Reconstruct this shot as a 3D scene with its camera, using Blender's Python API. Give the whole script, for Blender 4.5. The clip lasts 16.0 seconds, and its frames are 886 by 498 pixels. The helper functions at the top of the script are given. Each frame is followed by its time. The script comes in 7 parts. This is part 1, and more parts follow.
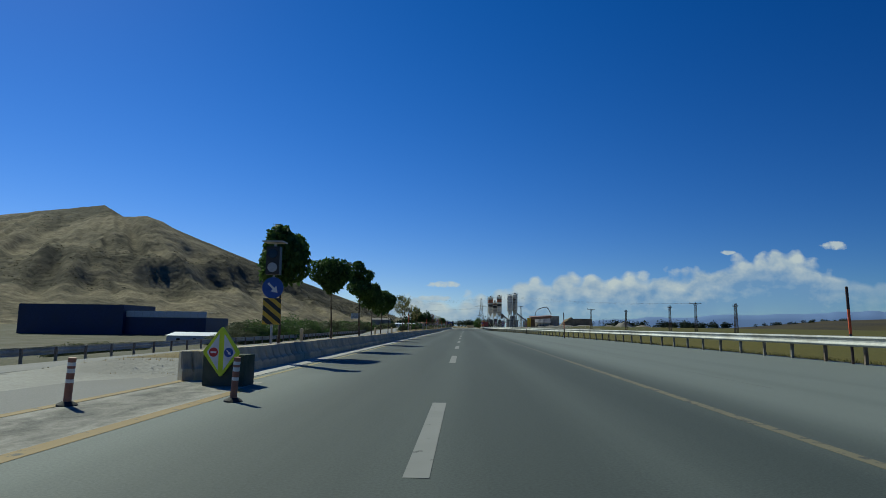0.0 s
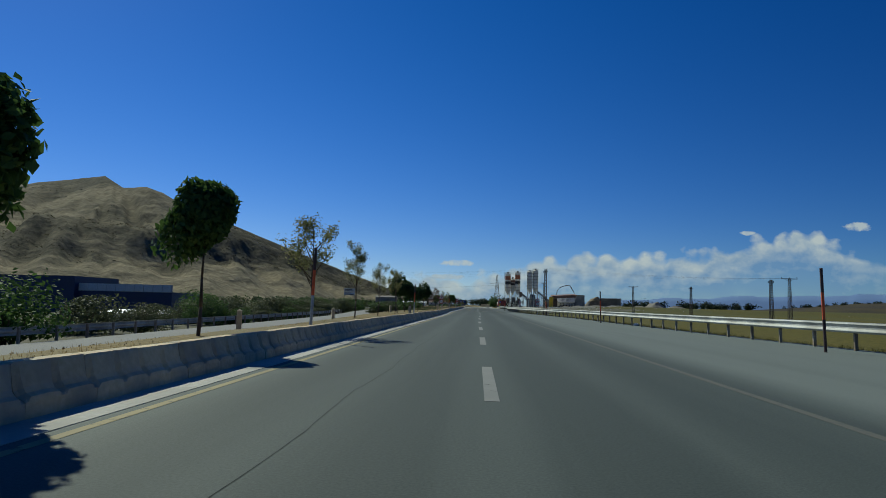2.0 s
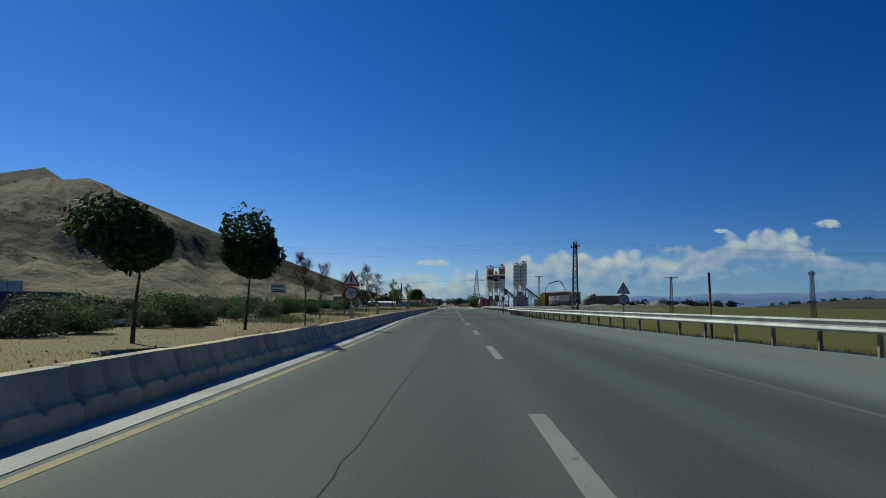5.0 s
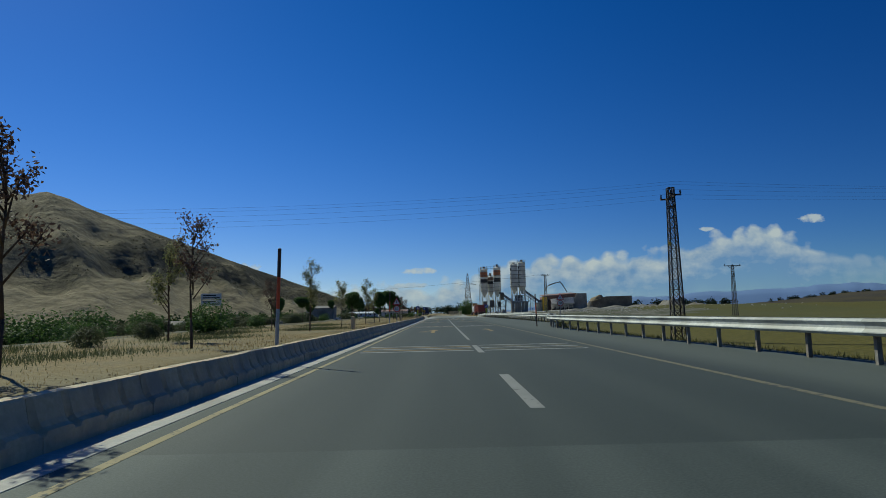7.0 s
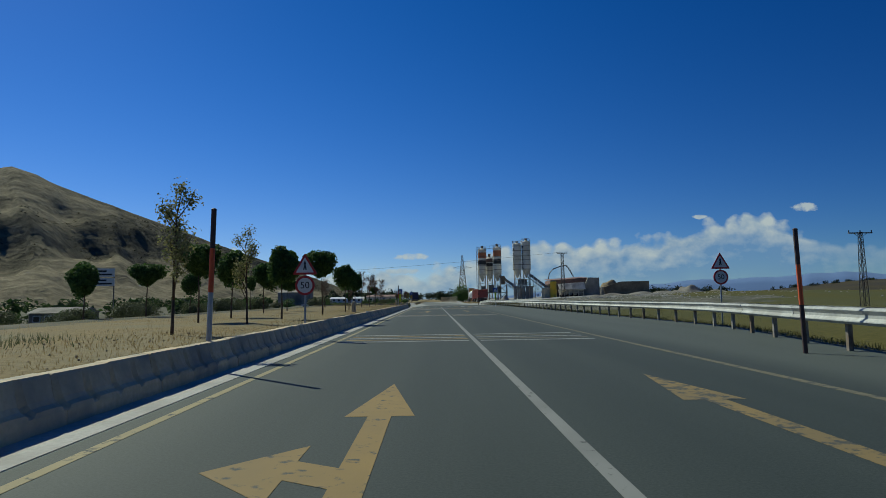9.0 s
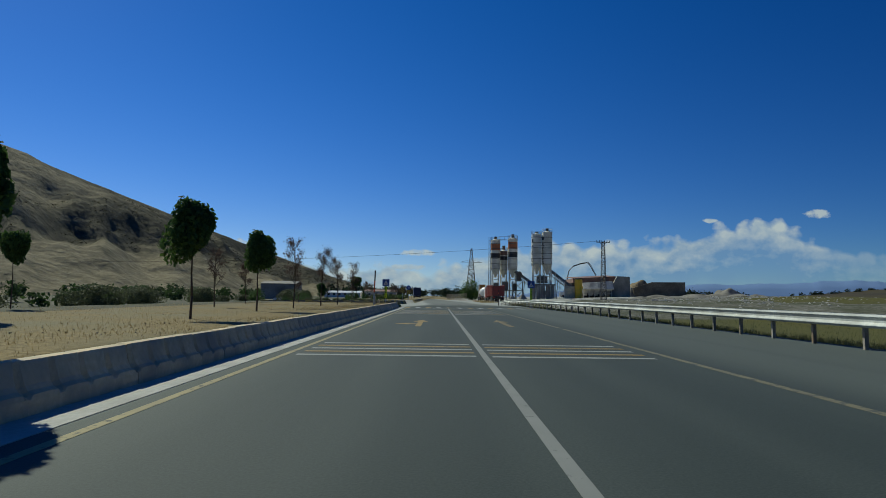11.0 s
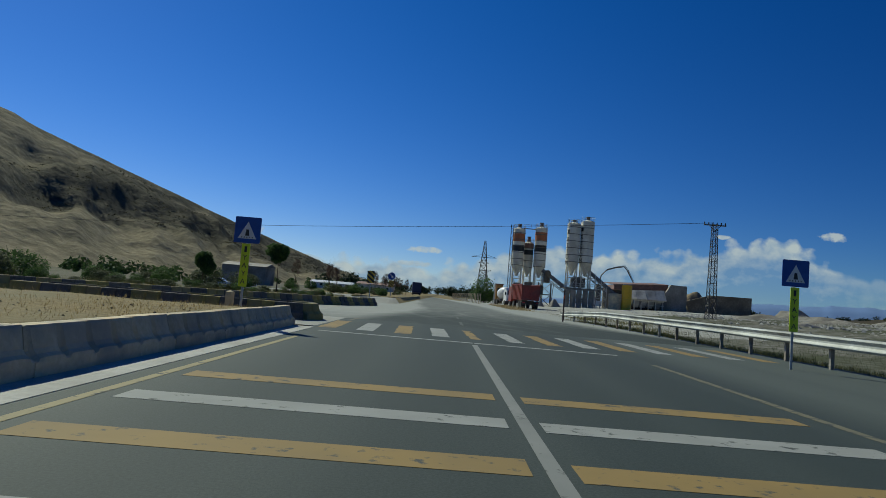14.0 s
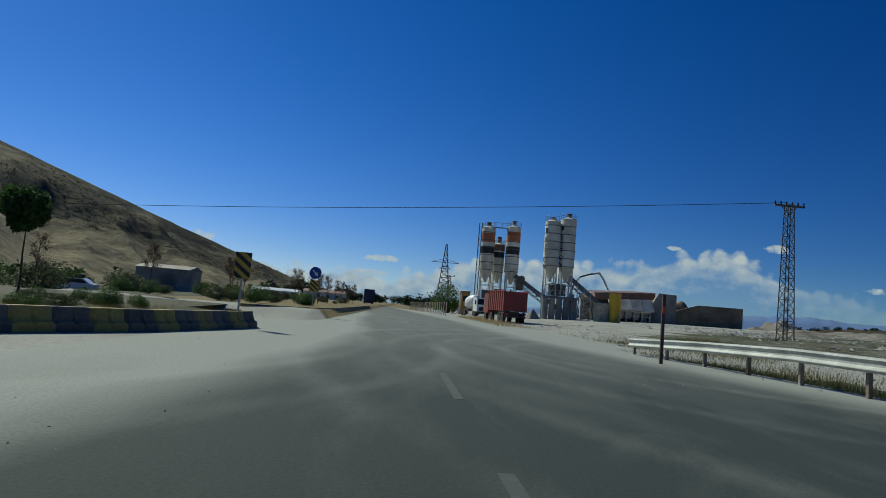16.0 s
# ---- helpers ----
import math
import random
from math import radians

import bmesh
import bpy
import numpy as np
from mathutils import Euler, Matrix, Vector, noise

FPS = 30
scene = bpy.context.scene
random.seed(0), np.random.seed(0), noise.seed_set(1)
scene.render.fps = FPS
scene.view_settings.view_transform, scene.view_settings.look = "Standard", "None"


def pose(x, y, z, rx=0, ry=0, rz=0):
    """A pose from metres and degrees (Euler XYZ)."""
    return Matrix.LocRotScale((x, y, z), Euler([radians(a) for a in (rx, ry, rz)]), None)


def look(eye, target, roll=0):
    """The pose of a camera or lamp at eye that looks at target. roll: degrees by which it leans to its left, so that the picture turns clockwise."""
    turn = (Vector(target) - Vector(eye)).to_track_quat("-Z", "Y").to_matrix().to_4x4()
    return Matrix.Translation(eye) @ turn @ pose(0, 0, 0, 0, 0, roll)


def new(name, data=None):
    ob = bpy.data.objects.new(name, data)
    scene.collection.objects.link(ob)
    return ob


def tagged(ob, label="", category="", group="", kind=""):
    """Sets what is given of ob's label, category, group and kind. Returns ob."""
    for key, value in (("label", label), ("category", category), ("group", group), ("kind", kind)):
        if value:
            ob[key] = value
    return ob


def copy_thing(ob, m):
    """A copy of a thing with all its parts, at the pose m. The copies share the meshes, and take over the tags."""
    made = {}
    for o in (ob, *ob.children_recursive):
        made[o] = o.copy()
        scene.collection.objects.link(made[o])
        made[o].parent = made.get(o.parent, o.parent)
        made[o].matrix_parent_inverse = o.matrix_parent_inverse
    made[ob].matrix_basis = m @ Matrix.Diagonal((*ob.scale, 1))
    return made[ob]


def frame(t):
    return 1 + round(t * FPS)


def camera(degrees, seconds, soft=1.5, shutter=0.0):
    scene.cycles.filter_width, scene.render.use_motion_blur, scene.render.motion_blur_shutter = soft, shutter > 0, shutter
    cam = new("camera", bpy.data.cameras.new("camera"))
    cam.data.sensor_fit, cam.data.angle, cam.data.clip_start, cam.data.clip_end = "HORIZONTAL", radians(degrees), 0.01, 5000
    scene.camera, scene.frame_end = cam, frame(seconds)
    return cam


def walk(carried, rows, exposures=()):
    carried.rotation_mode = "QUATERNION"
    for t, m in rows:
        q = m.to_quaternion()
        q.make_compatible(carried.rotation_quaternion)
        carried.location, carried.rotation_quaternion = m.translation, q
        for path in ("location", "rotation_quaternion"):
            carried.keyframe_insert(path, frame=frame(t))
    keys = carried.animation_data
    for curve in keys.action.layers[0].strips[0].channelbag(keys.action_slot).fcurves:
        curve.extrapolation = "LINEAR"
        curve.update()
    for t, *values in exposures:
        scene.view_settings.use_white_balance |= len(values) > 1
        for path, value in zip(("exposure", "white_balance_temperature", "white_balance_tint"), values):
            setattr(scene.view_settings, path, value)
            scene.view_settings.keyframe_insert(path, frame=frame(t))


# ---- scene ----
cam = camera(70.71, 16.0, soft=0.8)
PATH = [
    (0, 0.294, -2.769, 0.954, 97.030, -0.814, 1.905),
    (0.5, 0.030, 7.443, 1.237, 94.286, -0.843, 0.773),
    (1, -0.092, 17.238, 1.205, 98.053, -0.164, 2.340),
    (1.5, -0.123, 27.097, 1.155, 95.767, -0.666, 1.352),
    (2, -0.188, 36.928, 1.061, 95.068, -1.405, 3.113),
    (2.5, -0.186, 46.623, 1.076, 95.317, 0.762, 1.819),
    (3, -0.222, 56.002, 1.053, 95.890, -0.286, 1.734),
    (3.5, -0.326, 65.799, 1.065, 95.715, -0.052, 1.765),
    (4, -0.438, 74.954, 1.037, 95.358, -0.490, 0.686),
    (4.5, -0.579, 83.363, 1.016, 95.035, -1.078, 1.029),
    (7, -1.066, 126.790, 1.092, 95.864, 1.293, -0.116),
    (7.5, -1.075, 135.436, 1.084, 95.695, 0.443, 0.219),
    (8, -1.105, 143.813, 1.084, 95.309, 0.481, -0.285),
    (8.5, -1.078, 152.155, 1.095, 94.647, 0.396, -0.563),
    (9, -1.080, 160.273, 1.090, 94.586, 0.878, -0.895),
    (11.5, -0.848, 196.638, 1.103, 94.274, -1.815, 0.374),
    (12, -0.852, 203.750, 1.107, 95.388, -2.065, 1.722),
    (12.5, -0.823, 210.622, 1.089, 95.255, -1.464, 0.989),
    (13, -0.841, 217.399, 1.063, 94.393, -2.819, 0.912),
    (13.5, -0.868, 224.084, 1.099, 94.493, -4.699, 0.424),
    (14, -0.800, 230.366, 1.058, 94.193, -4.709, -0.019),
    (14.5, -0.783, 236.384, 1.036, 95.017, -5.388, 1.912),
    (15, -0.825, 242.005, 1.095, 94.719, -5.252, 1.105),
    (15.5, -0.730, 247.236, 1.092, 95.387, -5.277, -4.578),
    (16, -0.822, 251.998, 1.081, 95.342, -4.891, -4.031),
]
EXPOSURES = [(0, 0.12, 6500, -6), (0.5, -0.02, 6500, -6), (16, -0.02, 6500, -6)]
walk(cam, [(t, pose(*p)) for t, *p in PATH], EXPOSURES)

# ---- world, sun ----
SUN_DIR = Vector((-0.81, 0.88, 1.0)).normalized()      # towards the sun
world = bpy.data.worlds.new("world")
scene.world = world
world.use_nodes = True
wn, wl = world.node_tree.nodes, world.node_tree.links
wn.clear()
w_out, w_bg, w_sky = wn.new("ShaderNodeOutputWorld"), wn.new("ShaderNodeBackground"), wn.new("ShaderNodeTexSky")
w_hs = wn.new("ShaderNodeHueSaturation")
w_sky.sky_type, w_sky.sun_disc = "NISHITA", False
w_sky.sun_elevation = math.asin(SUN_DIR.z)
w_sky.sun_rotation = math.atan2(SUN_DIR.x, SUN_DIR.y)
w_sky.altitude, w_sky.air_density, w_sky.dust_density, w_sky.ozone_density = 2500, 0.9, 0.2, 3.0
w_hs.inputs["Hue"].default_value, w_hs.inputs["Saturation"].default_value = 0.516, 1.30
w_gm = wn.new("ShaderNodeGamma")                          # deepens the blue overhead
w_gm.inputs["Gamma"].default_value = 1.08
w_bg.inputs["Strength"].default_value = 0.078
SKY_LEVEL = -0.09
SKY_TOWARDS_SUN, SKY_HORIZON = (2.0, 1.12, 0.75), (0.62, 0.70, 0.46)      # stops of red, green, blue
wl.new(w_sky.outputs["Color"], w_gm.inputs["Color"])
wl.new(w_gm.outputs["Color"], w_hs.inputs["Color"])


def world_math(op, a, b=0.0):
    q = wn.new("ShaderNodeMath")
    q.operation = op
    for k, v in enumerate((a, b)):
        if isinstance(v, (int, float)):
            q.inputs[k].default_value = v
        else:
            wl.new(v, q.inputs[k])
    return q.outputs[0]


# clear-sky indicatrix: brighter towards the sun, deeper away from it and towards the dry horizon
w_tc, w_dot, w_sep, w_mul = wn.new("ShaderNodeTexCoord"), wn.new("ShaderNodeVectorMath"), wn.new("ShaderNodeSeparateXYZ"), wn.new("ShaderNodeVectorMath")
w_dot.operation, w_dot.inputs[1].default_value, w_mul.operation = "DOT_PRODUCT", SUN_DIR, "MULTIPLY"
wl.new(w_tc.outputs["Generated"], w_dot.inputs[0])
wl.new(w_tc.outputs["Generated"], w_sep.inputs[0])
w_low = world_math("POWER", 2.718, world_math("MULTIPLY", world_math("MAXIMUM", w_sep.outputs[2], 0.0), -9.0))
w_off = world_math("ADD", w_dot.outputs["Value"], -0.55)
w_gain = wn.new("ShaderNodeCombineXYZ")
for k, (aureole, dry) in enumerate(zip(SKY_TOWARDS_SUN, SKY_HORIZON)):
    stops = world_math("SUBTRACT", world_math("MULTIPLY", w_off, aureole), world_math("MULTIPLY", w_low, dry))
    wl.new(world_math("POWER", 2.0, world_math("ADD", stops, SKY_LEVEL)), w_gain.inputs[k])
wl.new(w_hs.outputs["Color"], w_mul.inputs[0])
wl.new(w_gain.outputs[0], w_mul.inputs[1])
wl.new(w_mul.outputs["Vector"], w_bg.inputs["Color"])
wl.new(w_bg.outputs["Background"], w_out.inputs["Surface"])

sun = new("sun", bpy.data.lights.new("sun", "SUN"))
sun.data.energy, sun.data.angle, sun.data.color = 3.75, radians(0.53), (1.0, 0.96, 0.84)
sun.matrix_world = look(SUN_DIR * 100, (0, 0, 0))


# ---- materials ----
def mat(name, c1, c2, scale=8.0, rough=0.8, bump=0.25, c3=None, big=0.35, metal=0.0, spread=0.0, dist=0.02, coat=0.0, streak=1.0):
    """Two-scale mottled surface: c1-c2 by fine noise, towards c3 by large stains; spread varies repeats."""
    m = bpy.data.materials.new(name)
    m.use_nodes = True
    n, l = m.node_tree.nodes, m.node_tree.links
    bs = n["Principled BSDF"]
    tc = n.new("ShaderNodeTexCoord")
    fine, coarse = n.new("ShaderNodeTexNoise"), n.new("ShaderNodeTexNoise")
    fine.inputs["Scale"].default_value, fine.inputs["Detail"].default_value = scale, 6
    coarse.inputs["Scale"].default_value, coarse.inputs["Detail"].default_value = big, 5
    info = n.new("ShaderNodeObjectInfo")
    shift = n.new("ShaderNodeVectorMath")
    shift.operation = "ADD"
    sc = n.new("ShaderNodeMath")
    sc.operation, sc.inputs[1].default_value = "MULTIPLY", 40.0
    l.new(info.outputs["Random"], sc.inputs[0])
    l.new(tc.outputs["Object"], shift.inputs[0])
    l.new(sc.outputs[0], shift.inputs[1])
    l.new(shift.outputs[0], fine.inputs["Vector"])
    pull = n.new("ShaderNodeVectorMath")
    pull.operation, pull.inputs[1].default_value = "MULTIPLY", (1, streak, 1)
    l.new(shift.outputs[0], pull.inputs[0])
    l.new(pull.outputs[0], coarse.inputs["Vector"])
    r1 = n.new("ShaderNodeMapRange")
    r1.inputs[1].default_value, r1.inputs[2].default_value = 0.32, 0.68
    l.new(fine.outputs["Fac"], r1.inputs[0])
    a = n.new("ShaderNodeMix")
    a.data_type = "RGBA"
    a.inputs[6].default_value, a.inputs[7].default_value = (*c1, 1), (*c2, 1)
    l.new(r1.outputs[0], a.inputs[0])
    col = a.outputs[2]
    if c3:
        r2 = n.new("ShaderNodeMapRange")
        r2.inputs[1].default_value, r2.inputs[2].default_value = 0.42, 0.66
        l.new(coarse.outputs["Fac"], r2.inputs[0])
        b = n.new("ShaderNodeMix")
        b.data_type = "RGBA"
        b.inputs[7].default_value = (*c3, 1)
        l.new(r2.outputs[0], b.inputs[0])
        l.new(col, b.inputs[6])
        col = b.outputs[2]
    if spread:
        hs = n.new("ShaderNodeHueSaturation")
        mr = n.new("ShaderNodeMapRange")
        mr.inputs[3].default_value, mr.inputs[4].default_value = 1 - spread, 1 + spread
        l.new(info.outputs["Random"], mr.inputs[0])
        l.new(mr.outputs[0], hs.inputs["Value"])
        l.new(col, hs.inputs["Color"])
        col = hs.outputs["Color"]
    l.new(col, bs.inputs["Base Color"])
    bs.inputs["Roughness"].default_value, bs.inputs["Metallic"].default_value = rough, metal
    bs.inputs["Coat Weight"].default_value = coat
    if rough >= 0.9:
        bs.inputs["Specular IOR Level"].default_value = 0.15
    if bump:
        bp = n.new("ShaderNodeBump")
        bp.inputs["Strength"].default_value, bp.inputs["Distance"].default_value = bump, dist
        l.new(fine.outputs["Fac"], bp.inputs["Height"])
        l.new(bp.outputs[0], bs.inputs["Normal"])
    return m


def leaf_mat(name, c1, c2):
    """Leaves, each a little different, with light coming through."""
    m = bpy.data.materials.new(name)
    m.use_nodes = True
    n, l = m.node_tree.nodes, m.node_tree.links
    bs = n["Principled BSDF"]
    geo, mix = n.new("ShaderNodeNewGeometry"), n.new("ShaderNodeMix")
    mix.data_type = "RGBA"
    mix.inputs[6].default_value, mix.inputs[7].default_value = (*c1, 1), (*c2, 1)
    l.new(geo.outputs["Random Per Island"], mix.inputs[0])
    l.new(mix.outputs[2], bs.inputs["Base Color"])
    bs.inputs["Roughness"].default_value = 0.7
    bs.inputs["Specular IOR Level"].default_value = 0.25
    tr, add = n.new("ShaderNodeBsdfTranslucent"), n.new("ShaderNodeMixShader")
    l.new(mix.outputs[2], tr.inputs["Color"])
    add.inputs[0].default_value = 0.32
    l.new(bs.outputs[0], add.inputs[1])
    l.new(tr.outputs[0], add.inputs[2])
    l.new(add.outputs[0], n["Material Output"].inputs["Surface"])
    return m


M_LEFTROAD = mat("pale_asphalt", (0.20, 0.20, 0.19), (0.27, 0.265, 0.25), 40, 0.9, 0.3, (0.22, 0.215, 0.20), 0.2)
M_DUST = mat("dusty_gravel", (0.30, 0.295, 0.265), (0.42, 0.412, 0.372), 14, 0.95, 0.6, (0.29, 0.28, 0.25), 0.25, dist=0.03)
M_SOIL = mat("dry_soil", (0.150, 0.112, 0.048), (0.285, 0.215, 0.100), 9, 0.95, 0.8, (0.20, 0.17, 0.095), 0.35, dist=0.05)
M_FIELD = mat("field_grass", (0.066, 0.060, 0.012), (0.142, 0.120, 0.026), 3, 0.95, 0.8, (0.088, 0.088, 0.030), 0.03, dist=0.06, streak=0.4)
M_VERGE = mat("rough_verge", (0.046, 0.050, 0.024), (0.125, 0.114, 0.072), 2.5, 0.95, 0.9, (0.13, 0.120, 0.088), 0.12, dist=0.08)
M_SPOIL = mat("trampled_spoil", (0.070, 0.070, 0.044), (0.235, 0.222, 0.188), 1.6, 0.95, 0.9, (0.060, 0.066, 0.030), 0.16, dist=0.08)
M_RUBBLE = mat("pale_rubble", (0.34, 0.33, 0.295), (0.50, 0.485, 0.44), 5, 0.95, 0.5, (0.28, 0.265, 0.23), 0.6, dist=0.03)
M_BAYWALL = mat("earth_stained_wall", (0.20, 0.165, 0.115), (0.30, 0.25, 0.18), 2.5, 0.95, 0.4, (0.15, 0.125, 0.09), 0.3)


def blend_mat(name, base_a, base_b, over_a, over_b, attribute, scale, streak, edge, rough=0.92, fine=30.0, bump=0.35, dist=0.008, warp=0.0, gloss=0.3):
    """Base surface covered by another one where the attribute says, with a ragged border."""
    m = bpy.data.materials.new(name)
    m.use_nodes = True
    n, l = m.node_tree.nodes, m.node_tree.links
    bs = n["Principled BSDF"]
    tc, at = n.new("ShaderNodeTexCoord"), n.new("ShaderNodeAttribute")
    at.attribute_name = attribute
    mp = n.new("ShaderNodeMapping")
    mp.inputs["Scale"].default_value = (1, streak, 1)
    l.new(tc.outputs["Object"], mp.inputs[0])
    big, small = n.new("ShaderNodeTexNoise"), n.new("ShaderNodeTexNoise")
    big.inputs["Scale"].default_value, big.inputs["Detail"].default_value, big.inputs["Roughness"].default_value = scale, 9, 0.62
    big.inputs["Distortion"].default_value = warp
    small.inputs["Scale"].default_value, small.inputs["Detail"].default_value, small.inputs["Roughness"].default_value = fine, 8, 0.65
    l.new(mp.outputs[0], big.inputs["Vector"])
    l.new(tc.outputs["Object"], small.inputs["Vector"])
    sub, mul, add = n.new("ShaderNodeMath"), n.new("ShaderNodeMath"), n.new("ShaderNodeMath")
    sub.operation, sub.inputs[1].default_value = "SUBTRACT", 0.5
    mul.operation, mul.inputs[1].default_value = "MULTIPLY", edge
    add.operation, add.use_clamp = "ADD", True
    l.new(big.outputs["Fac"], sub.inputs[0])
    l.new(sub.outputs[0], mul.inputs[0])
    l.new(mul.outputs[0], add.inputs[0])
    l.new(at.outputs["Fac"], add.inputs[1])
    rng = n.new("ShaderNodeMapRange")
    rng.inputs[1].default_value, rng.inputs[2].default_value = 0.34, 0.66
    l.new(small.outputs["Fac"], rng.inputs[0])
    tones = []
    for a, b in ((base_a, base_b), (over_a, over_b)):
        x = n.new("ShaderNodeMix")
        x.data_type = "RGBA"
        x.inputs[6].default_value, x.inputs[7].default_value = (*a, 1), (*b, 1)
        l.new(rng.outputs[0], x.inputs[0])
        tones.append(x)
    y = n.new("ShaderNodeMix")
    y.data_type = "RGBA"
    l.new(add.outputs[0], y.inputs[0])
    l.new(tones[0].outputs[2], y.inputs[6])
    l.new(tones[1].outputs[2], y.inputs[7])
    l.new(y.outputs[2], bs.inputs["Base Color"])
    bs.inputs["Roughness"].default_value = rough
    bs.inputs["Specular IOR Level"].default_value = gloss
    bp = n.new("ShaderNodeBump")
    bp.inputs["Strength"].default_value, bp.inputs["Distance"].default_value = bump, dist
    l.new(small.outputs["Fac"], bp.inputs["Height"])
    l.new(bp.outputs[0], bs.inputs["Normal"])
    return m


M_ASPHALT = blend_mat("asphalt", (0.036, 0.046, 0.042), (0.058, 0.073, 0.067), (0.124, 0.144, 0.131), (0.180, 0.204, 0.186), "wear", 0.8, 0.05, 0.55, 0.82, 45.0, 0.35, 0.006, warp=0.3)
M_ASPHALT2 = blend_mat("dark_asphalt", (0.0275, 0.036, 0.033), (0.044, 0.057, 0.052), (0.066, 0.078, 0.069), (0.100, 0.114, 0.100), "wear", 0.8, 0.05, 0.6, 0.8, 45.0, 0.35, 0.006, warp=0.3)


def paint_mat(name, colour, worn, under=(0.052, 0.058, 0.053)):
    """Road paint with tyre grime, chipped away in ragged patches that show the asphalt; worn 0 to 1."""
    m = bpy.data.materials.new(name)
    m.use_nodes = True
    n, l = m.node_tree.nodes, m.node_tree.links
    bs = n["Principled BSDF"]
    tc, info, shift, far = n.new("ShaderNodeTexCoord"), n.new("ShaderNodeObjectInfo"), n.new("ShaderNodeVectorMath"), n.new("ShaderNodeMath")
    far.operation, far.inputs[1].default_value = "MULTIPLY", 60.0
    shift.operation = "ADD"
    l.new(info.outputs["Random"], far.inputs[0])
    l.new(tc.outputs["Object"], shift.inputs[0])
    l.new(far.outputs[0], shift.inputs[1])
    chips, grime = n.new("ShaderNodeTexNoise"), n.new("ShaderNodeTexNoise")
    chips.inputs["Scale"].default_value, chips.inputs["Detail"].default_value, chips.inputs["Roughness"].default_value = 6.5, 9, 0.66
    grime.inputs["Scale"].default_value, grime.inputs["Detail"].default_value = 1.1, 6
    l.new(shift.outputs[0], chips.inputs["Vector"])
    l.new(shift.outputs[0], grime.inputs["Vector"])
    cut = n.new("ShaderNodeMapRange")
    cut.inputs[1].default_value, cut.inputs[2].default_value = 0.68 - 0.26 * worn, 0.75 - 0.24 * worn
    l.new(chips.outputs["Fac"], cut.inputs[0])
    dull = n.new("ShaderNodeMapRange")
    dull.inputs[1].default_value, dull.inputs[2].default_value, dull.inputs[4].default_value = 0.38, 0.65, 0.35 + 0.3 * worn
    l.new(grime.outputs["Fac"], dull.inputs[0])
    a, b = n.new("ShaderNodeMix"), n.new("ShaderNodeMix")
    a.data_type = b.data_type = "RGBA"
    a.inputs[6].default_value, a.inputs[7].default_value = (*colour, 1), (*(0.55 * c + 0.45 * u for c, u in zip(colour, under)), 1)
    b.inputs[7].default_value = (*under, 1)
    l.new(dull.outputs[0], a.inputs[0])
    l.new(a.outputs[2], b.inputs[6])
    l.new(cut.outputs[0], b.inputs[0])
    l.new(b.outputs[2], bs.inputs["Base Color"])
    bs.inputs["Roughness"].default_value = 0.85
    bp = n.new("ShaderNodeBump")
    bp.inputs["Strength"].default_value, bp.inputs["Distance"].default_value = 0.3, 0.004
    l.new(chips.outputs["Fac"], bp.inputs["Height"])
    l.new(bp.outputs[0], bs.inputs["Normal"])
    return m


M_YELLOWPAINT = paint_mat("yellow_road_paint", (0.27, 0.18, 0.055), 0.4)
M_PALEYELLOW = paint_mat("worn_yellow_paint", (0.31, 0.26, 0.13), 0.45)
M_WORNYELLOW = paint_mat("chipped_yellow_paint", (0.24, 0.17, 0.062), 0.72)
M_CHIPPEDWHITE = paint_mat("chipped_white_paint", (0.30, 0.305, 0.285), 0.46)
M_WHITEPAINT = paint_mat("white_road_paint", (0.30, 0.305, 0.285), 0.36)
M_DULLWHITE = paint_mat("dull_white_paint", (0.225, 0.23, 0.215), 0.30)
M_GHOSTWHITE = paint_mat("nearly_worn_white_paint", (0.090, 0.096, 0.089), 1.0, (0.066, 0.074, 0.068))
M_DULLYELLOW = paint_mat("dull_yellow_paint", (0.155, 0.140, 0.085), 0.6)
M_GHOSTYELLOW = paint_mat("nearly_worn_yellow_paint", (0.098, 0.099, 0.080), 0.7, (0.08, 0.085, 0.075))
M_JUNCTION = blend_mat("asphalt_under_dust", (0.029, 0.037, 0.034), (0.047, 0.059, 0.054), (0.255, 0.262, 0.236), (0.37, 0.375, 0.338), "dust", 0.9, 0.28, 0.42, warp=0.9)
M_BROKEN = blend_mat("flaking_paving", (0.085, 0.084, 0.074), (0.15, 0.147, 0.13), (0.30, 0.285, 0.245), (0.41, 0.39, 0.34), "scaled", 3.2, 0.55, 2.6, 0.95, 26.0, 0.7, 0.02, warp=0.7)
M_CRACK = mat("crack_dark", (0.028, 0.034, 0.031), (0.044, 0.053, 0.049), 20, 0.9, 0.2)
M_HILL = blend_mat("hill_scrub", (0.165, 0.142, 0.092), (0.335, 0.286, 0.185), (0.058, 0.056, 0.040), (0.132, 0.117, 0.080), "scrub", 0.022, 1.0, 3.0, 0.95, 0.16, 1.0, 3.0, warp=0.8, gloss=0.05)
M_GUTTER = mat("gutter_concrete", (0.36, 0.35, 0.32), (0.46, 0.45, 0.42), 20, 0.85, 0.3, (0.29, 0.28, 0.255), 0.9)
M_CONCRETE = mat("cast_concrete", (0.54, 0.425, 0.255), (0.64, 0.52, 0.335), 14, 0.88, 0.5, (0.36, 0.315, 0.235), 1.6, spread=0.10)
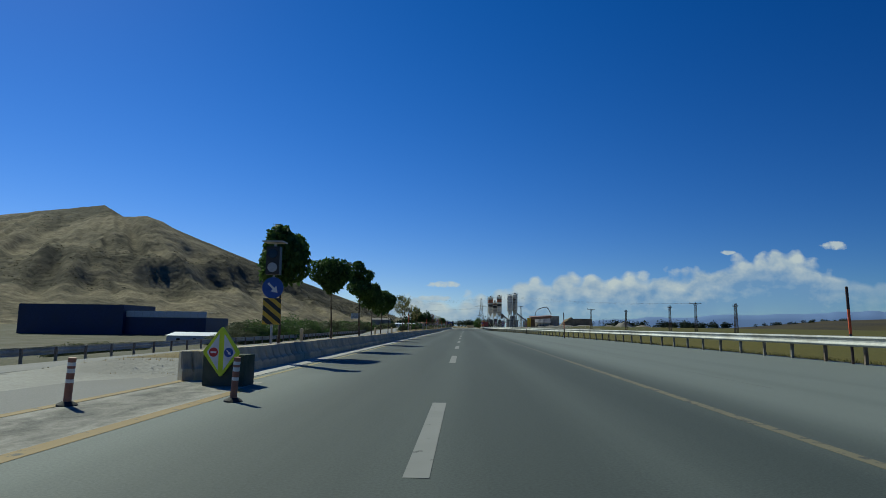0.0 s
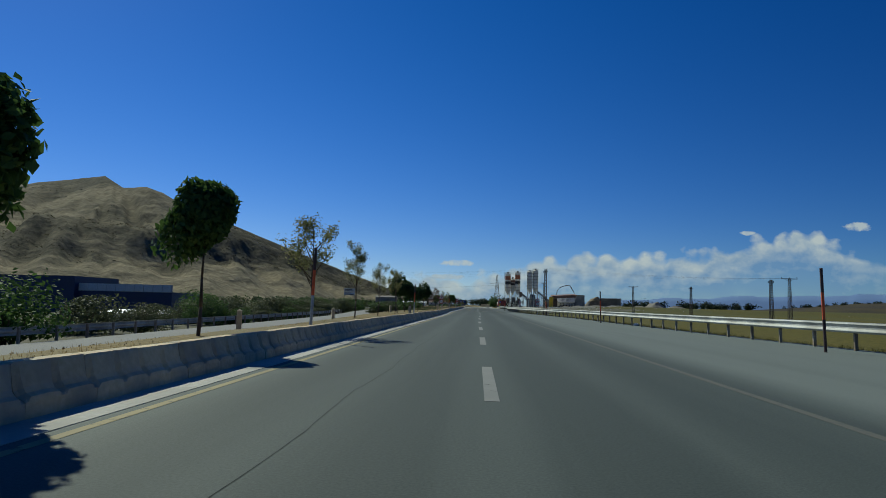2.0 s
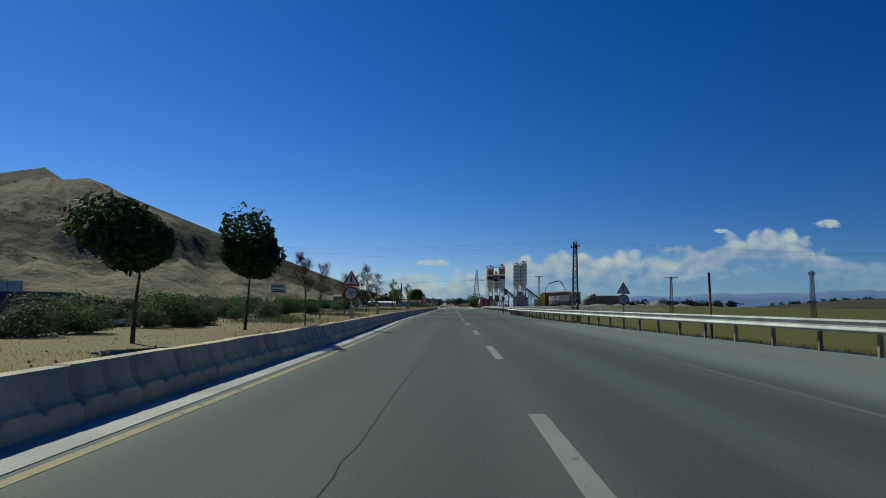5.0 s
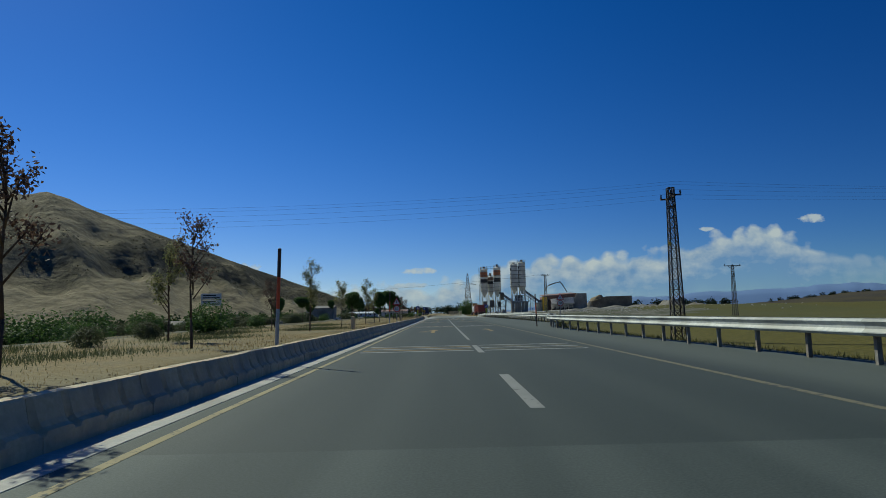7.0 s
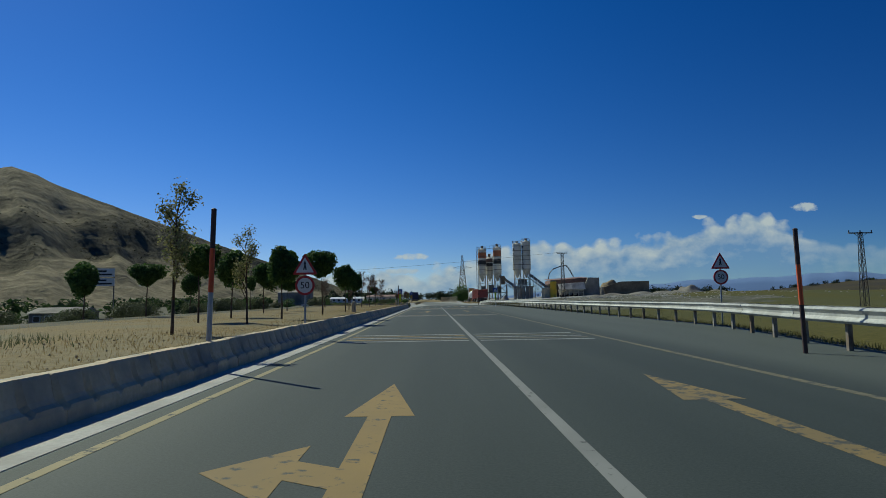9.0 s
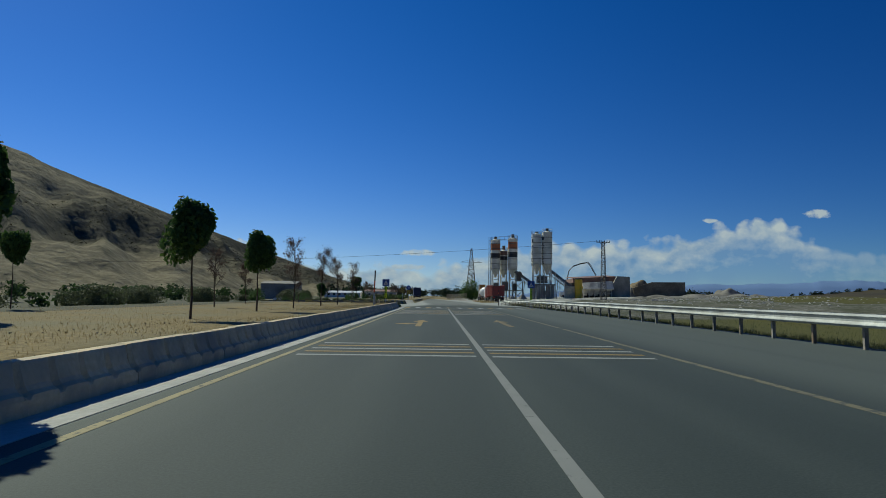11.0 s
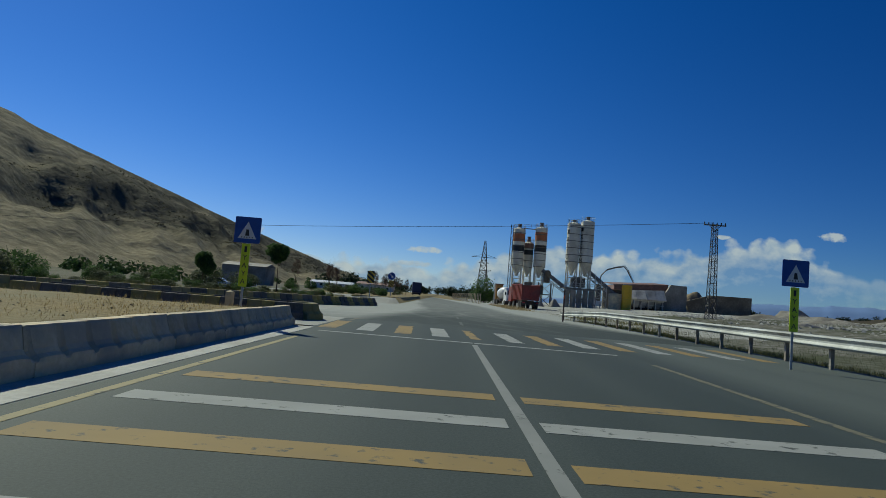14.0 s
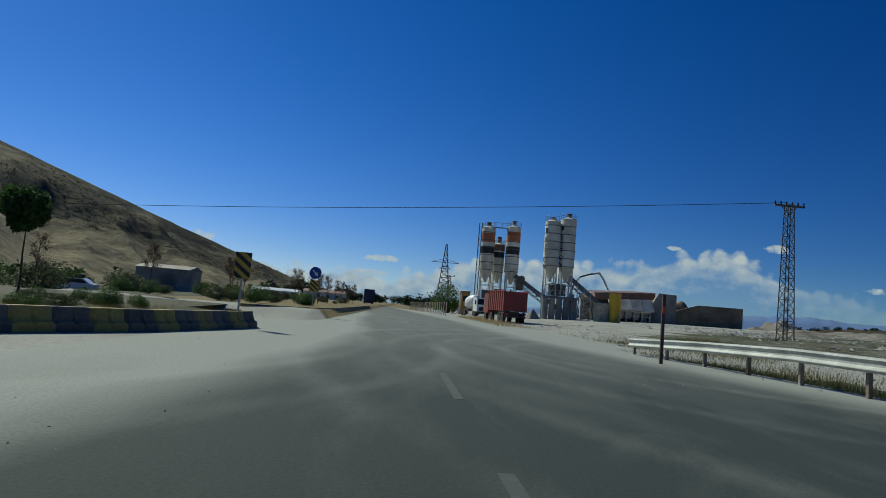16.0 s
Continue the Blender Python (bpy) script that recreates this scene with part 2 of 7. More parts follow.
M_GREYWALL = mat("grey_wall", (0.30, 0.275, 0.235), (0.40, 0.37, 0.32), 3, 0.9, 0.3, (0.17, 0.16, 0.14), 0.25)
M_BARRIERYELLOW = mat("barrier_yellow", (0.30, 0.235, 0.06), (0.40, 0.32, 0.09), 12, 0.85, 0.3, (0.27, 0.22, 0.11), 1.0)
M_BARRIERBLACK = mat("barrier_black", (0.075, 0.068, 0.055), (0.125, 0.115, 0.095), 12, 0.85, 0.3, (0.17, 0.155, 0.125), 1.0)
M_GALV = mat("galvanised_steel", (0.40, 0.41, 0.39), (0.52, 0.53, 0.50), 9, 0.66, 0.1, (0.30, 0.30, 0.275), 0.8, metal=0.2, spread=0.10)
M_POST = mat("weathered_post_steel", (0.22, 0.20, 0.17), (0.34, 0.31, 0.27), 14, 0.7, 0.3, (0.20, 0.14, 0.09), 2.0, metal=0.3, spread=0.2)
M_DARKSTEEL = mat("dark_steel", (0.055, 0.05, 0.047), (0.10, 0.09, 0.082), 12, 0.6, 0.2, (0.12, 0.075, 0.05), 1.5, metal=0.5)
M_LATTICE = mat("lattice_steel", (0.12, 0.118, 0.112), (0.20, 0.195, 0.18), 10, 0.65, 0.2, (0.15, 0.11, 0.08), 1.0, metal=0.4)
M_SILO = mat("silo_white", (0.68, 0.65, 0.57), (0.78, 0.75, 0.66), 2.5, 0.6, 0.15, (0.56, 0.51, 0.41), 0.5)
M_ORANGE = mat("silo_orange", (0.40, 0.13, 0.05), (0.50, 0.17, 0.065), 3, 0.6, 0.15, (0.34, 0.13, 0.07), 0.6)
M_BLACK = mat("black_paint", (0.014, 0.014, 0.016), (0.03, 0.03, 0.032), 6, 0.5, 0.1)
M_TANKYELLOW = mat("tank_yellow", (0.86, 0.48, 0.02), (0.93, 0.54, 0.03), 3, 0.5, 0.1, (0.72, 0.42, 0.04), 0.5)
M_ORANGECABIN = mat("cabin_orange", (0.40, 0.19, 0.04), (0.50, 0.25, 0.06), 3, 0.6, 0.15, (0.33, 0.17, 0.06), 0.6)
M_RED = mat("truck_red", (0.20, 0.030, 0.025), (0.30, 0.050, 0.04), 4, 0.5, 0.15, (0.16, 0.06, 0.05), 0.7)
M_TYRE = mat("tyre", (0.018, 0.018, 0.018), (0.035, 0.034, 0.033), 20, 0.85, 0.3)
M_WHITECAR = mat("white_paint", (0.72, 0.72, 0.71), (0.78, 0.78, 0.77), 3, 0.35, 0.0, coat=0.5)
M_GLASSDARK = mat("window_glass", (0.02, 0.025, 0.03), (0.03, 0.035, 0.04), 3, 0.08, 0.0)
M_SIGNRED = mat("sign_red", (0.45, 0.02, 0.025), (0.52, 0.03, 0.03), 10, 0.4, 0.0)
M_SIGNWHITE = mat("sign_white", (0.68, 0.68, 0.67), (0.76, 0.76, 0.75), 8, 0.4, 0.0)
M_SIGNBLUE = mat("sign_blue", (0.010, 0.060, 0.30), (0.016, 0.080, 0.36), 6, 0.4, 0.0)
M_SIGNYELLOW = mat("fluorescent_yellow", (0.62, 0.74, 0.02), (0.70, 0.80, 0.03), 8, 0.4, 0.0)
M_HAZARD = mat("hazard_yellow", (0.55, 0.36, 0.03), (0.65, 0.44, 0.05), 8, 0.5, 0.0)
M_SIGNBACK = mat("aluminium_back", (0.35, 0.36, 0.37), (0.45, 0.46, 0.47), 8, 0.5, 0.0, metal=0.5)
M_POLEORANGE = mat("pole_orange", (0.62, 0.085, 0.022), (0.72, 0.12, 0.03), 10, 0.6, 0.1)
M_POLEBLACK = mat("pole_dark", (0.05, 0.03, 0.028), (0.09, 0.05, 0.045), 10, 0.7, 0.1)
M_BARK = mat("bark", (0.085, 0.062, 0.045), (0.15, 0.115, 0.085), 25, 0.95, 0.8, (0.07, 0.055, 0.04), 3)
M_NAVY = mat("navy_cladding", (0.012, 0.025, 0.085), (0.018, 0.035, 0.11), 1.5, 0.5, 0.1, (0.02, 0.03, 0.075), 0.2)
M_PANEL = mat("pale_panel", (0.50, 0.53, 0.55), (0.60, 0.62, 0.63), 2, 0.6, 0.1)
M_ROOFBROWN = mat("brown_roof_sheet", (0.22, 0.115, 0.085), (0.30, 0.165, 0.125), 2, 0.7, 0.2, (0.14, 0.09, 0.075), 0.3)
M_BUFF = mat("buff_panel", (0.68, 0.61, 0.49), (0.78, 0.71, 0.58), 2, 0.7, 0.2, (0.36, 0.32, 0.26), 0.4)
M_SAND = mat("sand_heap", (0.19, 0.175, 0.145), (0.33, 0.31, 0.27), 2.5, 0.95, 0.8, (0.21, 0.19, 0.155), 0.3, dist=0.15)
M_BROWNSAND = mat("brown_earth", (0.20, 0.155, 0.095), (0.31, 0.25, 0.165), 2.5, 0.95, 0.8, (0.17, 0.14, 0.095), 0.3, dist=0.15)
M_STAND = mat("weathered_green_block", (0.05, 0.065, 0.045), (0.09, 0.105, 0.075), 8, 0.9, 0.3, (0.12, 0.12, 0.10), 1.5)
M_CONVEYOR = mat("dusty_conveyor_steel", (0.20, 0.19, 0.17), (0.32, 0.30, 0.27), 8, 0.8, 0.2, (0.15, 0.125, 0.10), 1.2)
# distance haze put into the base colour of the far range
M_HAZEBLUE = mat("far_mountain_haze", (0.125, 0.20, 0.37), (0.14, 0.22, 0.40), 0.004, 1.0, 0.0, (0.13, 0.21, 0.385), 0.001)
M_PLOUGHED = mat("ploughed_earth", (0.036, 0.031, 0.022), (0.066, 0.055, 0.037), 0.4, 0.95, 0.6, (0.078, 0.064, 0.026), 0.012, dist=0.1)
M_LEAF = leaf_mat("leaf_green", (0.040, 0.085, 0.020), (0.105, 0.175, 0.045))
M_LEAFDARK = leaf_mat("leaf_dark", (0.028, 0.058, 0.018), (0.068, 0.110, 0.034))
M_LEAFDRY = leaf_mat("leaf_turning", (0.13, 0.155, 0.055), (0.36, 0.33, 0.15))
M_LEAFRED = leaf_mat("leaf_russet", (0.080, 0.052, 0.040), (0.15, 0.098, 0.075))
M_LEAFGREY = leaf_mat("leaf_grey_green", (0.060, 0.076, 0.034), (0.125, 0.138, 0.066))
M_SCRUB = leaf_mat("scrub", (0.034, 0.034, 0.019), (0.072, 0.062, 0.034))
M_STRAW = leaf_mat("straw", (0.26, 0.19, 0.085), (0.42, 0.32, 0.16))
M_WEED = leaf_mat("weed", (0.09, 0.10, 0.03), (0.22, 0.18, 0.06))
M_FARTREE = leaf_mat("far_foliage", (0.016, 0.030, 0.018), (0.034, 0.052, 0.028))


# ---- mesh building ----
class Shape:
    """Collects corners and faces of one mesh."""

    def __init__(self):
        self.v, self.f = [], []

    def add(self, verts, faces):
        k = len(self.v)
        self.v += [tuple(p) for p in verts]
        self.f += [tuple(i + k for i in q) for q in faces]
        return self

    def box(self, x0, x1, y0, y1, z0, z1, m=None):
        p = [Vector((x, y, z)) for z in (z0, z1) for y in (y0, y1) for x in (x0, x1)]
        if m:
            p = [m @ q for q in p]
        return self.add(p, [(0, 2, 3, 1), (4, 5, 7, 6), (0, 1, 5, 4), (1, 3, 7, 5), (3, 2, 6, 7), (2, 0, 4, 6)])

    def tube(self, p, q, r0, r1=None, n=8, caps=True):
        p, q = Vector(p), Vector(q)
        r1 = r0 if r1 is None else r1
        a = (q - p).normalized()
        u = a.orthogonal().normalized()
        w = a.cross(u)
        ring = [(math.cos(2 * math.pi * (i + 0.5) / n), math.sin(2 * math.pi * (i + 0.5) / n)) for i in range(n)]
        vs = [p + (u * c + w * s) * r0 for c, s in ring] + [q + (u * c + w * s) * r1 for c, s in ring]
        fs = [(i, (i + 1) % n, n + (i + 1) % n, n + i) for i in range(n)]
        if caps:
            fs += [tuple(range(n - 1, -1, -1)), tuple(range(n, 2 * n))]
        return self.add(vs, fs)

    def lathe(self, prof, n=24, at=(0, 0, 0)):
        """A turned body from (radius, height) pairs."""
        vs = [(at[0] + r * math.cos(2 * math.pi * i / n), at[1] + r * math.sin(2 * math.pi * i / n), at[2] + z) for r, z in prof for i in range(n)]
        fs = [(k * n + i, k * n + (i + 1) % n, (k + 1) * n + (i + 1) % n, (k + 1) * n + i) for k in range(len(prof) - 1) for i in range(n)]
        fs += [tuple(range(n - 1, -1, -1)), tuple(range((len(prof) - 1) * n, len(prof) * n))]
        return self.add(vs, fs)

    def prism(self, poly, y0, y1, m=None):
        """A polygon in x, z, thick from y0 to y1."""
        n = len(poly)
        p = [Vector((x, y0, z)) for x, z in poly] + [Vector((x, y1, z)) for x, z in poly]
        if m:
            p = [m @ q for q in p]
        return self.add(p, [tuple(range(n)), tuple(range(2 * n - 1, n - 1, -1))] + [((i + 1) % n, i, n + i, n + (i + 1) % n) for i in range(n)])

    def plate(self, poly, z0, z1):
        """A polygon in x, y, thick from z0 to z1."""
        n = len(poly)
        return self.add([(x, y, z0) for x, y in poly] + [(x, y, z1) for x, y in poly],
                        [tuple(range(n - 1, -1, -1)), tuple(range(n, 2 * n))] + [(i, (i + 1) % n, n + (i + 1) % n, n + i) for i in range(n)])

    def mesh(self, name, material, smooth=False):
        me = bpy.data.meshes.new(name)
        me.from_pydata(self.v, [], self.f)
        for m in material if isinstance(material, (list, tuple)) else [material]:
            me.materials.append(m)
        if smooth:
            me.shade_smooth()
        me.update()
        return me


def part(name, shape, material, parent=None, label="", smooth=False, m=None):
    ob = new(name, shape.mesh(name, material, smooth) if isinstance(shape, Shape) else shape)
    if parent:
        ob.parent = parent
    if m is not None:
        ob.matrix_basis = m
    if label:
        ob["label"] = label
    return ob


def thing(name, label, category, at=(0, 0, 0), turn=0, group=""):
    ob = new(name)
    ob.matrix_basis = pose(*at, 0, 0, turn)
    return tagged(ob, label, category, group)


def words(text, size, material, parent, m, name="lettering"):
    """Raised letters as a mesh, centred, facing -y."""
    cu = bpy.data.curves.new(name, "FONT")
    cu.body, cu.size, cu.align_x, cu.align_y, cu.extrude = text, size, "CENTER", "CENTER", 0.002
    tmp = bpy.data.objects.new(name, cu)
    scene.collection.objects.link(tmp)
    me = bpy.data.meshes.new_from_object(tmp.evaluated_get(bpy.context.evaluated_depsgraph_get()))
    bpy.data.objects.remove(tmp)
    me.materials.clear()
    me.materials.append(material)
    return part(name, me, material, parent, m=m @ pose(0, 0, 0, 90, 0, 0))


def ease(a, b, x):
    t = min(1.0, max(0.0, (x - a) / (b - a)))
    return t * t * (3 - 2 * t)


def along(y, ys, xs):
    return float(np.interp(y, ys, xs))


# ---- plan ----
def rail_x(y):
    nodes = ([-60, 0, 35, 50, 65, 80, 100, 112, 125, 140, 160, 168, 172, 176, 182, 230, 260, 270, 276],
             [12.6, 12.2, 11.7, 11.3, 10.3, 9.7, 9.3, 8.3, 7.2, 6.6, 6.1, 6.1, 6.7, 7.5, 8.9, 9.1, 8.8, 8.4, 7.3])
    return sum(along(y + d, *nodes) for d in (-3, -2, -1, 0, 1, 2, 3)) / 7


def sway_x(y):
    """Small sideways drift of the painted lines."""
    return along(y, [75, 88, 97, 106, 118, 132], [0, 0.03, 0.12, 0.22, 0.16, 0])


def left_line_x(y):
    return along(y, [0, 60, 95, 130, 180, 900], [-3.34, -3.34, -3.32, -3.70, -3.68, -3.66]) + sway_x(y)


def right_line_x(y):
    return along(y, [0, 95, 130, 900], [3.32, 3.36, 3.53, 3.53]) + sway_x(y)


def barrier_x(y):
    return left_line_x(y) - along(y, [0, 60, 92, 140, 170, 250], [0.60, 0.60, 0.52, 0.68, 0.70, 0.72])


def gutter_x(y):
    """Road-side edge of the white gutter strip."""
    return left_line_x(y) - along(y, [0, 60, 90, 130, 900], [0.15, 0.15, 0.08, 0.25, 0.24])


def bend_x(y):
    """The road swings a little to the left beyond the junction."""
    return -0.066 * max(0.0, y - 300) * ease(285, 330, y)


def leftroad_x(y):
    """Centre of the other carriageway."""
    return along(y, [-60, 60, 110, 150, 230, 300, 900], [-11.9, -12.2, -14.5, -19, -22, -21, -19]) + bend_x(y)


def left_z(x, y):
    """How the opposite carriageway falls away from the median, towards its far edge."""
    return -along(y, [-60, 130, 190, 240], [0.60, 0.60, 0.35, 0.0]) * min(1.0, max(0.0, (leftroad_x(y) + 4.3 - x) / 7.6))


def ground_z(x, y):
    if x > 4.0:
        e = x - (max(rail_x(y), 8.0 if y > 276 else 0) + 0.75)
        field = -1.0 * ease(0, 3.0, e) + 0.8 * ease(16, 62, x) + 0.010 * max(0.0, x - 250) * (1 if y > 200 else 0.6)
        p = ease(240, 292, y) * (1 - ease(520, 700, y))
        plant = 1.7 * min(1.0, max(0.0, (x - 9) / 48))
        return field * (1 - p) + plant * p - 0.02
    if x > barrier_x(min(y, 246)) - 0.30 or y < 9.2:
        inner = 0.0
    else:
        inner = 1.0
    lx = leftroad_x(y)
    soil = along(y, [0, 110, 135, 900], [0.26, 0.30, 0.46, 0.46])
    if 244.9 < y < 283:
        soil *= 1 - ease(244.9, 246.0, y) + ease(280, 283, y)
    e = lx - 3.2 - x                      # beyond the other carriageway's far edge
    if e > 0:
        return left_z(x, y) - 0.03 - along(y, [0, 120, 200, 300, 420], [0.3, 0.3, 0.3, 0.2, 0.0]) * ease(0, 2, e) - along(y, [0, 220, 330, 500], [3.6, 3.6, 1.2, 0.3]) * ease(2, 42, e)
    m = ease(lx + 3.3, lx + along(y, [70, 125], [5.9, 4.0]), x)
    return inner * soil * m - 0.03 + left_z(x, y)


XS = sorted(set([-4600, -3200, -2200, -1500, -1000, -700, -500, -360, -260, -200, -160, -130, -110] + list(range(-95, -30, 5)) + [x * 1.0 for x in range(-30, -8)]
            + [-8 + 0.4 * i for i in range(10)] + [-4, -3, 0, 4, 6] + [6.5 + 0.5 * i for i in range(18)] + list(range(16, 40, 2)) + list(range(40, 110, 6))
            + [120, 140, 170, 210, 260, 330, 420, 560, 760, 1050, 1500, 2200, 3200, 4600]))
YS = sorted(set([-300, -150, -80, -50] + list(range(-30, 4, 4)) + [4, 6, 7.5, 9.1, 9.6] + list(range(8, 244, 3)) + [244, 245.5, 246.4, 247, 248.6, 250] + list(range(252, 300, 2)) + list(range(300, 420, 5))
            + [430, 450, 480, 520, 570, 640, 740, 880, 1050, 1300, 1700, 2300, 3100, 4000, 4800]))


def build_ground():
    zn = lambda x, y: 0.05 * noise.noise((x * 0.23, y * 0.23, 0)) + 0.03 * noise.noise((x * 0.9, y * 0.9, 3))
    vs = []
    for y in YS:
        for x in XS:
            rough = 1.0 if (x > rail_x(y) + 1.0 or x < -5.0) and abs(x - leftroad_x(y)) > 4.2 else 0.0
            spoil = ease(14, 26, x) * ease(262, 285, y) * (1 - ease(345, 360, y)) * (1 - ease(70, 95, x))
            z = ground_z(x, y) + rough * zn(x, y) * (1 if abs(x) < 120 else 0)
            vs.append((x, y, z + spoil * (0.10 + 0.28 * noise.noise((x * 0.35, y * 0.35, 5)) + 0.2 * noise.noise((x * 0.13, y * 0.13, 6)))))
    n = len(XS)
    fs = [(j * n + i, j * n + i + 1, (j + 1) * n + i + 1, (j + 1) * n + i) for j in range(len(YS) - 1) for i in range(n - 1)]
    me = bpy.data.meshes.new("ground")
    me.from_pydata(vs, [], fs)
    for m in (M_FIELD, M_SOIL, M_DUST, M_VERGE, M_PLOUGHED, M_SPOIL):
        me.materials.append(m)
    k = 0
    for j in range(len(YS) - 1):
        for i in range(n - 1):
            x, y = (XS[i] + XS[i + 1]) / 2, (YS[j] + YS[j + 1]) / 2
            lx = leftroad_x(y)
            w = 6 * noise.noise((x * 0.05, y * 0.05, 9))
            if x > 4:
                s = 2 if 269 + w < y < 560 and x < 18 + w + max(0, y - 300) * 1.1 else 5 if 250 + 2 * w < y < 470 and x < 52 + 3 * w + max(0, y - 300) * 0.4 else 0
                if s == 0 and y > 420 + 34 * w and x > 40:
                    s = 4
                if s == 0 and x < rail_x(y) + 1.6 + 0.1 * w:
                    s = 3
            elif x > lx + 3.4:
                s = 2 if 249 < y < 284 or y < 9.5 else 1
                if s == 1 and 85 < y < 330 and x < -13.5 + 0.4 * w:
                    s = 3
            else:
                s = 3
            me.polygons[k].material_index = s
            k += 1
    me.shade_smooth()
    return tagged(new("ground", me), "dry open plain of straw-coloured grass and bare soil", "ground", kind="structure")


def strip(name, ys, x0, x1, z, material, label, category, thick=0.0, kind="structure", parent=None, lean=None):
    """A band of surface between two lines x0(y), x1(y)."""
    s = Shape()
    n = len(ys)
    vs = [(x(y), y, z + (lean(x(y), y) if lean else 0.0)) for x in (x0, x1) for y in ys]
    fs = [(i, n + i, n + i + 1, i + 1) for i in range(n - 1)]
    if thick:
        vs += [(x, y, h - thick) for x, y, h in vs]
        fs += [(2 * n + i, i, i + 1, 2 * n + i + 1) for i in range(n - 1)] + [(n + i, 3 * n + i, 3 * n + i + 1, n + i + 1) for i in range(n - 1)]
    s.add(vs, fs)
    ob = part(name, s, material, parent)
    return tagged(ob, label, category, kind=kind) if not parent else ob


def span(a, b, step):
    n = max(1, round((b - a) / step))
    return [a + (b - a) * i / n for i in range(n + 1)]


build_ground()


def worn_road(ys, material, label):
    """Carriageway and shoulder: wheel tracks darker, dusty strips between them, the shoulder pale with dust."""
    n = 84
    vs, wear = [], []
    for y in ys:
        a, r, b = left_line_x(y) - 0.36, right_line_x(y), rail_x(y) + 0.5
        for i in range(n + 1):
            x = a + (b - a) * i / n
            q = min(abs(abs(x) - c) for c in (0.85, 2.5))
            d = 0.02 + 0.17 * ease(0.25, 0.8, q) * (x < r) + 0.98 * ease(r - 0.25, r + 1.6, x) + 0.18 * ease(a + 0.9, a + 0.4, x)
            d += 0.75 * ease(-1.5, -2.6, x) * (1 - ease(8, 14, y))
            d -= 0.16 * math.exp(-((x - r - 2.6) / 0.25) ** 2) + 0.12 * math.exp(-((x - r - 4.2) / 0.3) ** 2)
            vs.append((x, y, 0.0))
            wear.append(d)
    m = n + 1
    fs = [(j * m + i, j * m + i + 1, (j + 1) * m + i + 1, (j + 1) * m + i) for j in range(len(ys) - 1) for i in range(n)]
    me = bpy.data.meshes.new("road")
    me.from_pydata(vs, [], fs)
    me.materials.append(material)
    at = me.attributes.new("wear", "FLOAT", "POINT")
    at.data.foreach_set("value", wear)
    return tagged(new("road", me), label, "road", kind="structure")


worn_road(span(-60, 132, 3), M_ASPHALT, "grey two-lane asphalt carriageway with a pale dusty shoulder")
worn_road(span(132, 252, 3), M_ASPHALT2, "darker newer asphalt carriageway with a worn shoulder")


def build_junction():
    """Carriageway through the junction, with dust drifted over it from both sides."""
    ys = span(252, 296, 0.4) + span(297, 345, 1.0) + span(350, 420, 5)[0:] + [460, 500, 700, 1000, 1500, 2200]
    n = 84
    vs, dust = [], []
    # tyre tracks swung into the plant entrance and onto the opposite road
    swings = [(10.5, 268.8, 8.2), (10.5, 268.8, 10.1), (12.5, 272.5, 10.2), (-13.0, 268.0, 11.5), (-13.0, 268.0, 13.4), (14.5, 268.0, 15.5), (14.5, 268.0, 17.4)]
    for y in ys:
        a = along(y, [252, 256, 340, 420], [-5.0, -6.0, -6.0, -3.9])
        b = rail_x(y) + 0.5 if y < 274 else along(y, [274, 284, 340, 420], [rail_x(274) + 0.5, 10.2, 9.4, 4.6])
        left = along(y, [252, 257, 262, 268, 276, 284, 292, 340, 420], [-4.1, -3.8, -3.3, -2.9, -2.8, -3.4, -4.0, -4.1, -4.4])
        right = along(y, [252, 262, 272, 280, 300, 330, 345, 420], [10, 7.6, 6.1, 5.1, 4.7, 4.7, 4.8, 5.2])
        mid = along(y, [252, 262, 270, 285, 300, 340, 420, 700], [-0.26, 0.10, 0.28, 0.41, 0.44, 0.38, 0.26, 0.2])
        edge = along(y, [252, 262, 275], [-0.3, 0.08, 0.22])
        for i in range(n + 1):
            x = a + (b - a) * i / n
            d = mid + 0.95 * ease(left + 1.5, left - 0.4, x) + 0.8 * ease(right - 1.6, right + 1.2, x)
            if y < 280:
                d = max(d, edge * ease(3.6, 4.6, x))
            if y < 296:
                for ax, ay, r in swings:
                    q = (math.hypot(x - ax, (y - ay) * 0.8) - r) / 0.22
                    if abs(q) < 3:
                        d += (0.11 + 0.12 * noise.noise((x * 0.3, y * 0.3, r))) * math.exp(-q * q)
            vs.append((x + bend_x(y), y, 0.0))
            dust.append(min(1.2, d))
    m = n + 1
    fs = [(j * m + i, j * m + i + 1, (j + 1) * m + i + 1, (j + 1) * m + i) for j in range(len(ys) - 1) for i in range(n)]
    me = bpy.data.meshes.new("road")
    me.from_pydata(vs, [], fs)
    me.materials.append(M_JUNCTION)
    at = me.attributes.new("dust", "FLOAT", "POINT")
    at.data.foreach_set("value", dust)
    return tagged(new("road", me), "dusty grey asphalt carriageway through the junction", "road", kind="structure")


build_junction()
strip("pavement", span(-60, 9.2, 4), lambda y: leftroad_x(y) + 3.3, lambda y: left_line_x(y) - 0.05, -0.002, M_LEFTROAD,
      "pale asphalt of the painted island before the median", "pavement", 0.05, lean=left_z)


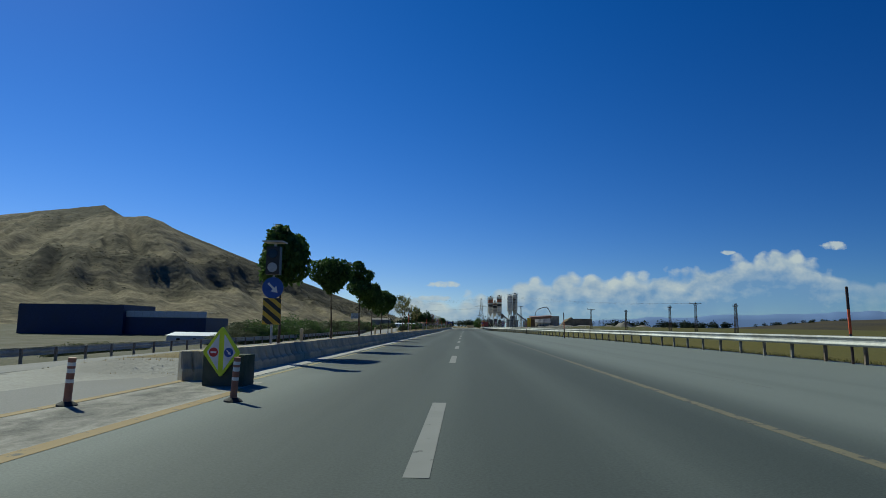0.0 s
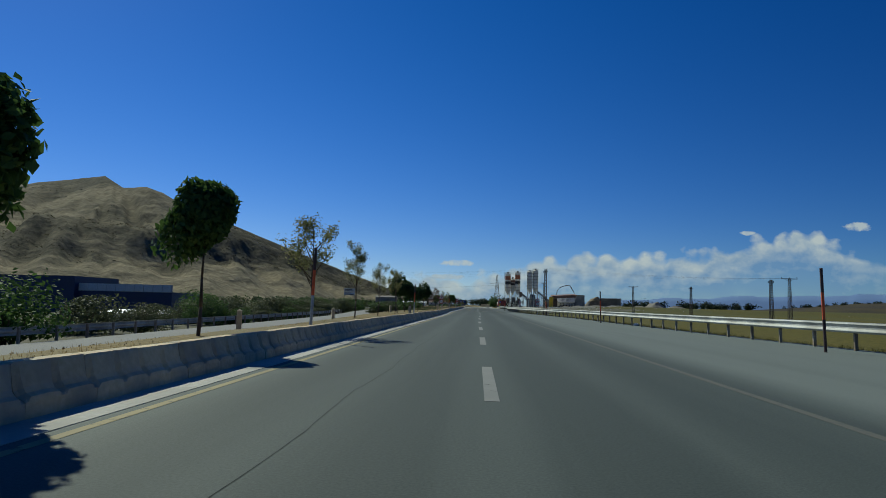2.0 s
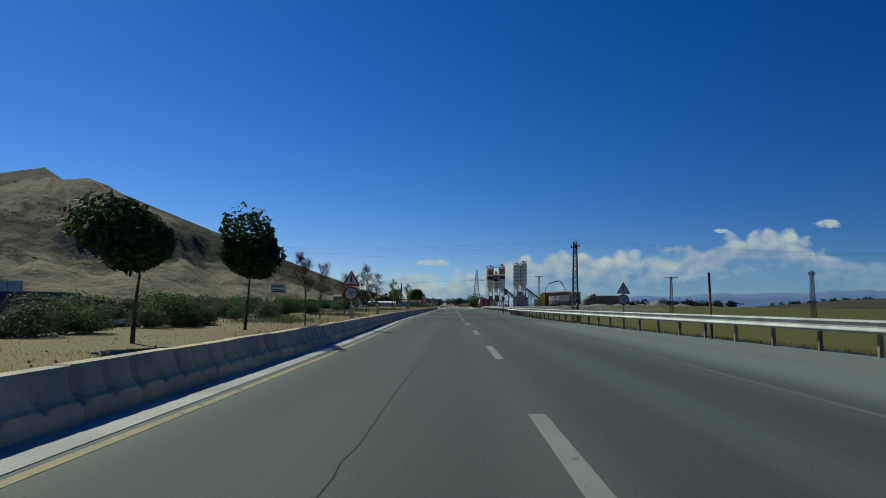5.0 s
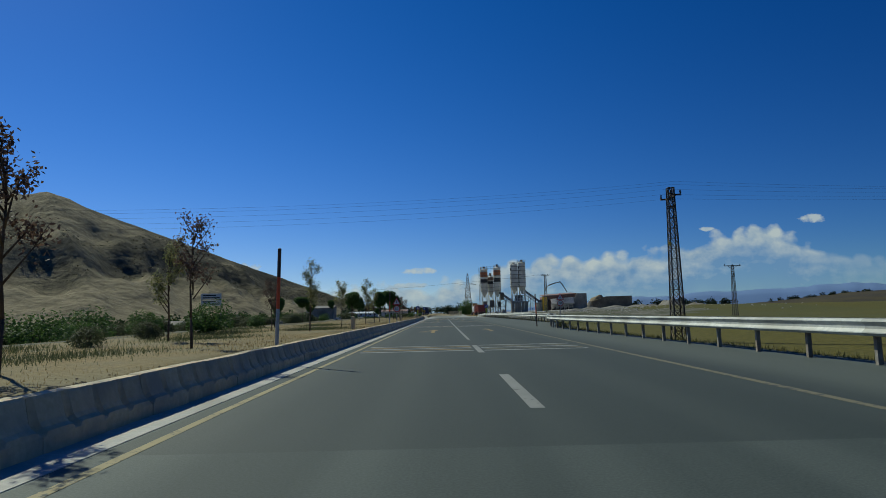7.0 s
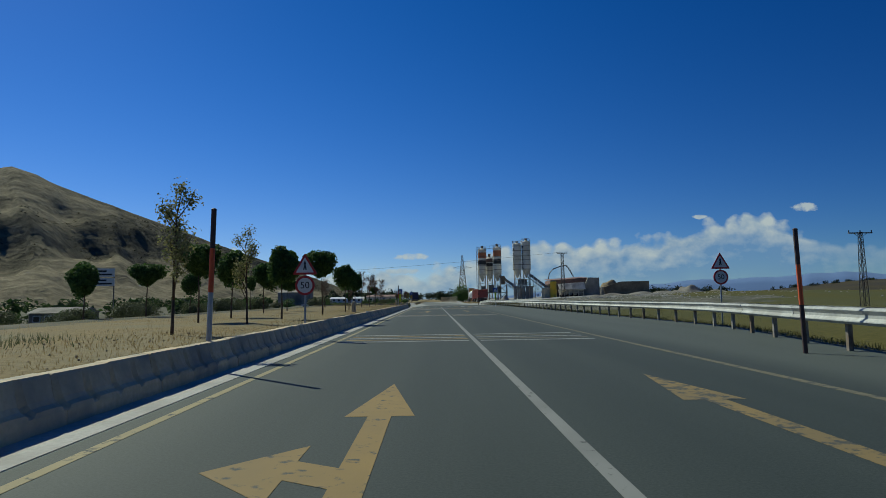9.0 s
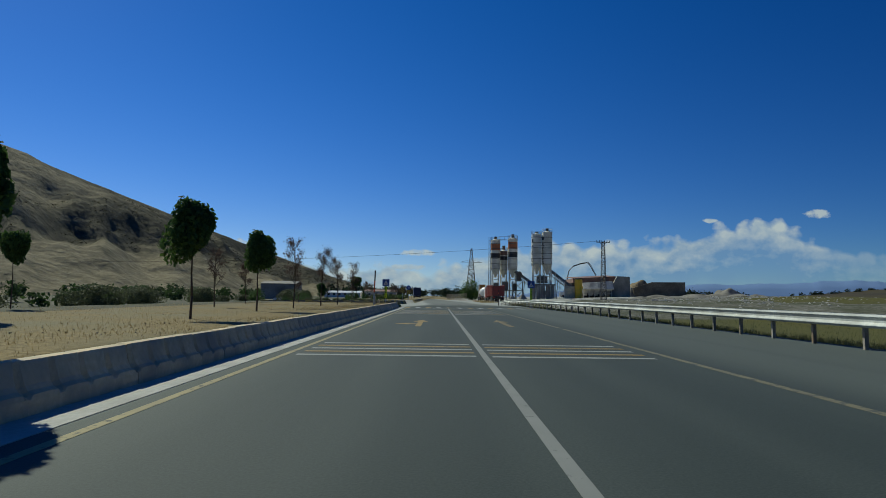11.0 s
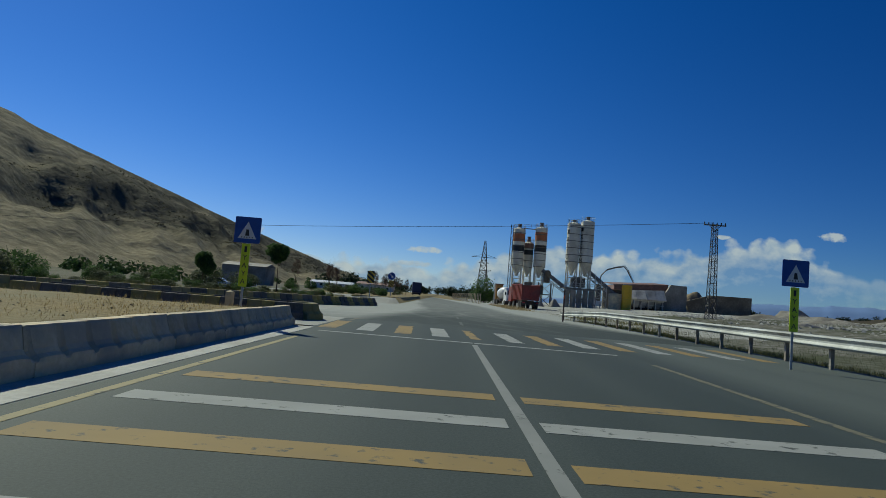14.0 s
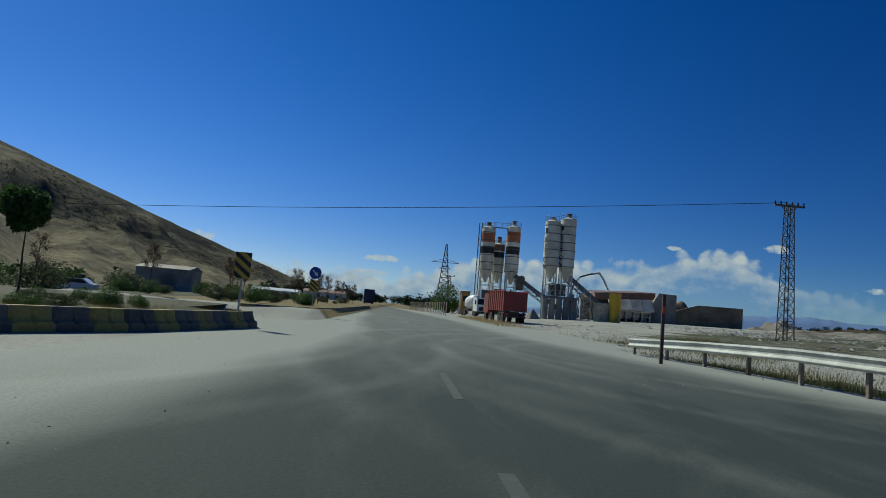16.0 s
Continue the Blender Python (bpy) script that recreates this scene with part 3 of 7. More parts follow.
def broken_surface():
    """Old paving between the island's lines, its top scaled away in long flakes."""
    ys = span(-12, 7.6, 0.4)
    xs = span(-4.22, -2.98, 0.1)
    k = len(xs)
    me = bpy.data.meshes.new("pavement")
    me.from_pydata([(x, y, 0.001) for y in ys for x in xs], [], [(j * k + i, j * k + i + 1, (j + 1) * k + i + 1, (j + 1) * k + i) for j in range(len(ys) - 1) for i in range(k - 1)])
    me.materials.append(M_BROKEN)
    at = me.attributes.new("scaled", "FLOAT", "POINT")
    at.data.foreach_set("value", [0.32 + 0.55 * abs((x + 3.60) / 0.62) ** 2 for y in ys for x in xs])
    return tagged(new("pavement", me), "flaking grey paving of the painted island before the median", "pavement", kind="structure")


broken_surface()
strip("road", span(-60, 420, 5) + [600, 1000, 1500], lambda y: leftroad_x(y) - 3.3, lambda y: leftroad_x(y) + 3.3, -0.004, M_LEFTROAD,
      "pale asphalt carriageway of the opposite direction", "road", 0.05, lean=left_z)
strip("gutter", span(7.8, 246, 4), lambda y: barrier_x(y) - 0.06, gutter_x, 0.006, M_GUTTER,
      "white concrete gutter strip at the foot of the barrier", "gutter", 0.05)


# ---- hill and far ridges ----
CREST = [(-1500, 1500, 150), (-1050, 1120, 160), (-760, 960, 166), (-612, 895, 165), (-545, 853, 161), (-488, 814, 157), (-460, 788, 145), (-434, 766, 133), (-402, 740, 129),
         (-380, 723, 127), (-370, 742, 123), (-363, 755, 117), (-348, 781, 110), (-322, 830, 98), (-265, 936, 72), (-207, 1043, 47), (-150, 1150, 23), (-85, 1260, 4)]


def build_hill():
    c = np.array(CREST, float)
    seg = np.hypot(np.diff(c[:, 0]), np.diff(c[:, 1]))
    s = np.concatenate([[0], np.cumsum(seg)])
    n_along, n_down = 340, 104
    ss = np.linspace(0, s[-1], n_along)
    k = 5
    smooth = lambda a: np.convolve(np.pad(np.interp(ss, s, a), k, mode="edge"), np.ones(2 * k + 1) / (2 * k + 1), "valid")
    cx, cy, cz = np.interp(ss, s, c[:, 0]), np.interp(ss, s, c[:, 1]), np.interp(ss, s, c[:, 2])
    sx, sy = smooth(c[:, 0]), smooth(c[:, 1])
    vs = []
    for i in range(n_along):
        # foot of the near face, on a line beside the road
        fx = along(ss[i], [0, s[3], s[9], s[15], s[-1]], [-620, -300, -150, -95, -50])
        fy = along(ss[i], [0, s[3], s[9], s[15], s[-1]], [300, 250, 420, 800, 1200])
        bx, by = sx[i] - (fx - sx[i]) * 0.8, sy[i] - (fy - sy[i]) * 0.8 + 260
        for j in range(-14, n_down + 1):
            if j >= 0:
                t = j / n_down
                h = (1 - t) ** 1.25 * 0.92 + (1 - t) * 0.08
                # a steep broken band across the flank, climbing to the crest along the spur
                tc = along(ss[i], [0, s[6], s[9], s[12], s[14], s[-1]], [0.66, 0.60, 0.52, 0.42, 0.34, 0.34]) + 0.10 * noise.noise((ss[i] * 0.007, 3.1, 0)) + 0.035 * noise.noise((ss[i] * 0.03, 7.7, 0))
                scarp = along(ss[i], [0, s[3], s[7], s[13], s[15], s[-1]], [0.0, 0.25, 1.0, 0.9, 0.3, 0.0])
                h += 0.066 * scarp * (math.exp(-((t - tc + 0.075) / 0.075) ** 2) - math.exp(-((t - tc - 0.085) / 0.085) ** 2)) * ease(0.0, 0.12, t)
                x, y = cx[i] + (fx - cx[i]) * t, cy[i] + (fy - cy[i]) * t
                edge = math.sin(math.pi * min(1, t * 1.05)) ** 0.8
                g = noise.ridged_multi_fractal((ss[i] * 0.011, t * 1.2 + ss[i] * 0.002, 1.7), 0.9, 2.1, 5, 1.0, 2.0)
                b = noise.noise((x * 0.006, y * 0.006, 4.0))
                z = cz[i] * h + edge * (min(16, cz[i] * 0.18) * (g - 1.2) * 0.8 + 9 * b + 4.0 * noise.noise((x * 0.02, y * 0.02, 8)))
                z += 2.2 * noise.noise((x * 0.05, y * 0.05, 2)) * (1 if t > 0.03 else 0.3)
                z += 0.3 * edge * math.sin(z * 0.75 + 3.0 * noise.noise((x * 0.008, y * 0.008, 6)))
                z -= 2.5 * t
            else:
                t = -j / 14
                x, y, z = cx[i] + (bx - cx[i]) * t, cy[i] + (by - cy[i]) * t, cz[i] * (1 - t) - 3 * t
            vs.append((x, y, z))
    w = n_down + 15
    fs = [(i * w + j, i * w + j + 1, (i + 1) * w + j + 1, (i + 1) * w + j) for i in range(n_along - 1) for j in range(w - 1)]
    me = Shape().add(vs, fs).mesh("hill", M_HILL, True)
    cover = []
    for k, p in enumerate(vs):
        t = max(0.0, (k % w - 14) / n_down)
        a = ss[k // w]
        tc = along(a, [0, s[6], s[9], s[12], s[14], s[-1]], [0.66, 0.60, 0.52, 0.42, 0.34, 0.34]) + 0.10 * noise.noise((a * 0.007, 3.1, 0))
        wide = along(a, [0, s[7], s[12], s[-1]], [0.10, 0.13, 0.19, 0.26])
        band = math.exp(-((t - tc) / wide) ** 4)
        rock = 1.0 - ease(0.05, 0.17 + 0.08 * noise.noise((p[0] * 0.01, p[1] * 0.01, 1)), t)
        patch = noise.fractal((p[0] * 0.0065, p[1] * 0.0065, 7.0), 0.8, 2.0, 6)
        terrace = 0.22 * noise.noise((p[0] * 0.004, p[1] * 0.004, p[2] * 0.11))
        cover.append(0.16 + 0.75 * rock + 0.75 * patch + terrace + 0.70 * band)
    at = me.attributes.new("scrub", "FLOAT", "POINT")
    at.data.foreach_set("value", cover)
    g = np.random.default_rng(3)
    sh = Shape()
    for _ in range(30000):
        i, t = int(g.integers(20, n_along - 1)), float(g.random()) ** 0.75
        p = vs[i * w + 14 + int(t * n_down * 0.985)]
        if cover[i * w + 14 + int(t * n_down * 0.985)] < 0.45 + 0.5 * g.random():
            continue
        if t < 0.12:
            continue
        r = 0.25 + 0.75 * g.random() ** 2.5
        for k in range(4):
            a = g.random(3) * 6.28
            u = Vector((math.cos(a[0]), math.sin(a[0]), math.sin(a[1]) * 0.5)) * r
            q = Vector((-math.sin(a[0]) * 0.7, math.cos(a[0]) * 0.7, 0.7)) * r * 0.8
            c = Vector(p) + Vector((math.cos(a[2]) * r * 0.6 + g.normal() * 2, math.sin(a[2]) * r * 0.6 + g.normal() * 2, r * 0.45))
            sh.add([c - u, c + q, c + u, c - q * 0.6], [(0, 1, 2, 3)])
    tagged(part("hillside_scrub", sh, M_SCRUB), "low dark scrub scattered over the hillside", "shrubs", kind="stuff")
    return tagged(new("hill", me), "bare brown hill with dry scrub and eroded gullies", "hill", kind="structure")


build_hill()


def ridge(name, x0, x1, y, heights, material, label, depth=300, arc=False):
    s = Shape()
    n = 160
    vs = []
    for i in range(n + 1):
        x = x0 + (x1 - x0) * i / n
        h = along(i / n, [k / (len(heights) - 1) for k in range(len(heights))], heights)
        h *= 1 + 0.16 * noise.fractal((x * 0.004, y * 0.01, 5), 1.0, 2.0, 5)
        if arc:                           # keeps one distance from the road
            a = math.atan2(x, y)
            vs += [(r * math.sin(a), r * math.cos(a), z * math.cos(a)) for r, z in ((y, -8), (y + depth * 0.5, h * 0.62), (y + depth, h), (y + depth * 1.4, -8))]
        else:
            vs += [(x, y, -8), (x, y + depth * 0.5, h * 0.62), (x, y + depth, h), (x, y + depth * 1.4, -8)]
    s.add(vs, [(4 * i + k, 4 * i + 4 + k, 4 * i + 5 + k, 4 * i + 1 + k) for i in range(n) for k in range(3)])
    return tagged(part(name, s, material, smooth=True), label, "mountain", kind="structure")


# the far range is blue because its material carries the haze
ridge("backdrop", 300, 3900, 4050, [0, 40, 70, 95, 112, 132, 142, 140, 150, 160], M_HAZEBLUE, "long mountain range far beyond the plain, painted in haze blue", arc=True)
ridge("backdrop", 400, 2000, 700, [3, 16, 22, 25, 26, 26, 27, 27, 28, 28, 28], M_PLOUGHED, "low brown rise across the far side of the plain")


# ---- clouds: a far backdrop of sky ----
def build_clouds():
    R, n, k = 4760, 96, 10
    a0, a1, e1 = -0.44, 0.80, 0.22
    vs, uv = [], []
    for i in range(n + 1):
        a = a0 + (a1 - a0) * i / n
        for j in range(k + 1):
            e = e1 * j / k
            vs.append((R * math.sin(a), 120 + R * math.cos(a), R * e))
            uv.append((math.tan(a), e / math.cos(a)))
    fs = [(i * (k + 1) + j, (i + 1) * (k + 1) + j, (i + 1) * (k + 1) + j + 1, i * (k + 1) + j + 1) for i in range(n) for j in range(k)]
    m = bpy.data.materials.new("cloud_bank")
    m.use_nodes = True
    nt, l = m.node_tree.nodes, m.node_tree.links
    nt.clear()
    out, mix, em, tr = nt.new("ShaderNodeOutputMaterial"), nt.new("ShaderNodeMixShader"), nt.new("ShaderNodeEmission"), nt.new("ShaderNodeBsdfTransparent")
    uvn = nt.new("ShaderNodeUVMap")
    sep = nt.new("ShaderNodeSeparateXYZ")
    l.new(uvn.outputs[0], sep.inputs[0])

    def math_node(op, a, b=None, c=None):
        q = nt.new("ShaderNodeMath")
        q.operation = op
        for idx, v in enumerate((a, b, c)):
            if v is None:
                continue
            if isinstance(v, (int, float)):
                q.inputs[idx].default_value = v
            else:
                l.new(v, q.inputs[idx])
        return q.outputs[0]

    def noise_node(scale, detail, stretch, move=(0, 0, 0)):
        mp = nt.new("ShaderNodeMapping")
        mp.inputs["Location"].default_value = move
        mp.inputs["Scale"].default_value = (1, stretch, 1)
        l.new(uvn.outputs[0], mp.inputs[0])
        q = nt.new("ShaderNodeTexNoise")
        q.inputs["Scale"].default_value, q.inputs["Detail"].default_value, q.inputs["Roughness"].default_value = scale, detail, 0.52
        l.new(mp.outputs[0], q.inputs["Vector"])
        return q.outputs["Fac"]

    # top edge of the bank along the azimuth
    ramp = nt.new("ShaderNodeValToRGB")
    cr = ramp.color_ramp
    cr.interpolation = "B_SPLINE"
    stops = CLOUD_TOP
    while len(cr.elements) < len(stops):
        cr.elements.new(0.5)
    for el, (u, h) in zip(cr.elements, stops):
        el.position = (u + 0.30) / 1.0
        el.color = (h * 5, h * 5, h * 5, 1)
    l.new(math_node("ADD", sep.outputs[0], 0.30), ramp.inputs[0])
    top = math_node("MULTIPLY", ramp.outputs[0], 0.2)
    big, fine = noise_node(20, 5, 1.2), noise_node(60, 4, 1.3)
    cell = nt.new("ShaderNodeTexVoronoi")
    cell.feature, cell.inputs["Scale"].default_value = "SMOOTH_F1", 36
    cell.inputs["Smoothness"].default_value, cell.inputs["Randomness"].default_value = 0.35, 1.0
    stir = nt.new("ShaderNodeVectorMath")
    stir.operation = "MULTIPLY_ADD"
    stir.inputs[1].default_value = (0.014, 0.014, 0)
    warp = nt.new("ShaderNodeTexNoise")
    warp.inputs["Scale"].default_value, warp.inputs["Detail"].default_value = 40, 3
    l.new(uvn.outputs[0], warp.inputs["Vector"])
    l.new(warp.outputs["Color"], stir.inputs[0])
    l.new(uvn.outputs[0], stir.inputs[2])
    l.new(stir.outputs[0], cell.inputs["Vector"])
    head = math_node("SUBTRACT", 0.45, cell.outputs["Distance"])      # rounded cauliflower heads
    lift = math_node("ADD", math_node("MULTIPLY", math_node("SUBTRACT", big, 0.5), 0.044), math_node("ADD", math_node("MULTIPLY", head, 0.030), math_node("MULTIPLY", math_node("SUBTRACT", fine, 0.5), 0.010)))
    above = math_node("SUBTRACT", math_node("ADD", top, lift), sep.outputs[1])       # >0 inside the bank
    core = nt.new("ShaderNodeMapRange")
    core.inputs[1].default_value, core.inputs[2].default_value = -0.002, 0.010
    l.new(above, core.inputs[0])
    has = nt.new("ShaderNodeMapRange")
    has.inputs[1].default_value, has.inputs[2].default_value = 0.012, 0.03
    l.new(top, has.inputs[0])
    low = nt.new("ShaderNodeMapRange")                    # thins towards its foot
    low.inputs[1].default_value, low.inputs[2].default_value, low.inputs[3].default_value, low.inputs[4].default_value = 0.000, 0.080, 0.34, 0.97
    l.new(math_node("SUBTRACT", 0.10, above), low.inputs[0])
    gaps = nt.new("ShaderNodeMapRange")
    gaps.inputs[1].default_value, gaps.inputs[2].default_value, gaps.inputs[3].default_value = 0.34, 0.60, 0.86
    l.new(noise_node(9, 5, 2.6), gaps.inputs[0])
    cover = math_node("MULTIPLY", math_node("MULTIPLY", core.outputs[0], has.outputs[0]), math_node("MULTIPLY", low.outputs[0], gaps.outputs[0]))

    end = nt.new("ShaderNodeMapRange")                    # only haze past the last dome
    end.inputs[1].default_value, end.inputs[2].default_value, end.inputs[3].default_value, end.inputs[4].default_value = 0.56, 0.66, 1.0, 0.30
    l.new(sep.outputs[0], end.inputs[0])
    cover = math_node("MULTIPLY", cover, end.outputs[0])

    def puff(u, e, ru, re):
        du = math_node("DIVIDE", math_node("SUBTRACT", sep.outputs[0], u), ru)
        de = math_node("DIVIDE", math_node("SUBTRACT", sep.outputs[1], e), re)
        d = math_node("SUBTRACT", 1.0, math_node("ADD", math_node("MULTIPLY", du, du), math_node("MULTIPLY", de, de)))
        q = nt.new("ShaderNodeMapRange")
        q.inputs[1].default_value, q.inputs[2].default_value = 0.0, 0.75
        l.new(math_node("ADD", d, math_node("MULTIPLY", math_node("SUBTRACT", fine, 0.55), 3.0)), q.inputs[0])
        return math_node("MULTIPLY", q.outputs[0], 0.85)

    for args in CLOUD_PUFFS:
        cover = math_node("MAXIMUM", cover, puff(*args))
    cover = math_node("MINIMUM", cover, 0.96)
    tone = nt.new("ShaderNodeMix")
    tone.data_type = "RGBA"
    tone.inputs[6].default_value, tone.inputs[7].default_value = (0.25, 0.43, 0.76, 1), (0.80, 0.85, 0.92, 1)
    lit = nt.new("ShaderNodeMapRange")
    lit.inputs[1].default_value, lit.inputs[2].default_value = -0.17, 0.11
    relief = math_node("SUBTRACT", noise_node(24, 6, 1.4), noise_node(24, 6, 1.4, (-0.010, 0.010, 0)))
    l.new(math_node("ADD", math_node("ADD", math_node("MULTIPLY", relief, 0.55), math_node("MULTIPLY", math_node("SUBTRACT", head, 0.1), 0.22)), math_node("MULTIPLY", math_node("SUBTRACT", 0.026, above), 4.2)), lit.inputs[0])
    l.new(lit.outputs[0], tone.inputs[0])
    l.new(tone.outputs[2], em.inputs["Color"])
    em.inputs["Strength"].default_value = CLOUD_GLOW
    l.new(cover, mix.inputs[0])
    l.new(tr.outputs[0], mix.inputs[1])
    l.new(em.outputs[0], mix.inputs[2])
    l.new(mix.outputs[0], out.inputs["Surface"])
    me = Shape().add(vs, fs).mesh("backdrop", m, True)
    lay = me.uv_layers.new(name="UVMap")
    for lp in me.loops:
        lay.data[lp.index].uv = uv[lp.vertex_index]
    ob = tagged(new("backdrop", me), "bank of white cumulus clouds low over the horizon", "clouds", kind="structure")
    ob.visible_shadow = False
    return ob


CLOUD_TOP = [(-0.30, 0.030), (-0.22, 0.040), (-0.13, 0.047), (-0.06, 0.046), (-0.02, 0.040), (0.03, 0.052), (0.08, 0.066), (0.16, 0.087), (0.22, 0.086), (0.29, 0.083), (0.36, 0.095),
             (0.42, 0.108), (0.47, 0.124), (0.515, 0.131), (0.55, 0.124), (0.585, 0.104), (0.63, 0.082), (0.69, 0.074)]
CLOUD_PUFFS = [(0.603, 0.140, 0.026, 0.008), (-0.032, 0.068, 0.036, 0.006), (-0.05, 0.045, 0.03, 0.006), (-0.31, 0.078, 0.026, 0.010), (0.769, 0.085, 0.022, 0.006), (0.43, 0.126, 0.014, 0.004)]
CLOUD_GLOW = 0.58
build_clouds()


# ---- road markings ----
def marking(name, poly, material, label, z=0.003, group="road markings"):
    s = Shape()
    n = len(poly)
    s.add([(x, y, z) for x, y in poly] + [(x, y, z - 0.002) for x, y in poly], [tuple(range(n))] + [((i + 1) % n, i, n + i, n + (i + 1) % n) for i in range(n)])
    return tagged(part(name, s, material), label, "road marking", group)


def rect(x0, x1, y0, y1):
    return [(x0, y0), (x1, y0), (x1, y1), (x0, y1)]


def edge_line(name, y0, y1, cx, half, material, label):
    strip(name, span(y0, y1, 6), lambda y: cx(y) - half, lambda y: cx(y) + half, 0.003, material, label, "road marking", 0.002)


edge_line("trim", 7.5, 243, lambda y: left_line_x(y) + 0.03, 0.052, M_PALEYELLOW, "faded yellow edge line beside the gutter")
edge_line("trim", -50, 16, right_line_x, 0.065, M_DULLYELLOW, "dull yellow line along the outer lane")
edge_line("trim", 16, 128, right_line_x, 0.06, M_GHOSTYELLOW, "worn yellow line along the outer lane")
edge_line("trim", 128, 211.6, right_line_x, 0.065, M_DULLYELLOW, "dull yellow line along the outer lane")
edge_line("trim", 212.3, 243, right_line_x, 0.065, M_DULLYELLOW, "dull yellow line along the outer lane")
edge_line("trim", 152.3, 244.4, lambda y: 0.0, 0.06, M_DULLWHITE, "solid white line between the two lanes")
edge_line("trim", 250.4, 252.6, lambda y: along(y, [250, 262], [-3.75, -3.4]), 0.05, M_DULLYELLOW, "faded yellow edge line past the crossing")
for y0 in [-20, -9.0, 1.3, 13.8] + [24 + 10 * k for k in range(13)]:
    marking("lane_dash", rect(sway_x(y0) - 0.085, sway_x(y0) + 0.085, y0, y0 + 3.9), M_DULLWHITE, "worn white dash between the lanes", group="lane dashes")
for y0 in (253.4, 259.6, 266.0, 290, 300, 310, 320, 330):
    marking("lane_dash", rect(bend_x(y0) - 0.06, bend_x(y0) + 0.06, y0, y0 + 2.9), M_GHOSTWHITE, "almost worn away white dash between the lanes", group="lane dashes")


def road_seam(y0, y1, x_of, seed, half=0.0065):
    """A thin dark crack that wanders along the asphalt."""
    ys = span(y0, y1, 0.35)
    k = len(ys)
    x = [x_of(y) + 0.10 * noise.noise((y * 0.35, seed, 0)) + 0.03 * noise.noise((y * 2.1, seed, 4)) for y in ys]
    w = [half * (0.45 + 0.9 * abs(noise.noise((y * 0.8, seed, 9)))) for y in ys]
    s = Shape().add([(p - q, y, 0.0022) for p, q, y in zip(x, w, ys)] + [(p + q, y, 0.0022) for p, q, y in zip(x, w, ys)], [(i, k + i, k + i + 1, i + 1) for i in range(k - 1)])
    return tagged(part("road_crack", s, M_CRACK), "thin dark crack running along the worn asphalt", "crack", "road cracks")


for seed, (y0, y1, dx) in enumerate(((33, 61, -1.6), (66, 82, -1.9), (90, 104, -1.5))):
    road_seam(y0, y1, lambda y: sway_x(y) + dx, seed * 3.7)
for seed, (y0, y1, dx) in enumerate(((8, 40, 2.1), (56, 90, 2.0))):
    road_seam(y0, y1, lambda y: right_line_x(y) + dx, 40 + seed * 2.3, 0.007)
# painted island before the barrier
for pts in ([(-2.97, -4.0), (-2.77, -4.0), (-2.80, 6.2), (-2.98, 6.5)], [(-4.35, -4.0), (-4.20, -4.0), (-4.25, 7.6), (-4.40, 7.6)]):
    marking("island_line", pts, M_YELLOWPAINT, "yellow painted outline of the traffic island")


def rumble(y0, step, n, x_left=-3.45, x_right=3.15, wide=0.22, outer=None):
    """Cross bars, white and yellow in turn."""
    for k in range(n):
        y = y0 + k * step
        white = k % 2 == 0
        for a, b in ((x_left, -0.16), (0.14, x_right)):
            marking("rumble_bar", [(a, y), (b, y + 0.06), (b, y + wide + 0.06), (a, y + wide)], M_WHITEPAINT if white else M_YELLOWPAINT if a < 0 else outer or M_DULLYELLOW,
                    "white painted bar across the lane" if white else "yellow painted bar across the lane", group="cross bars")


rumble(144.9, 0.70, 5)
rumble(176.6, 0.72, 5)
rumble(201.0, 0.70, 5, outer=M_YELLOWPAINT)
rumble(227.3, 1.38, 8, wide=0.40, outer=M_YELLOWPAINT)


def arrow(x, y, turn_arm):
    """Straight-on arrow whose tip is at x, y; with a left arm where asked."""
    pts = [(x, y), (x + 0.33, y - 2.25), (x + 0.11, y - 2.25), (x + 0.11, y - 6.2), (x - 0.11, y - 6.2)]
    if turn_arm:
        pts += [(x - 0.11, y - 4.5), (x - 0.42, y - 4.3), (x - 0.42, y - 4.75), (x - 1.0, y - 4.1), (x - 0.42, y - 3.4), (x - 0.42, y - 3.85), (x - 0.11, y - 4.05)]
    pts += [(x - 0.11, y - 2.25), (x - 0.33, y - 2.25)]
    marking("lane_arrow", pts, M_YELLOWPAINT if turn_arm else M_WORNYELLOW, "yellow painted arrow with a straight head and a side head" if turn_arm else "worn yellow painted arrow with one straight head", group="lane arrows")


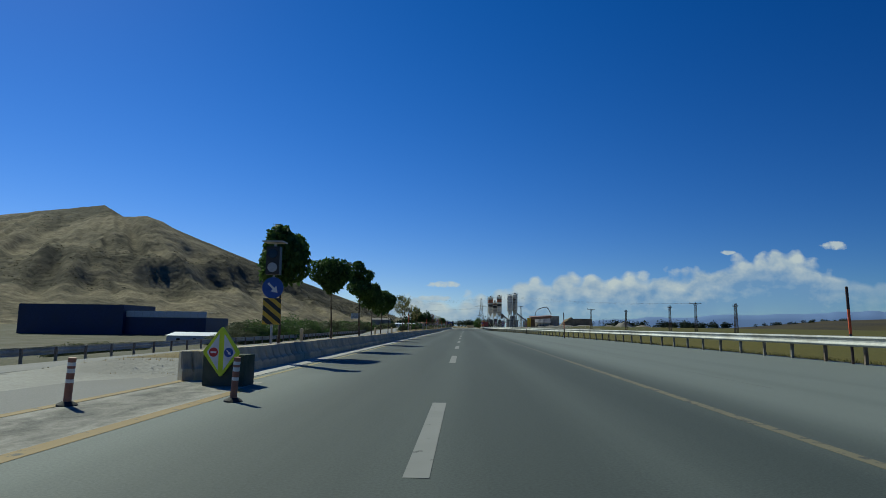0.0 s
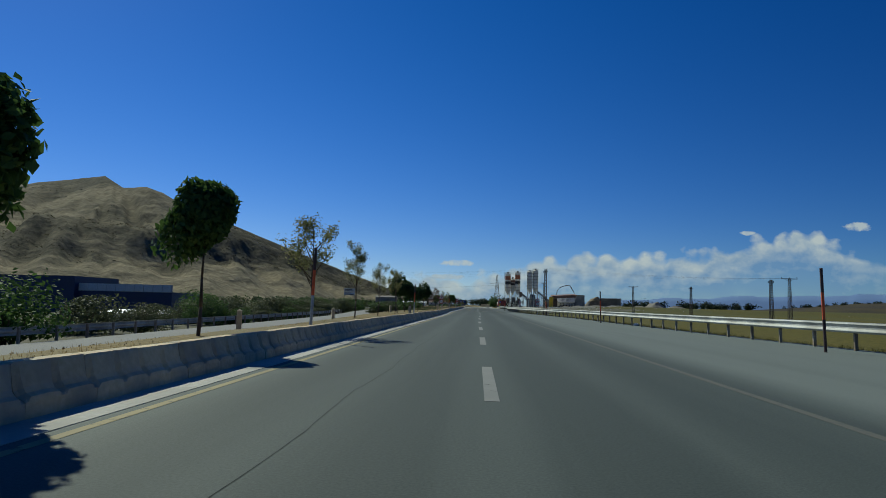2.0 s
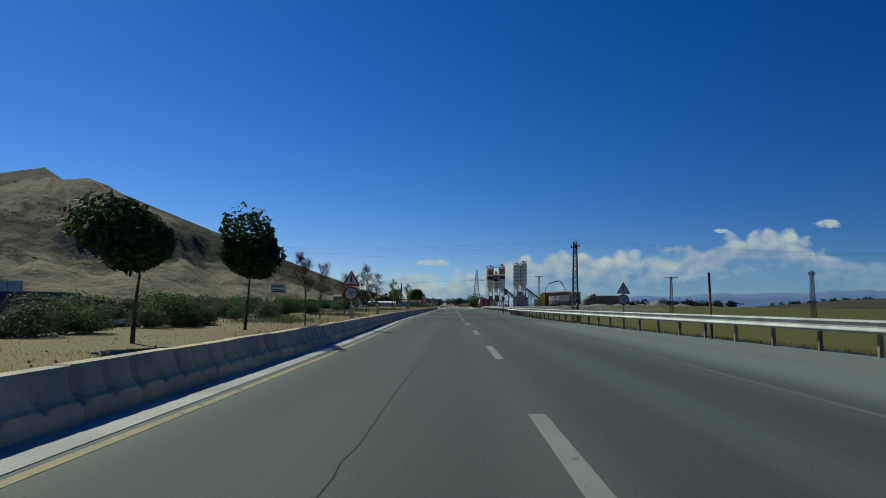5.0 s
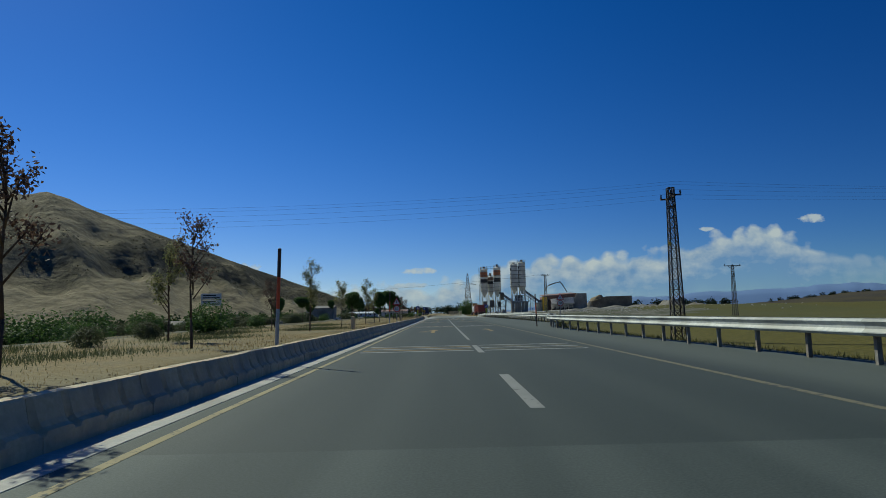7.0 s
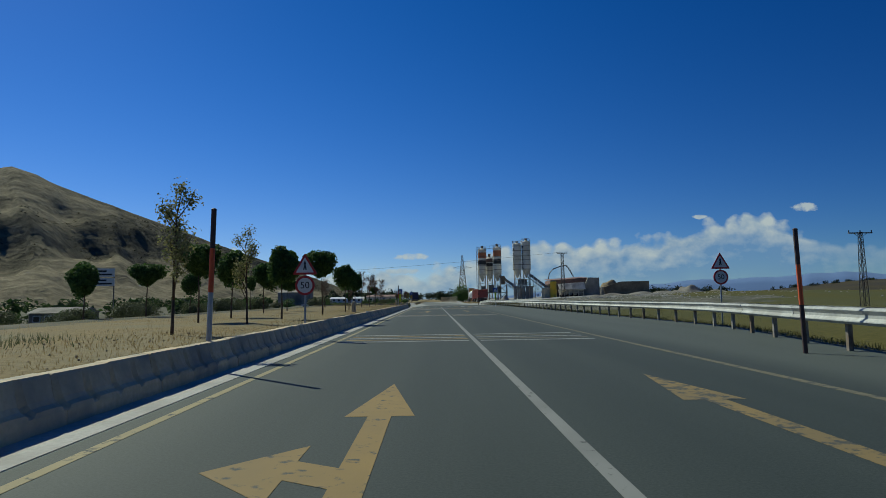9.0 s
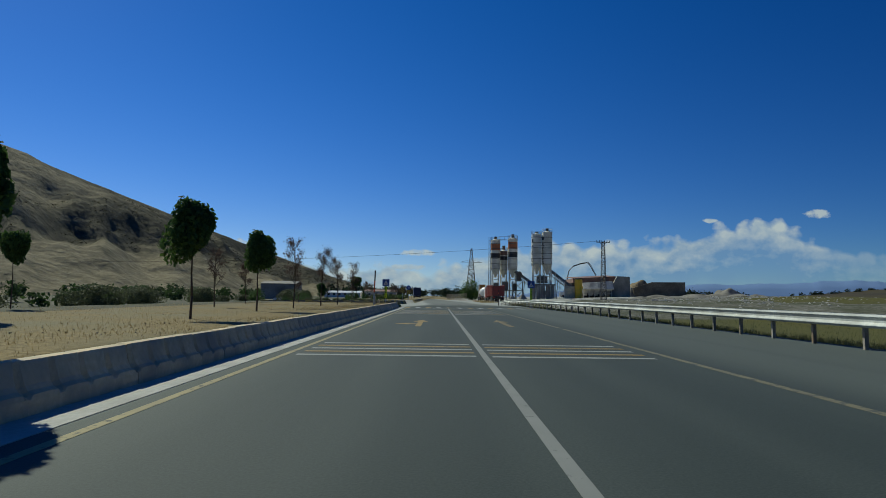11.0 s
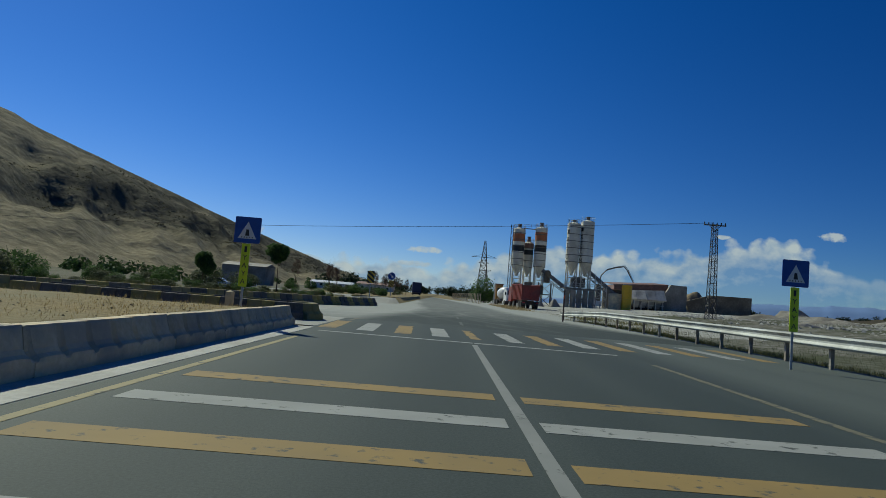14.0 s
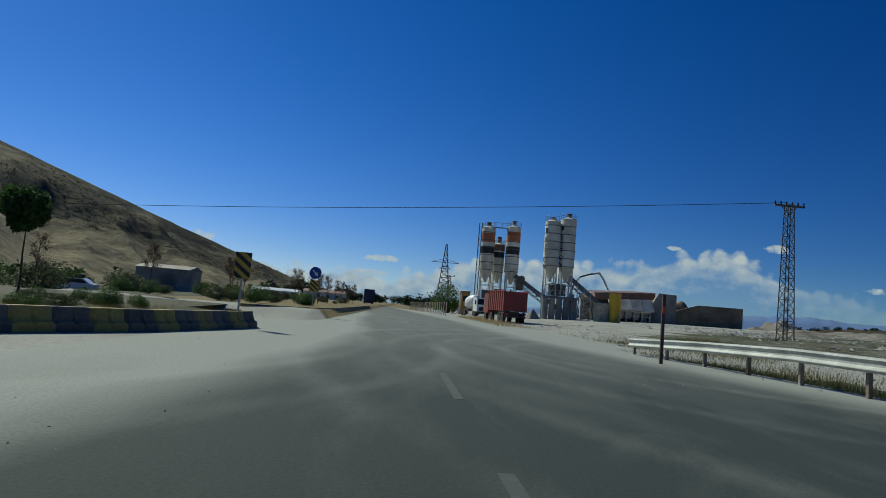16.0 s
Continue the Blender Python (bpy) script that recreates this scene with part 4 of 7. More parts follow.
for y in (168.5, 218.4):
    arrow(-1.6, y, True)
    arrow(1.85, y + 0.6, False)
marking("stop_line", [(-3.62, 244.90), (-0.02, 244.84), (-0.02, 245.04), (-3.62, 245.10)], M_WHITEPAINT, "thin white line before the crossing")
marking("stop_line", [(0.02, 244.83), (3.3, 244.72), (3.3, 244.9), (0.02, 245.03)], M_WHITEPAINT, "thin white line before the crossing")
for k in range(13):
    x = -3.97 + 0.965 * k
    y = 246.25 + (0.09 * max(0, x - 1.5))
    white = k % 2 == 1
    w = 0.30 if k == 4 else 0.46
    chip = random.Random(k)
    rag = 0.045 if k in (4, 5, 6) else 0.016               # worn, ragged long edges
    near, far = [(x + 0.08, y), (x + 0.08 + w, y + 0.04)], [(x + w - 0.04, y + 3.65), (x - 0.04, y + 3.6)]
    side = [(near[1][0] + (far[0][0] - near[1][0]) * f - rag * abs(chip.gauss(0, 1)), near[1][1] + 3.6 * f) for f in (0.05 * q for q in range(1, 20))]
    back = [(far[1][0] + (near[0][0] - far[1][0]) * f + rag * abs(chip.gauss(0, 1)), far[1][1] - 3.6 * f) for f in (0.05 * q for q in range(1, 20))]
    marking("crossing_bar", near + side + far + back, (M_WHITEPAINT if k < 5 else M_CHIPPEDWHITE) if white else M_YELLOWPAINT,
            "white bar of the pedestrian crossing" if white else "yellow bar of the pedestrian crossing", group="crossing bars", z=0.003)
# dust drifted over the junction
def sheet(name, poly, z, material, label, category="ground"):
    n = len(poly)
    return tagged(part(name, Shape().plate(poly, z - 0.02, z), material), label, category, kind="structure")


sheet("pavement", [(-5.2, 246.6), (-3.9, 246.6), (-3.75, 250), (-3.1, 257), (-2.9, 268), (-3.3, 280), (-4.4, 290), (-6.2, 284), (-6.0, 272), (-9.5, 263), (-14, 256), (-14, 250), (-9, 252.5), (-5.0, 252)], -0.003, M_DUST,
      "pale dusty turning area between the traffic islands", "pavement")
sheet("pavement", [(5.9, 279), (7.1, 277.5), (8.3, 280.6), (10.5, 282.0), (14, 286), (24, 292), (40, 300), (40, 350), (14, 350), (8, 346), (6.2, 330), (5.6, 318), (6.0, 306), (5.5, 296), (5.8, 288)], -0.004, M_DUST,
      "pale dusty apron of the concrete plant", "pavement")


# ---- median barrier ----
def block_mesh(prof, length, name, material, bays=2):
    """A precast block: a kick at the foot, and an upper face cast in bays with rounded grooves between them."""
    st = []
    for k in range(bays):
        c, h = -0.5 + (k + 0.5) / bays, 0.5 / bays
        st += [(c - h, 1.0), (c - h * 0.88, 0.75), (c - h * 0.74, 0.12), (c - h * 0.4, -0.10), (c, -0.15), (c + h * 0.4, -0.10), (c + h * 0.74, 0.12), (c + h * 0.88, 0.75)]
    st.append((0.5, 1.0))
    n = len(prof)
    vs = []
    for t, g in st:
        for x, z, depth in prof:
            dip = 0.012 if z > 0.42 and abs(t) > 0.49 else 0.0
            vs.append((x - depth * g, t * length, z - dip - (0.03 * g if 0.17 < z < 0.3 and x > 0 else 0.0)))
    fs = [(a * n + k, (a + 1) * n + k, (a + 1) * n + (k + 1) % n, a * n + (k + 1) % n) for a in range(len(st) - 1) for k in range(n)]
    fs += [tuple(range(n)), tuple(range(len(st) * n - 1, (len(st) - 1) * n - 1, -1))]
    return Shape().add(vs, fs).mesh(name, material)


PROFILE = [(0.165, -0.02, 0.008), (0.162, 0.14, 0.010), (0.150, 0.185, 0.020), (0.105, 0.215, 0.040), (0.075, 0.26, 0.045), (0.040, 0.36, 0.034), (0.015, 0.445, 0.022), (0.0, 0.472, 0.008), (-0.15, 0.475, 0.0), (-0.165, 0.45, 0.0), (-0.19, -0.02, 0.0)]   # out, up, groove depth
BLOCK = block_mesh(PROFILE, 1.0, "block", M_CONCRETE)
BLOCK_Y = block_mesh(PROFILE, 1.0, "block", M_BARRIERYELLOW)
BLOCK_K = block_mesh(PROFILE, 1.0, "block", M_BARRIERBLACK)
barrier = thing("median_barrier", "long low barrier of grey precast concrete blocks along the median", "barrier")
for k in range(238):
    y = 8.6 + k
    a = math.degrees(math.atan2(-(barrier_x(y + 0.5) - barrier_x(y - 0.5)), 1.0))
    part("block", BLOCK, None, barrier, m=pose(barrier_x(y) - 0.19 + 0.006 * math.sin(k * 2.4), y, 0.006 * math.sin(k * 1.7), 0, 0, a))
# the rounded start of the barrier
for i in range(2):
    a = 18 + 36 * i
    part("block", BLOCK, None, barrier, m=pose(barrier_x(8) - 0.62 + 0.48 * math.cos(radians(-a)), 8.1 + 0.42 * math.sin(radians(-a)), 0, 0, 0, -a) @ Matrix.Diagonal((1, 0.36, 1, 1)))


def island(name, path, label, first_yellow=True):
    """A striped barrier of blocks along a line of x, y, with its road face to the right of the way it runs."""
    ob = thing(name, label, "barrier")
    p = np.array(path, float)
    d = np.concatenate([[0], np.cumsum(np.hypot(*np.diff(p, axis=0).T))])
    n = int(d[-1] / 0.8)
    for k in range(n):
        s0 = (k + 0.5) * d[-1] / n
        x, y = np.interp(s0, d, p[:, 0]), np.interp(s0, d, p[:, 1])
        x1, y1 = np.interp(s0 + 0.3, d, p[:, 0]), np.interp(s0 + 0.3, d, p[:, 1])
        x0, y0 = np.interp(s0 - 0.3, d, p[:, 0]), np.interp(s0 - 0.3, d, p[:, 1])
        a = math.degrees(math.atan2(-(x1 - x0), y1 - y0))
        part("block", BLOCK_Y if (k % 2 == 0) == first_yellow else BLOCK_K, None, ob, m=pose(x, y, 0, 0, 0, a) @ Matrix.Diagonal((1.15, d[-1] / n * 1.0, 1, 1)))
    return ob


island("island_barrier", [(-13, 248.0), (-7.2, 248.6), (-5.5, 248.5), (-4.9, 248.75), (-4.6, 249.4), (-4.75, 250.1), (-5.2, 250.6), (-6.8, 250.6), (-13, 250.0)],
       "rounded traffic island edge of yellow and black striped concrete blocks")
island("island_barrier", [(-18.4, 251.5), (-14, 255.3), (-12, 257.2), (-10.4, 259.2), (-8.4, 262.2), (-6.4, 266.3), (-5.35, 270.2), (-5.2, 271.2), (-5.5, 272.0), (-6.2, 272.6)],
       "long curved island edge of yellow and black striped concrete blocks")
island("island_barrier", [(-8.2, 282.1), (-6, 284.6), (-5.0, 287.6), (-4.75, 291), (-4.7, 300), (-4.7, 318), (-4.7, 336)],
       "striped yellow and black island edge beyond the opening")


sheet("ground", [(-13, 248.2), (-7.2, 248.85), (-5.5, 248.75), (-5.05, 249.0), (-4.9, 249.5), (-5.0, 250.0), (-5.3, 250.35), (-13, 249.8)], 0.36, M_SOIL,
      "dry soil filling the small rounded traffic island")
sheet("ground", [(-13, 246.9), (-5.6, 246.9), (-5.3, 247.4), (-5.6, 248.2), (-13, 247.8)], -0.001, M_SOIL, "bare soil with straw between median and island")
sheet("ground", [(-17.5, 253.0), (-14, 256.2), (-12.2, 258.0), (-10.8, 259.8), (-8.8, 262.8), (-6.9, 266.6), (-5.9, 270.3), (-6.4, 272.4), (-8, 274), (-9, 283), (-17.5, 283)], 0.36, M_VERGE,
      "rough weedy soil inside the curved traffic island")


# ---- guard rails ----
W_PROF = [(0.0, 0.155), (0.045, 0.143), (0.080, 0.118), (0.085, 0.100), (0.022, 0.026), (0.022, -0.026), (0.083, -0.084), (0.085, -0.102), (0.035, -0.148), (0.0, -0.155)]


def w_beam(length):
    n = len(W_PROF)
    back = [(x - 0.012, z) for x, z in reversed(W_PROF)]
    s = Shape()
    return s.prism([(x, z) for x, z in W_PROF] + back, -length / 2, length / 2)


def guard_rail(x_of, y0, y1, step, top, base_of, double, label):
    rail = thing("guard_rail", label, "guard rail")
    lap = 2 * step
    beam = w_beam(lap + 0.03).mesh("beam", M_GALV)
    post = Shape().box(-0.045, 0.045, -0.04, -0.032, -0.9, top - 0.02).box(-0.045, -0.037, -0.032, 0.04, -0.9, top - 0.02).box(0.037, 0.045, -0.032, 0.04, -0.9, top - 0.02).mesh("post", M_POST)
    spacer = Shape().box(-0.19, 0.19, -0.035, 0.035, top - 0.24, top - 0.06).mesh("spacer", M_GALV)
    ys = span(y0, y1, step)
    for y in ys:
        part("post", post, None, rail, m=pose(x_of(y), y, base_of(y)))
        if double:
            part("spacer", spacer, None, rail, m=pose(x_of(y), y, base_of(y)))
    for k, y in enumerate(span(y0 + lap / 2, y1 - lap / 2, lap)):
        y0b, y1b = y - lap / 2, y + lap / 2
        lean = Matrix.Translation(((x_of(y0b) + x_of(y1b)) / 2, y, (base_of(y0b) + base_of(y1b)) / 2 + top - 0.155))
        lean = lean @ Matrix.Rotation(-math.atan2(x_of(y1b) - x_of(y0b), lap), 4, "Z") @ Matrix.Rotation(math.atan2(base_of(y1b) - base_of(y0b), lap), 4, "X")
        part("beam", beam, None, rail, m=lean @ pose(-0.20 - 0.002 * (k % 2), 0, 0, 0, 0, 180))
        if double:
            part("beam", beam, None, rail, m=lean @ pose(0.20 + 0.002 * (k % 2), 0, 0))
    return rail


guard_rail(rail_x, -26, 274, 2.0, 0.85, lambda y: -0.02 - 0.30 * ease(266, 276, y), True, "double-sided galvanised guard rail on steel posts along the shoulder")
guard_rail(lambda y: leftroad_x(y) - 3.9, -12, 132, 2.0, 0.60, lambda y: -0.08 + left_z(-40, y), False, "single galvanised guard rail beyond the opposite carriageway")


# ---- roadside poles and signs ----
def snow_pole(x, y, z, top, lean=0.0, foot=None):
    ob = thing("snow_pole", "tall slim marker pole with dark brown and orange bands", "marker pole", (x, y, z), group="marker poles")
    h = top - z
    # default pale lower section has glare put into its colour; foot replaces it
    for name, a, b, m in (("lower_section", -0.3, 0.44, foot or M_SIGNBACK), ("orange_band", 0.44, 0.74, M_POLEORANGE), ("upper_section", 0.74, 1.0, M_POLEBLACK)):
        part(name, Shape().tube((0, 0, h * a), (0, 0, h * b), 0.042, n=10), m, ob, smooth=False)
    part("cap", Shape().lathe([(0.044, 0), (0.044, 0.02), (0.02, 0.035)], 10, (0, 0, h)), M_POLEBLACK, ob)
    if lean:
        ob.matrix_basis = pose(x, y, z, 0, lean, 0)


for x, y, top in ((-4.75, 54.0, 2.52), (-4.82, 82.8, 2.45), (-4.88, 141.3, 2.65), (-4.72, 170.5, 2.6), (-4.95, 229.1, 2.62)):
    snow_pole(x, y, 0.2, top, 1.5)
for x, y, top in ((11.9, 16.5, 2.28), (9.45, 54.9, 2.3), (8.75, 82.8, 2.25), (8.2, 113.6, 2.25), (5.72, 171.7, 2.27)):
    snow_pole(x, y, -0.2, top, -1.5, M_POLEBLACK)
ob = thing("marker_post", "rust-brown steel marker post at the end of the guard rail", "marker pole", (6.82, 269.7, -0.1))
part("shaft", Shape().box(-0.045, 0.045, -0.03, 0.03, -0.3, 2.1), M_POLEBLACK, ob)
part("reflector", Shape().box(-0.047, 0.047, -0.034, -0.03, 1.55, 1.75), M_POLEORANGE, ob)

N_POST = 10


def disc(r, y0, y1, cz, n=32, cx=0):
    return Shape().prism([(cx + r * math.cos(2 * math.pi * i / n), cz + r * math.sin(2 * math.pi * i / n)) for i in range(n)], y0, y1)


def rounded(poly, r, n=4):
    """Rounds the corners of a convex polygon."""
    out = []
    for i in range(len(poly)):
        a, b, c = (Vector(poly[(i + k) % len(poly)]) for k in (-1, 0, 1))
        p, q = b + (a - b).normalized() * r, b + (c - b).normalized() * r
        for k in range(n + 1):
            t = k / n
            out.append(tuple(p * (1 - t) ** 2 + b * 2 * t * (1 - t) + q * t * t))
    return out


def sign_post(ob, top, r=0.03):
    part("post", Shape().tube((0, 0, -0.4), (0, 0, top), r, n=N_POST), M_SIGNBACK, ob, smooth=False)


def warning_sign(x, y, z, top, number, turn=0):
    """Red-edged triangle over a round speed limit."""
    ob = thing("road_sign", "warning triangle above a round red-edged %s limit sign" % number, "road sign", (x, y, z), turn, group="speed limit signs")
    h = top - z
    sign_post(ob, h - 0.08)
    w, t = 0.36, 0.62
    tri = rounded([(-w, h - t), (w, h - t), (0, h)], 0.05)
    tri_in = rounded([(-w + 0.10, h - t + 0.06), (w - 0.10, h - t + 0.06), (0, h - 0.12)], 0.03)
    plate = part("triangle", Shape().prism(tri, -0.05, -0.035), [M_SIGNRED], ob)
    part("field", Shape().prism(tri_in, -0.054, -0.05), M_SIGNWHITE, plate)
    part("symbol", Shape().prism([(-0.05, h - 0.48), (-0.02, h - 0.33), (-0.035, h - 0.30), (0.0, h - 0.20), (0.035, h - 0.30), (0.02, h - 0.33), (0.05, h - 0.48), (0.015, h - 0.48), (0.0, h - 0.40), (-0.015, h - 0.48)], -0.057, -0.054), M_BLACK, plate)
    c = h - t - 0.31
    plate = part("disc", disc(0.28, -0.05, -0.035, c), M_SIGNRED, ob)
    part("field", disc(0.215, -0.054, -0.05, c), M_SIGNWHITE, plate)
    words(number, 0.27, M_BLACK, plate, pose(0, -0.057, c))
    return ob


warning_sign(-4.75, 178.3, 0.3, 2.47, "50")
warning_sign(9.68, 183.5, -0.3, 2.68, "50")
warning_sign(-4.75, 116.5, 0.2, 2.35, "70")
warning_sign(8.2, 124.8, -0.2, 2.37, "70")


def crossing_sign(x, y, z, top):
    ob = thing("crossing_sign", "blue pedestrian crossing sign over a yellow upright panel", "road sign", (x, y, z), group="crossing signs")
    h = top - z
    sign_post(ob, h - 0.05)
    s = 0.31
    plate = part("plate", Shape().prism(rounded([(-s, h - 2 * s), (s, h - 2 * s), (s, h), (-s, h)], 0.03), -0.05, -0.035), M_SIGNBLUE, ob)
    part("triangle", Shape().prism([(-0.22, h - 0.52), (0.22, h - 0.52), (0, h - 0.11)], -0.054, -0.05), M_SIGNWHITE, plate)
    fig = Shape()
    c = h - 0.36
    fig.prism([(-0.05, c - 0.09), (0.05, c - 0.09), (0.03, c + 0.06), (-0.03, c + 0.06)], -0.057, -0.054)
    for k in range(5):
        fig.prism([(-0.15 + 0.07 * k, c - 0.14), (-0.125 + 0.07 * k, c - 0.14), (-0.115 + 0.06 * k, c - 0.11), (-0.135 + 0.06 * k, c - 0.11)], -0.057, -0.054)
    part("symbol", fig, M_BLACK, plate)
    b0 = h - 2 * s - 0.02
    panel = part("panel", Shape().prism(rounded([(-0.10, b0 - 1.02), (0.10, b0 - 1.02), (0.10, b0), (-0.10, b0)], 0.015), -0.05, -0.035), M_SIGNYELLOW, ob, "fluorescent yellow upright panel with black letters")
    for k, ch in enumerate("YAYA"):
        words(ch, 0.17, M_BLACK, panel, pose(0, -0.053, b0 - 0.33 - 0.19 * k))
    part("symbol", Shape().box(-0.03, 0.03, -0.053, -0.05, b0 - 0.2, b0 - 0.06), M_BLACK, panel)
    return ob


crossing_sign(-5.55, 245.2, 0.2, 2.52)
crossing_sign(7.32, 244.9, -0.25, 2.53)


def hazard_panel(ob, cx, cz, w, h, lean=1):
    """Slanting yellow and black stripes on a plate."""
    plate = part("hazard_panel", Shape().prism([(cx - w / 2, cz - h / 2), (cx + w / 2, cz - h / 2), (cx + w / 2, cz + h / 2), (cx - w / 2, cz + h / 2)], -0.05, -0.035), M_HAZARD, ob)
    s = Shape()
    x0, x1, lo, hi = cx - w / 2, cx + w / 2, cz - h / 2, cz + h / 2
    step = h / 2.6
    for k in range(-2, 5):
        z0 = lo + k * step
        a, b = (z0, z0 + w * 0.8) if lean > 0 else (z0 + w * 0.8, z0)
        poly = [(x0, a), (x1, b), (x1, b + step * 0.5), (x0, a + step * 0.5)]
        for level, sign in ((lo, 1), (hi, -1)):        # cut at the lower and the upper edge
            cut = []
            for (ax, az), (bx, bz) in zip(poly, poly[1:] + poly[:1]):
                da, db = sign * (az - level), sign * (bz - level)
                if da >= 0:
                    cut.append((ax, az))
                if da * db < 0:
                    u = da / (da - db)
                    cut.append((ax + (bx - ax) * u, az + (bz - az) * u))
            poly = cut
            if len(poly) < 3:
                break
        if len(poly) >= 3:
            s.prism(poly, -0.054, -0.05)
    part("stripes", s, M_BLACK, plate)


def blue_arrow(ob, cz, r):
    plate = part("disc", disc(r, -0.05, -0.035, cz), M_SIGNBLUE, ob)
    m = pose(0, 0, cz, 0, 45, 0)
    s = Shape().prism([(-0.62 * r, -0.10 * r), (0.10 * r, -0.10 * r), (0.10 * r, -0.36 * r), (0.66 * r, 0), (0.10 * r, 0.36 * r), (0.10 * r, 0.10 * r), (-0.62 * r, 0.10 * r)], -0.055, -0.05, m)
    part("arrow", s, M_SIGNWHITE, plate)


ob = thing("hazard_sign", "striped yellow and black hazard board at the island nose", "road sign", (-5.55, 271.0, 0.3))
sign_post(ob, 1.9)
hazard_panel(ob, 0, 1.52, 0.48, 0.78, -1)
ob = thing("island_sign", "round blue arrow sign above a striped hazard board", "road sign", (-5.5, 286.5, 0.3))
sign_post(ob, 2.3)
blue_arrow(ob, 2.05, 0.33)
hazard_panel(ob, 0, 1.35, 0.48, 0.6, -1)

# signs at the start of the median
ob = thing("island_sign", "post with lamp box, round blue arrow and striped hazard board", "road sign", (-4.54, 12.9, 0.23))
sign_post(ob, 2.75)
blue_arrow(ob, 1.62, 0.27)
hazard_panel(ob, 0, 1.03, 0.46, 0.66, -1)
lamp = part("lamp_box", Shape().box(-0.17, 0.17, -0.16, 0.05, 1.95, 2.66), M_BLACK, ob, "black signal lamp box with unlit lenses")
part("lens", disc(0.12, -0.185, -0.16, 2.48, 20), M_GLASSDARK, lamp)
part("lens", disc(0.12, -0.185, -0.16, 2.13, 20), M_SIGNBACK, lamp)
part("solar_panel", Shape().box(-0.26, 0.26, -0.25, 0.2, 2.77, 2.80), M_SIGNBACK, ob)

ob = thing("diamond_board", "yellow diamond board with two small round signs", "road sign", (-3.38, 6.78, 0.0), -4)
part("stand", Shape().box(-0.30, 0.34, -0.02, 0.40, 0, 0.47), M_STAND, ob, "dark weathered block under the board")
dm = part("board", Shape().prism(rounded([(0, 0.13), (0.30, 0.51), (0, 0.91), (-0.30, 0.51)], 0.05), -0.065, -0.04), M_SIGNYELLOW, ob)
for sx in (-1, 1):
    f = [(sx * 0.04, 0.24), (sx * 0.04, 0.79), (sx * 0.23, 0.51)]
    part("field", Shape().prism(f if sx < 0 else f[::-1], -0.069, -0.065), M_SIGNWHITE, dm)
no = part("no_entry_disc", disc(0.07, -0.074, -0.069, 0.51, 24, -0.12), M_SIGNRED, dm)
part("bar", Shape().box(-0.165, -0.075, -0.077, -0.074, 0.497, 0.523), M_SIGNWHITE, no)
bl = part("arrow_disc", disc(0.07, -0.074, -0.069, 0.51, 24, 0.12), M_SIGNBLUE, dm)
part("arrow", Shape().prism([(-0.045, -0.008), (0.008, -0.008), (0.008, -0.028), (0.05, 0), (0.008, 0.028), (0.008, 0.008), (-0.045, 0.008)], -0.077, -0.074, pose(0.12, 0, 0.51, 0, 45, 0)), M_SIGNWHITE, bl)


def bollard(x, y):
    ob = thing("bollard", "leaning flexible bollard with faded red and white bands", "bollard", (x, y, 0), group="bollards")
    ob.matrix_basis = pose(x, y, 0.0, 3, 4, 0)
    part("foot", Shape().lathe([(0.11, -0.02), (0.11, 0.02), (0.055, 0.05)], 16), M_TYRE, ob)
    red = mat("faded_red", (0.26, 0.115, 0.075), (0.34, 0.16, 0.11), 8, 0.7, 0.1) if "faded_red" not in bpy.data.materials else bpy.data.materials["faded_red"]
    for k, (a, b) in enumerate(((0.04, 0.26), (0.26, 0.30), (0.30, 0.37), (0.37, 0.42), (0.42, 0.45), (0.45, 0.49), (0.49, 0.54))):
        part("band", Shape().tube((0, 0, a), (0, 0, b), 0.042, n=14), red if k % 2 == 0 else M_SIGNWHITE, ob)


bollard(-4.18, 4.30)
bollard(-2.52, 4.95)


# ---- trees ----
def leaves(n, rx, ry, rz, cz, size, seed, lump=0.22, shell=0.55, flat=0.0):
    """Leaf quads filling a lumpy round crown."""
    g = np.random.default_rng(seed)
    d = g.normal(size=(n, 3))
    d /= np.linalg.norm(d, axis=1)[:, None]
    bump_dirs = g.normal(size=(9, 3))
    bump_dirs /= np.linalg.norm(bump_dirs, axis=1)[:, None]
    swell = 1 + lump * (np.maximum(0, d @ bump_dirs.T) ** 6).sum(1) - lump * 0.6
    r = (shell + (1 - shell) * g.random(n) ** 0.6) * swell * (0.93 + 0.14 * g.random(n))
    p = d * r[:, None] * np.array([rx, ry, rz])
    p[:, 2] = np.where(p[:, 2] < 0, p[:, 2] * (1 - flat), p[:, 2]) + cz
    nrm = d * 0.7 + g.normal(size=(n, 3)) * 0.6 + np.array([0, 0, 0.35])
    nrm /= np.linalg.norm(nrm, axis=1)[:, None]
    u = np.cross(nrm, g.normal(size=(n, 3)))
    u /= np.linalg.norm(u, axis=1)[:, None]
    w = np.cross(nrm, u)
    s = (size * (0.7 + 0.6 * g.random(n)))[:, None]
    v = np.stack([p - u * s, p + w * s * 0.55 + nrm * s * 0.12, p + u * s, p - w * s * 0.55 + nrm * s * 0.12], 1).reshape(-1, 3)
    me_f = np.arange(4 * n).reshape(n, 4)
    sh = Shape()
    sh.v, sh.f = [tuple(q) for q in v], [tuple(q) for q in me_f]
    return sh


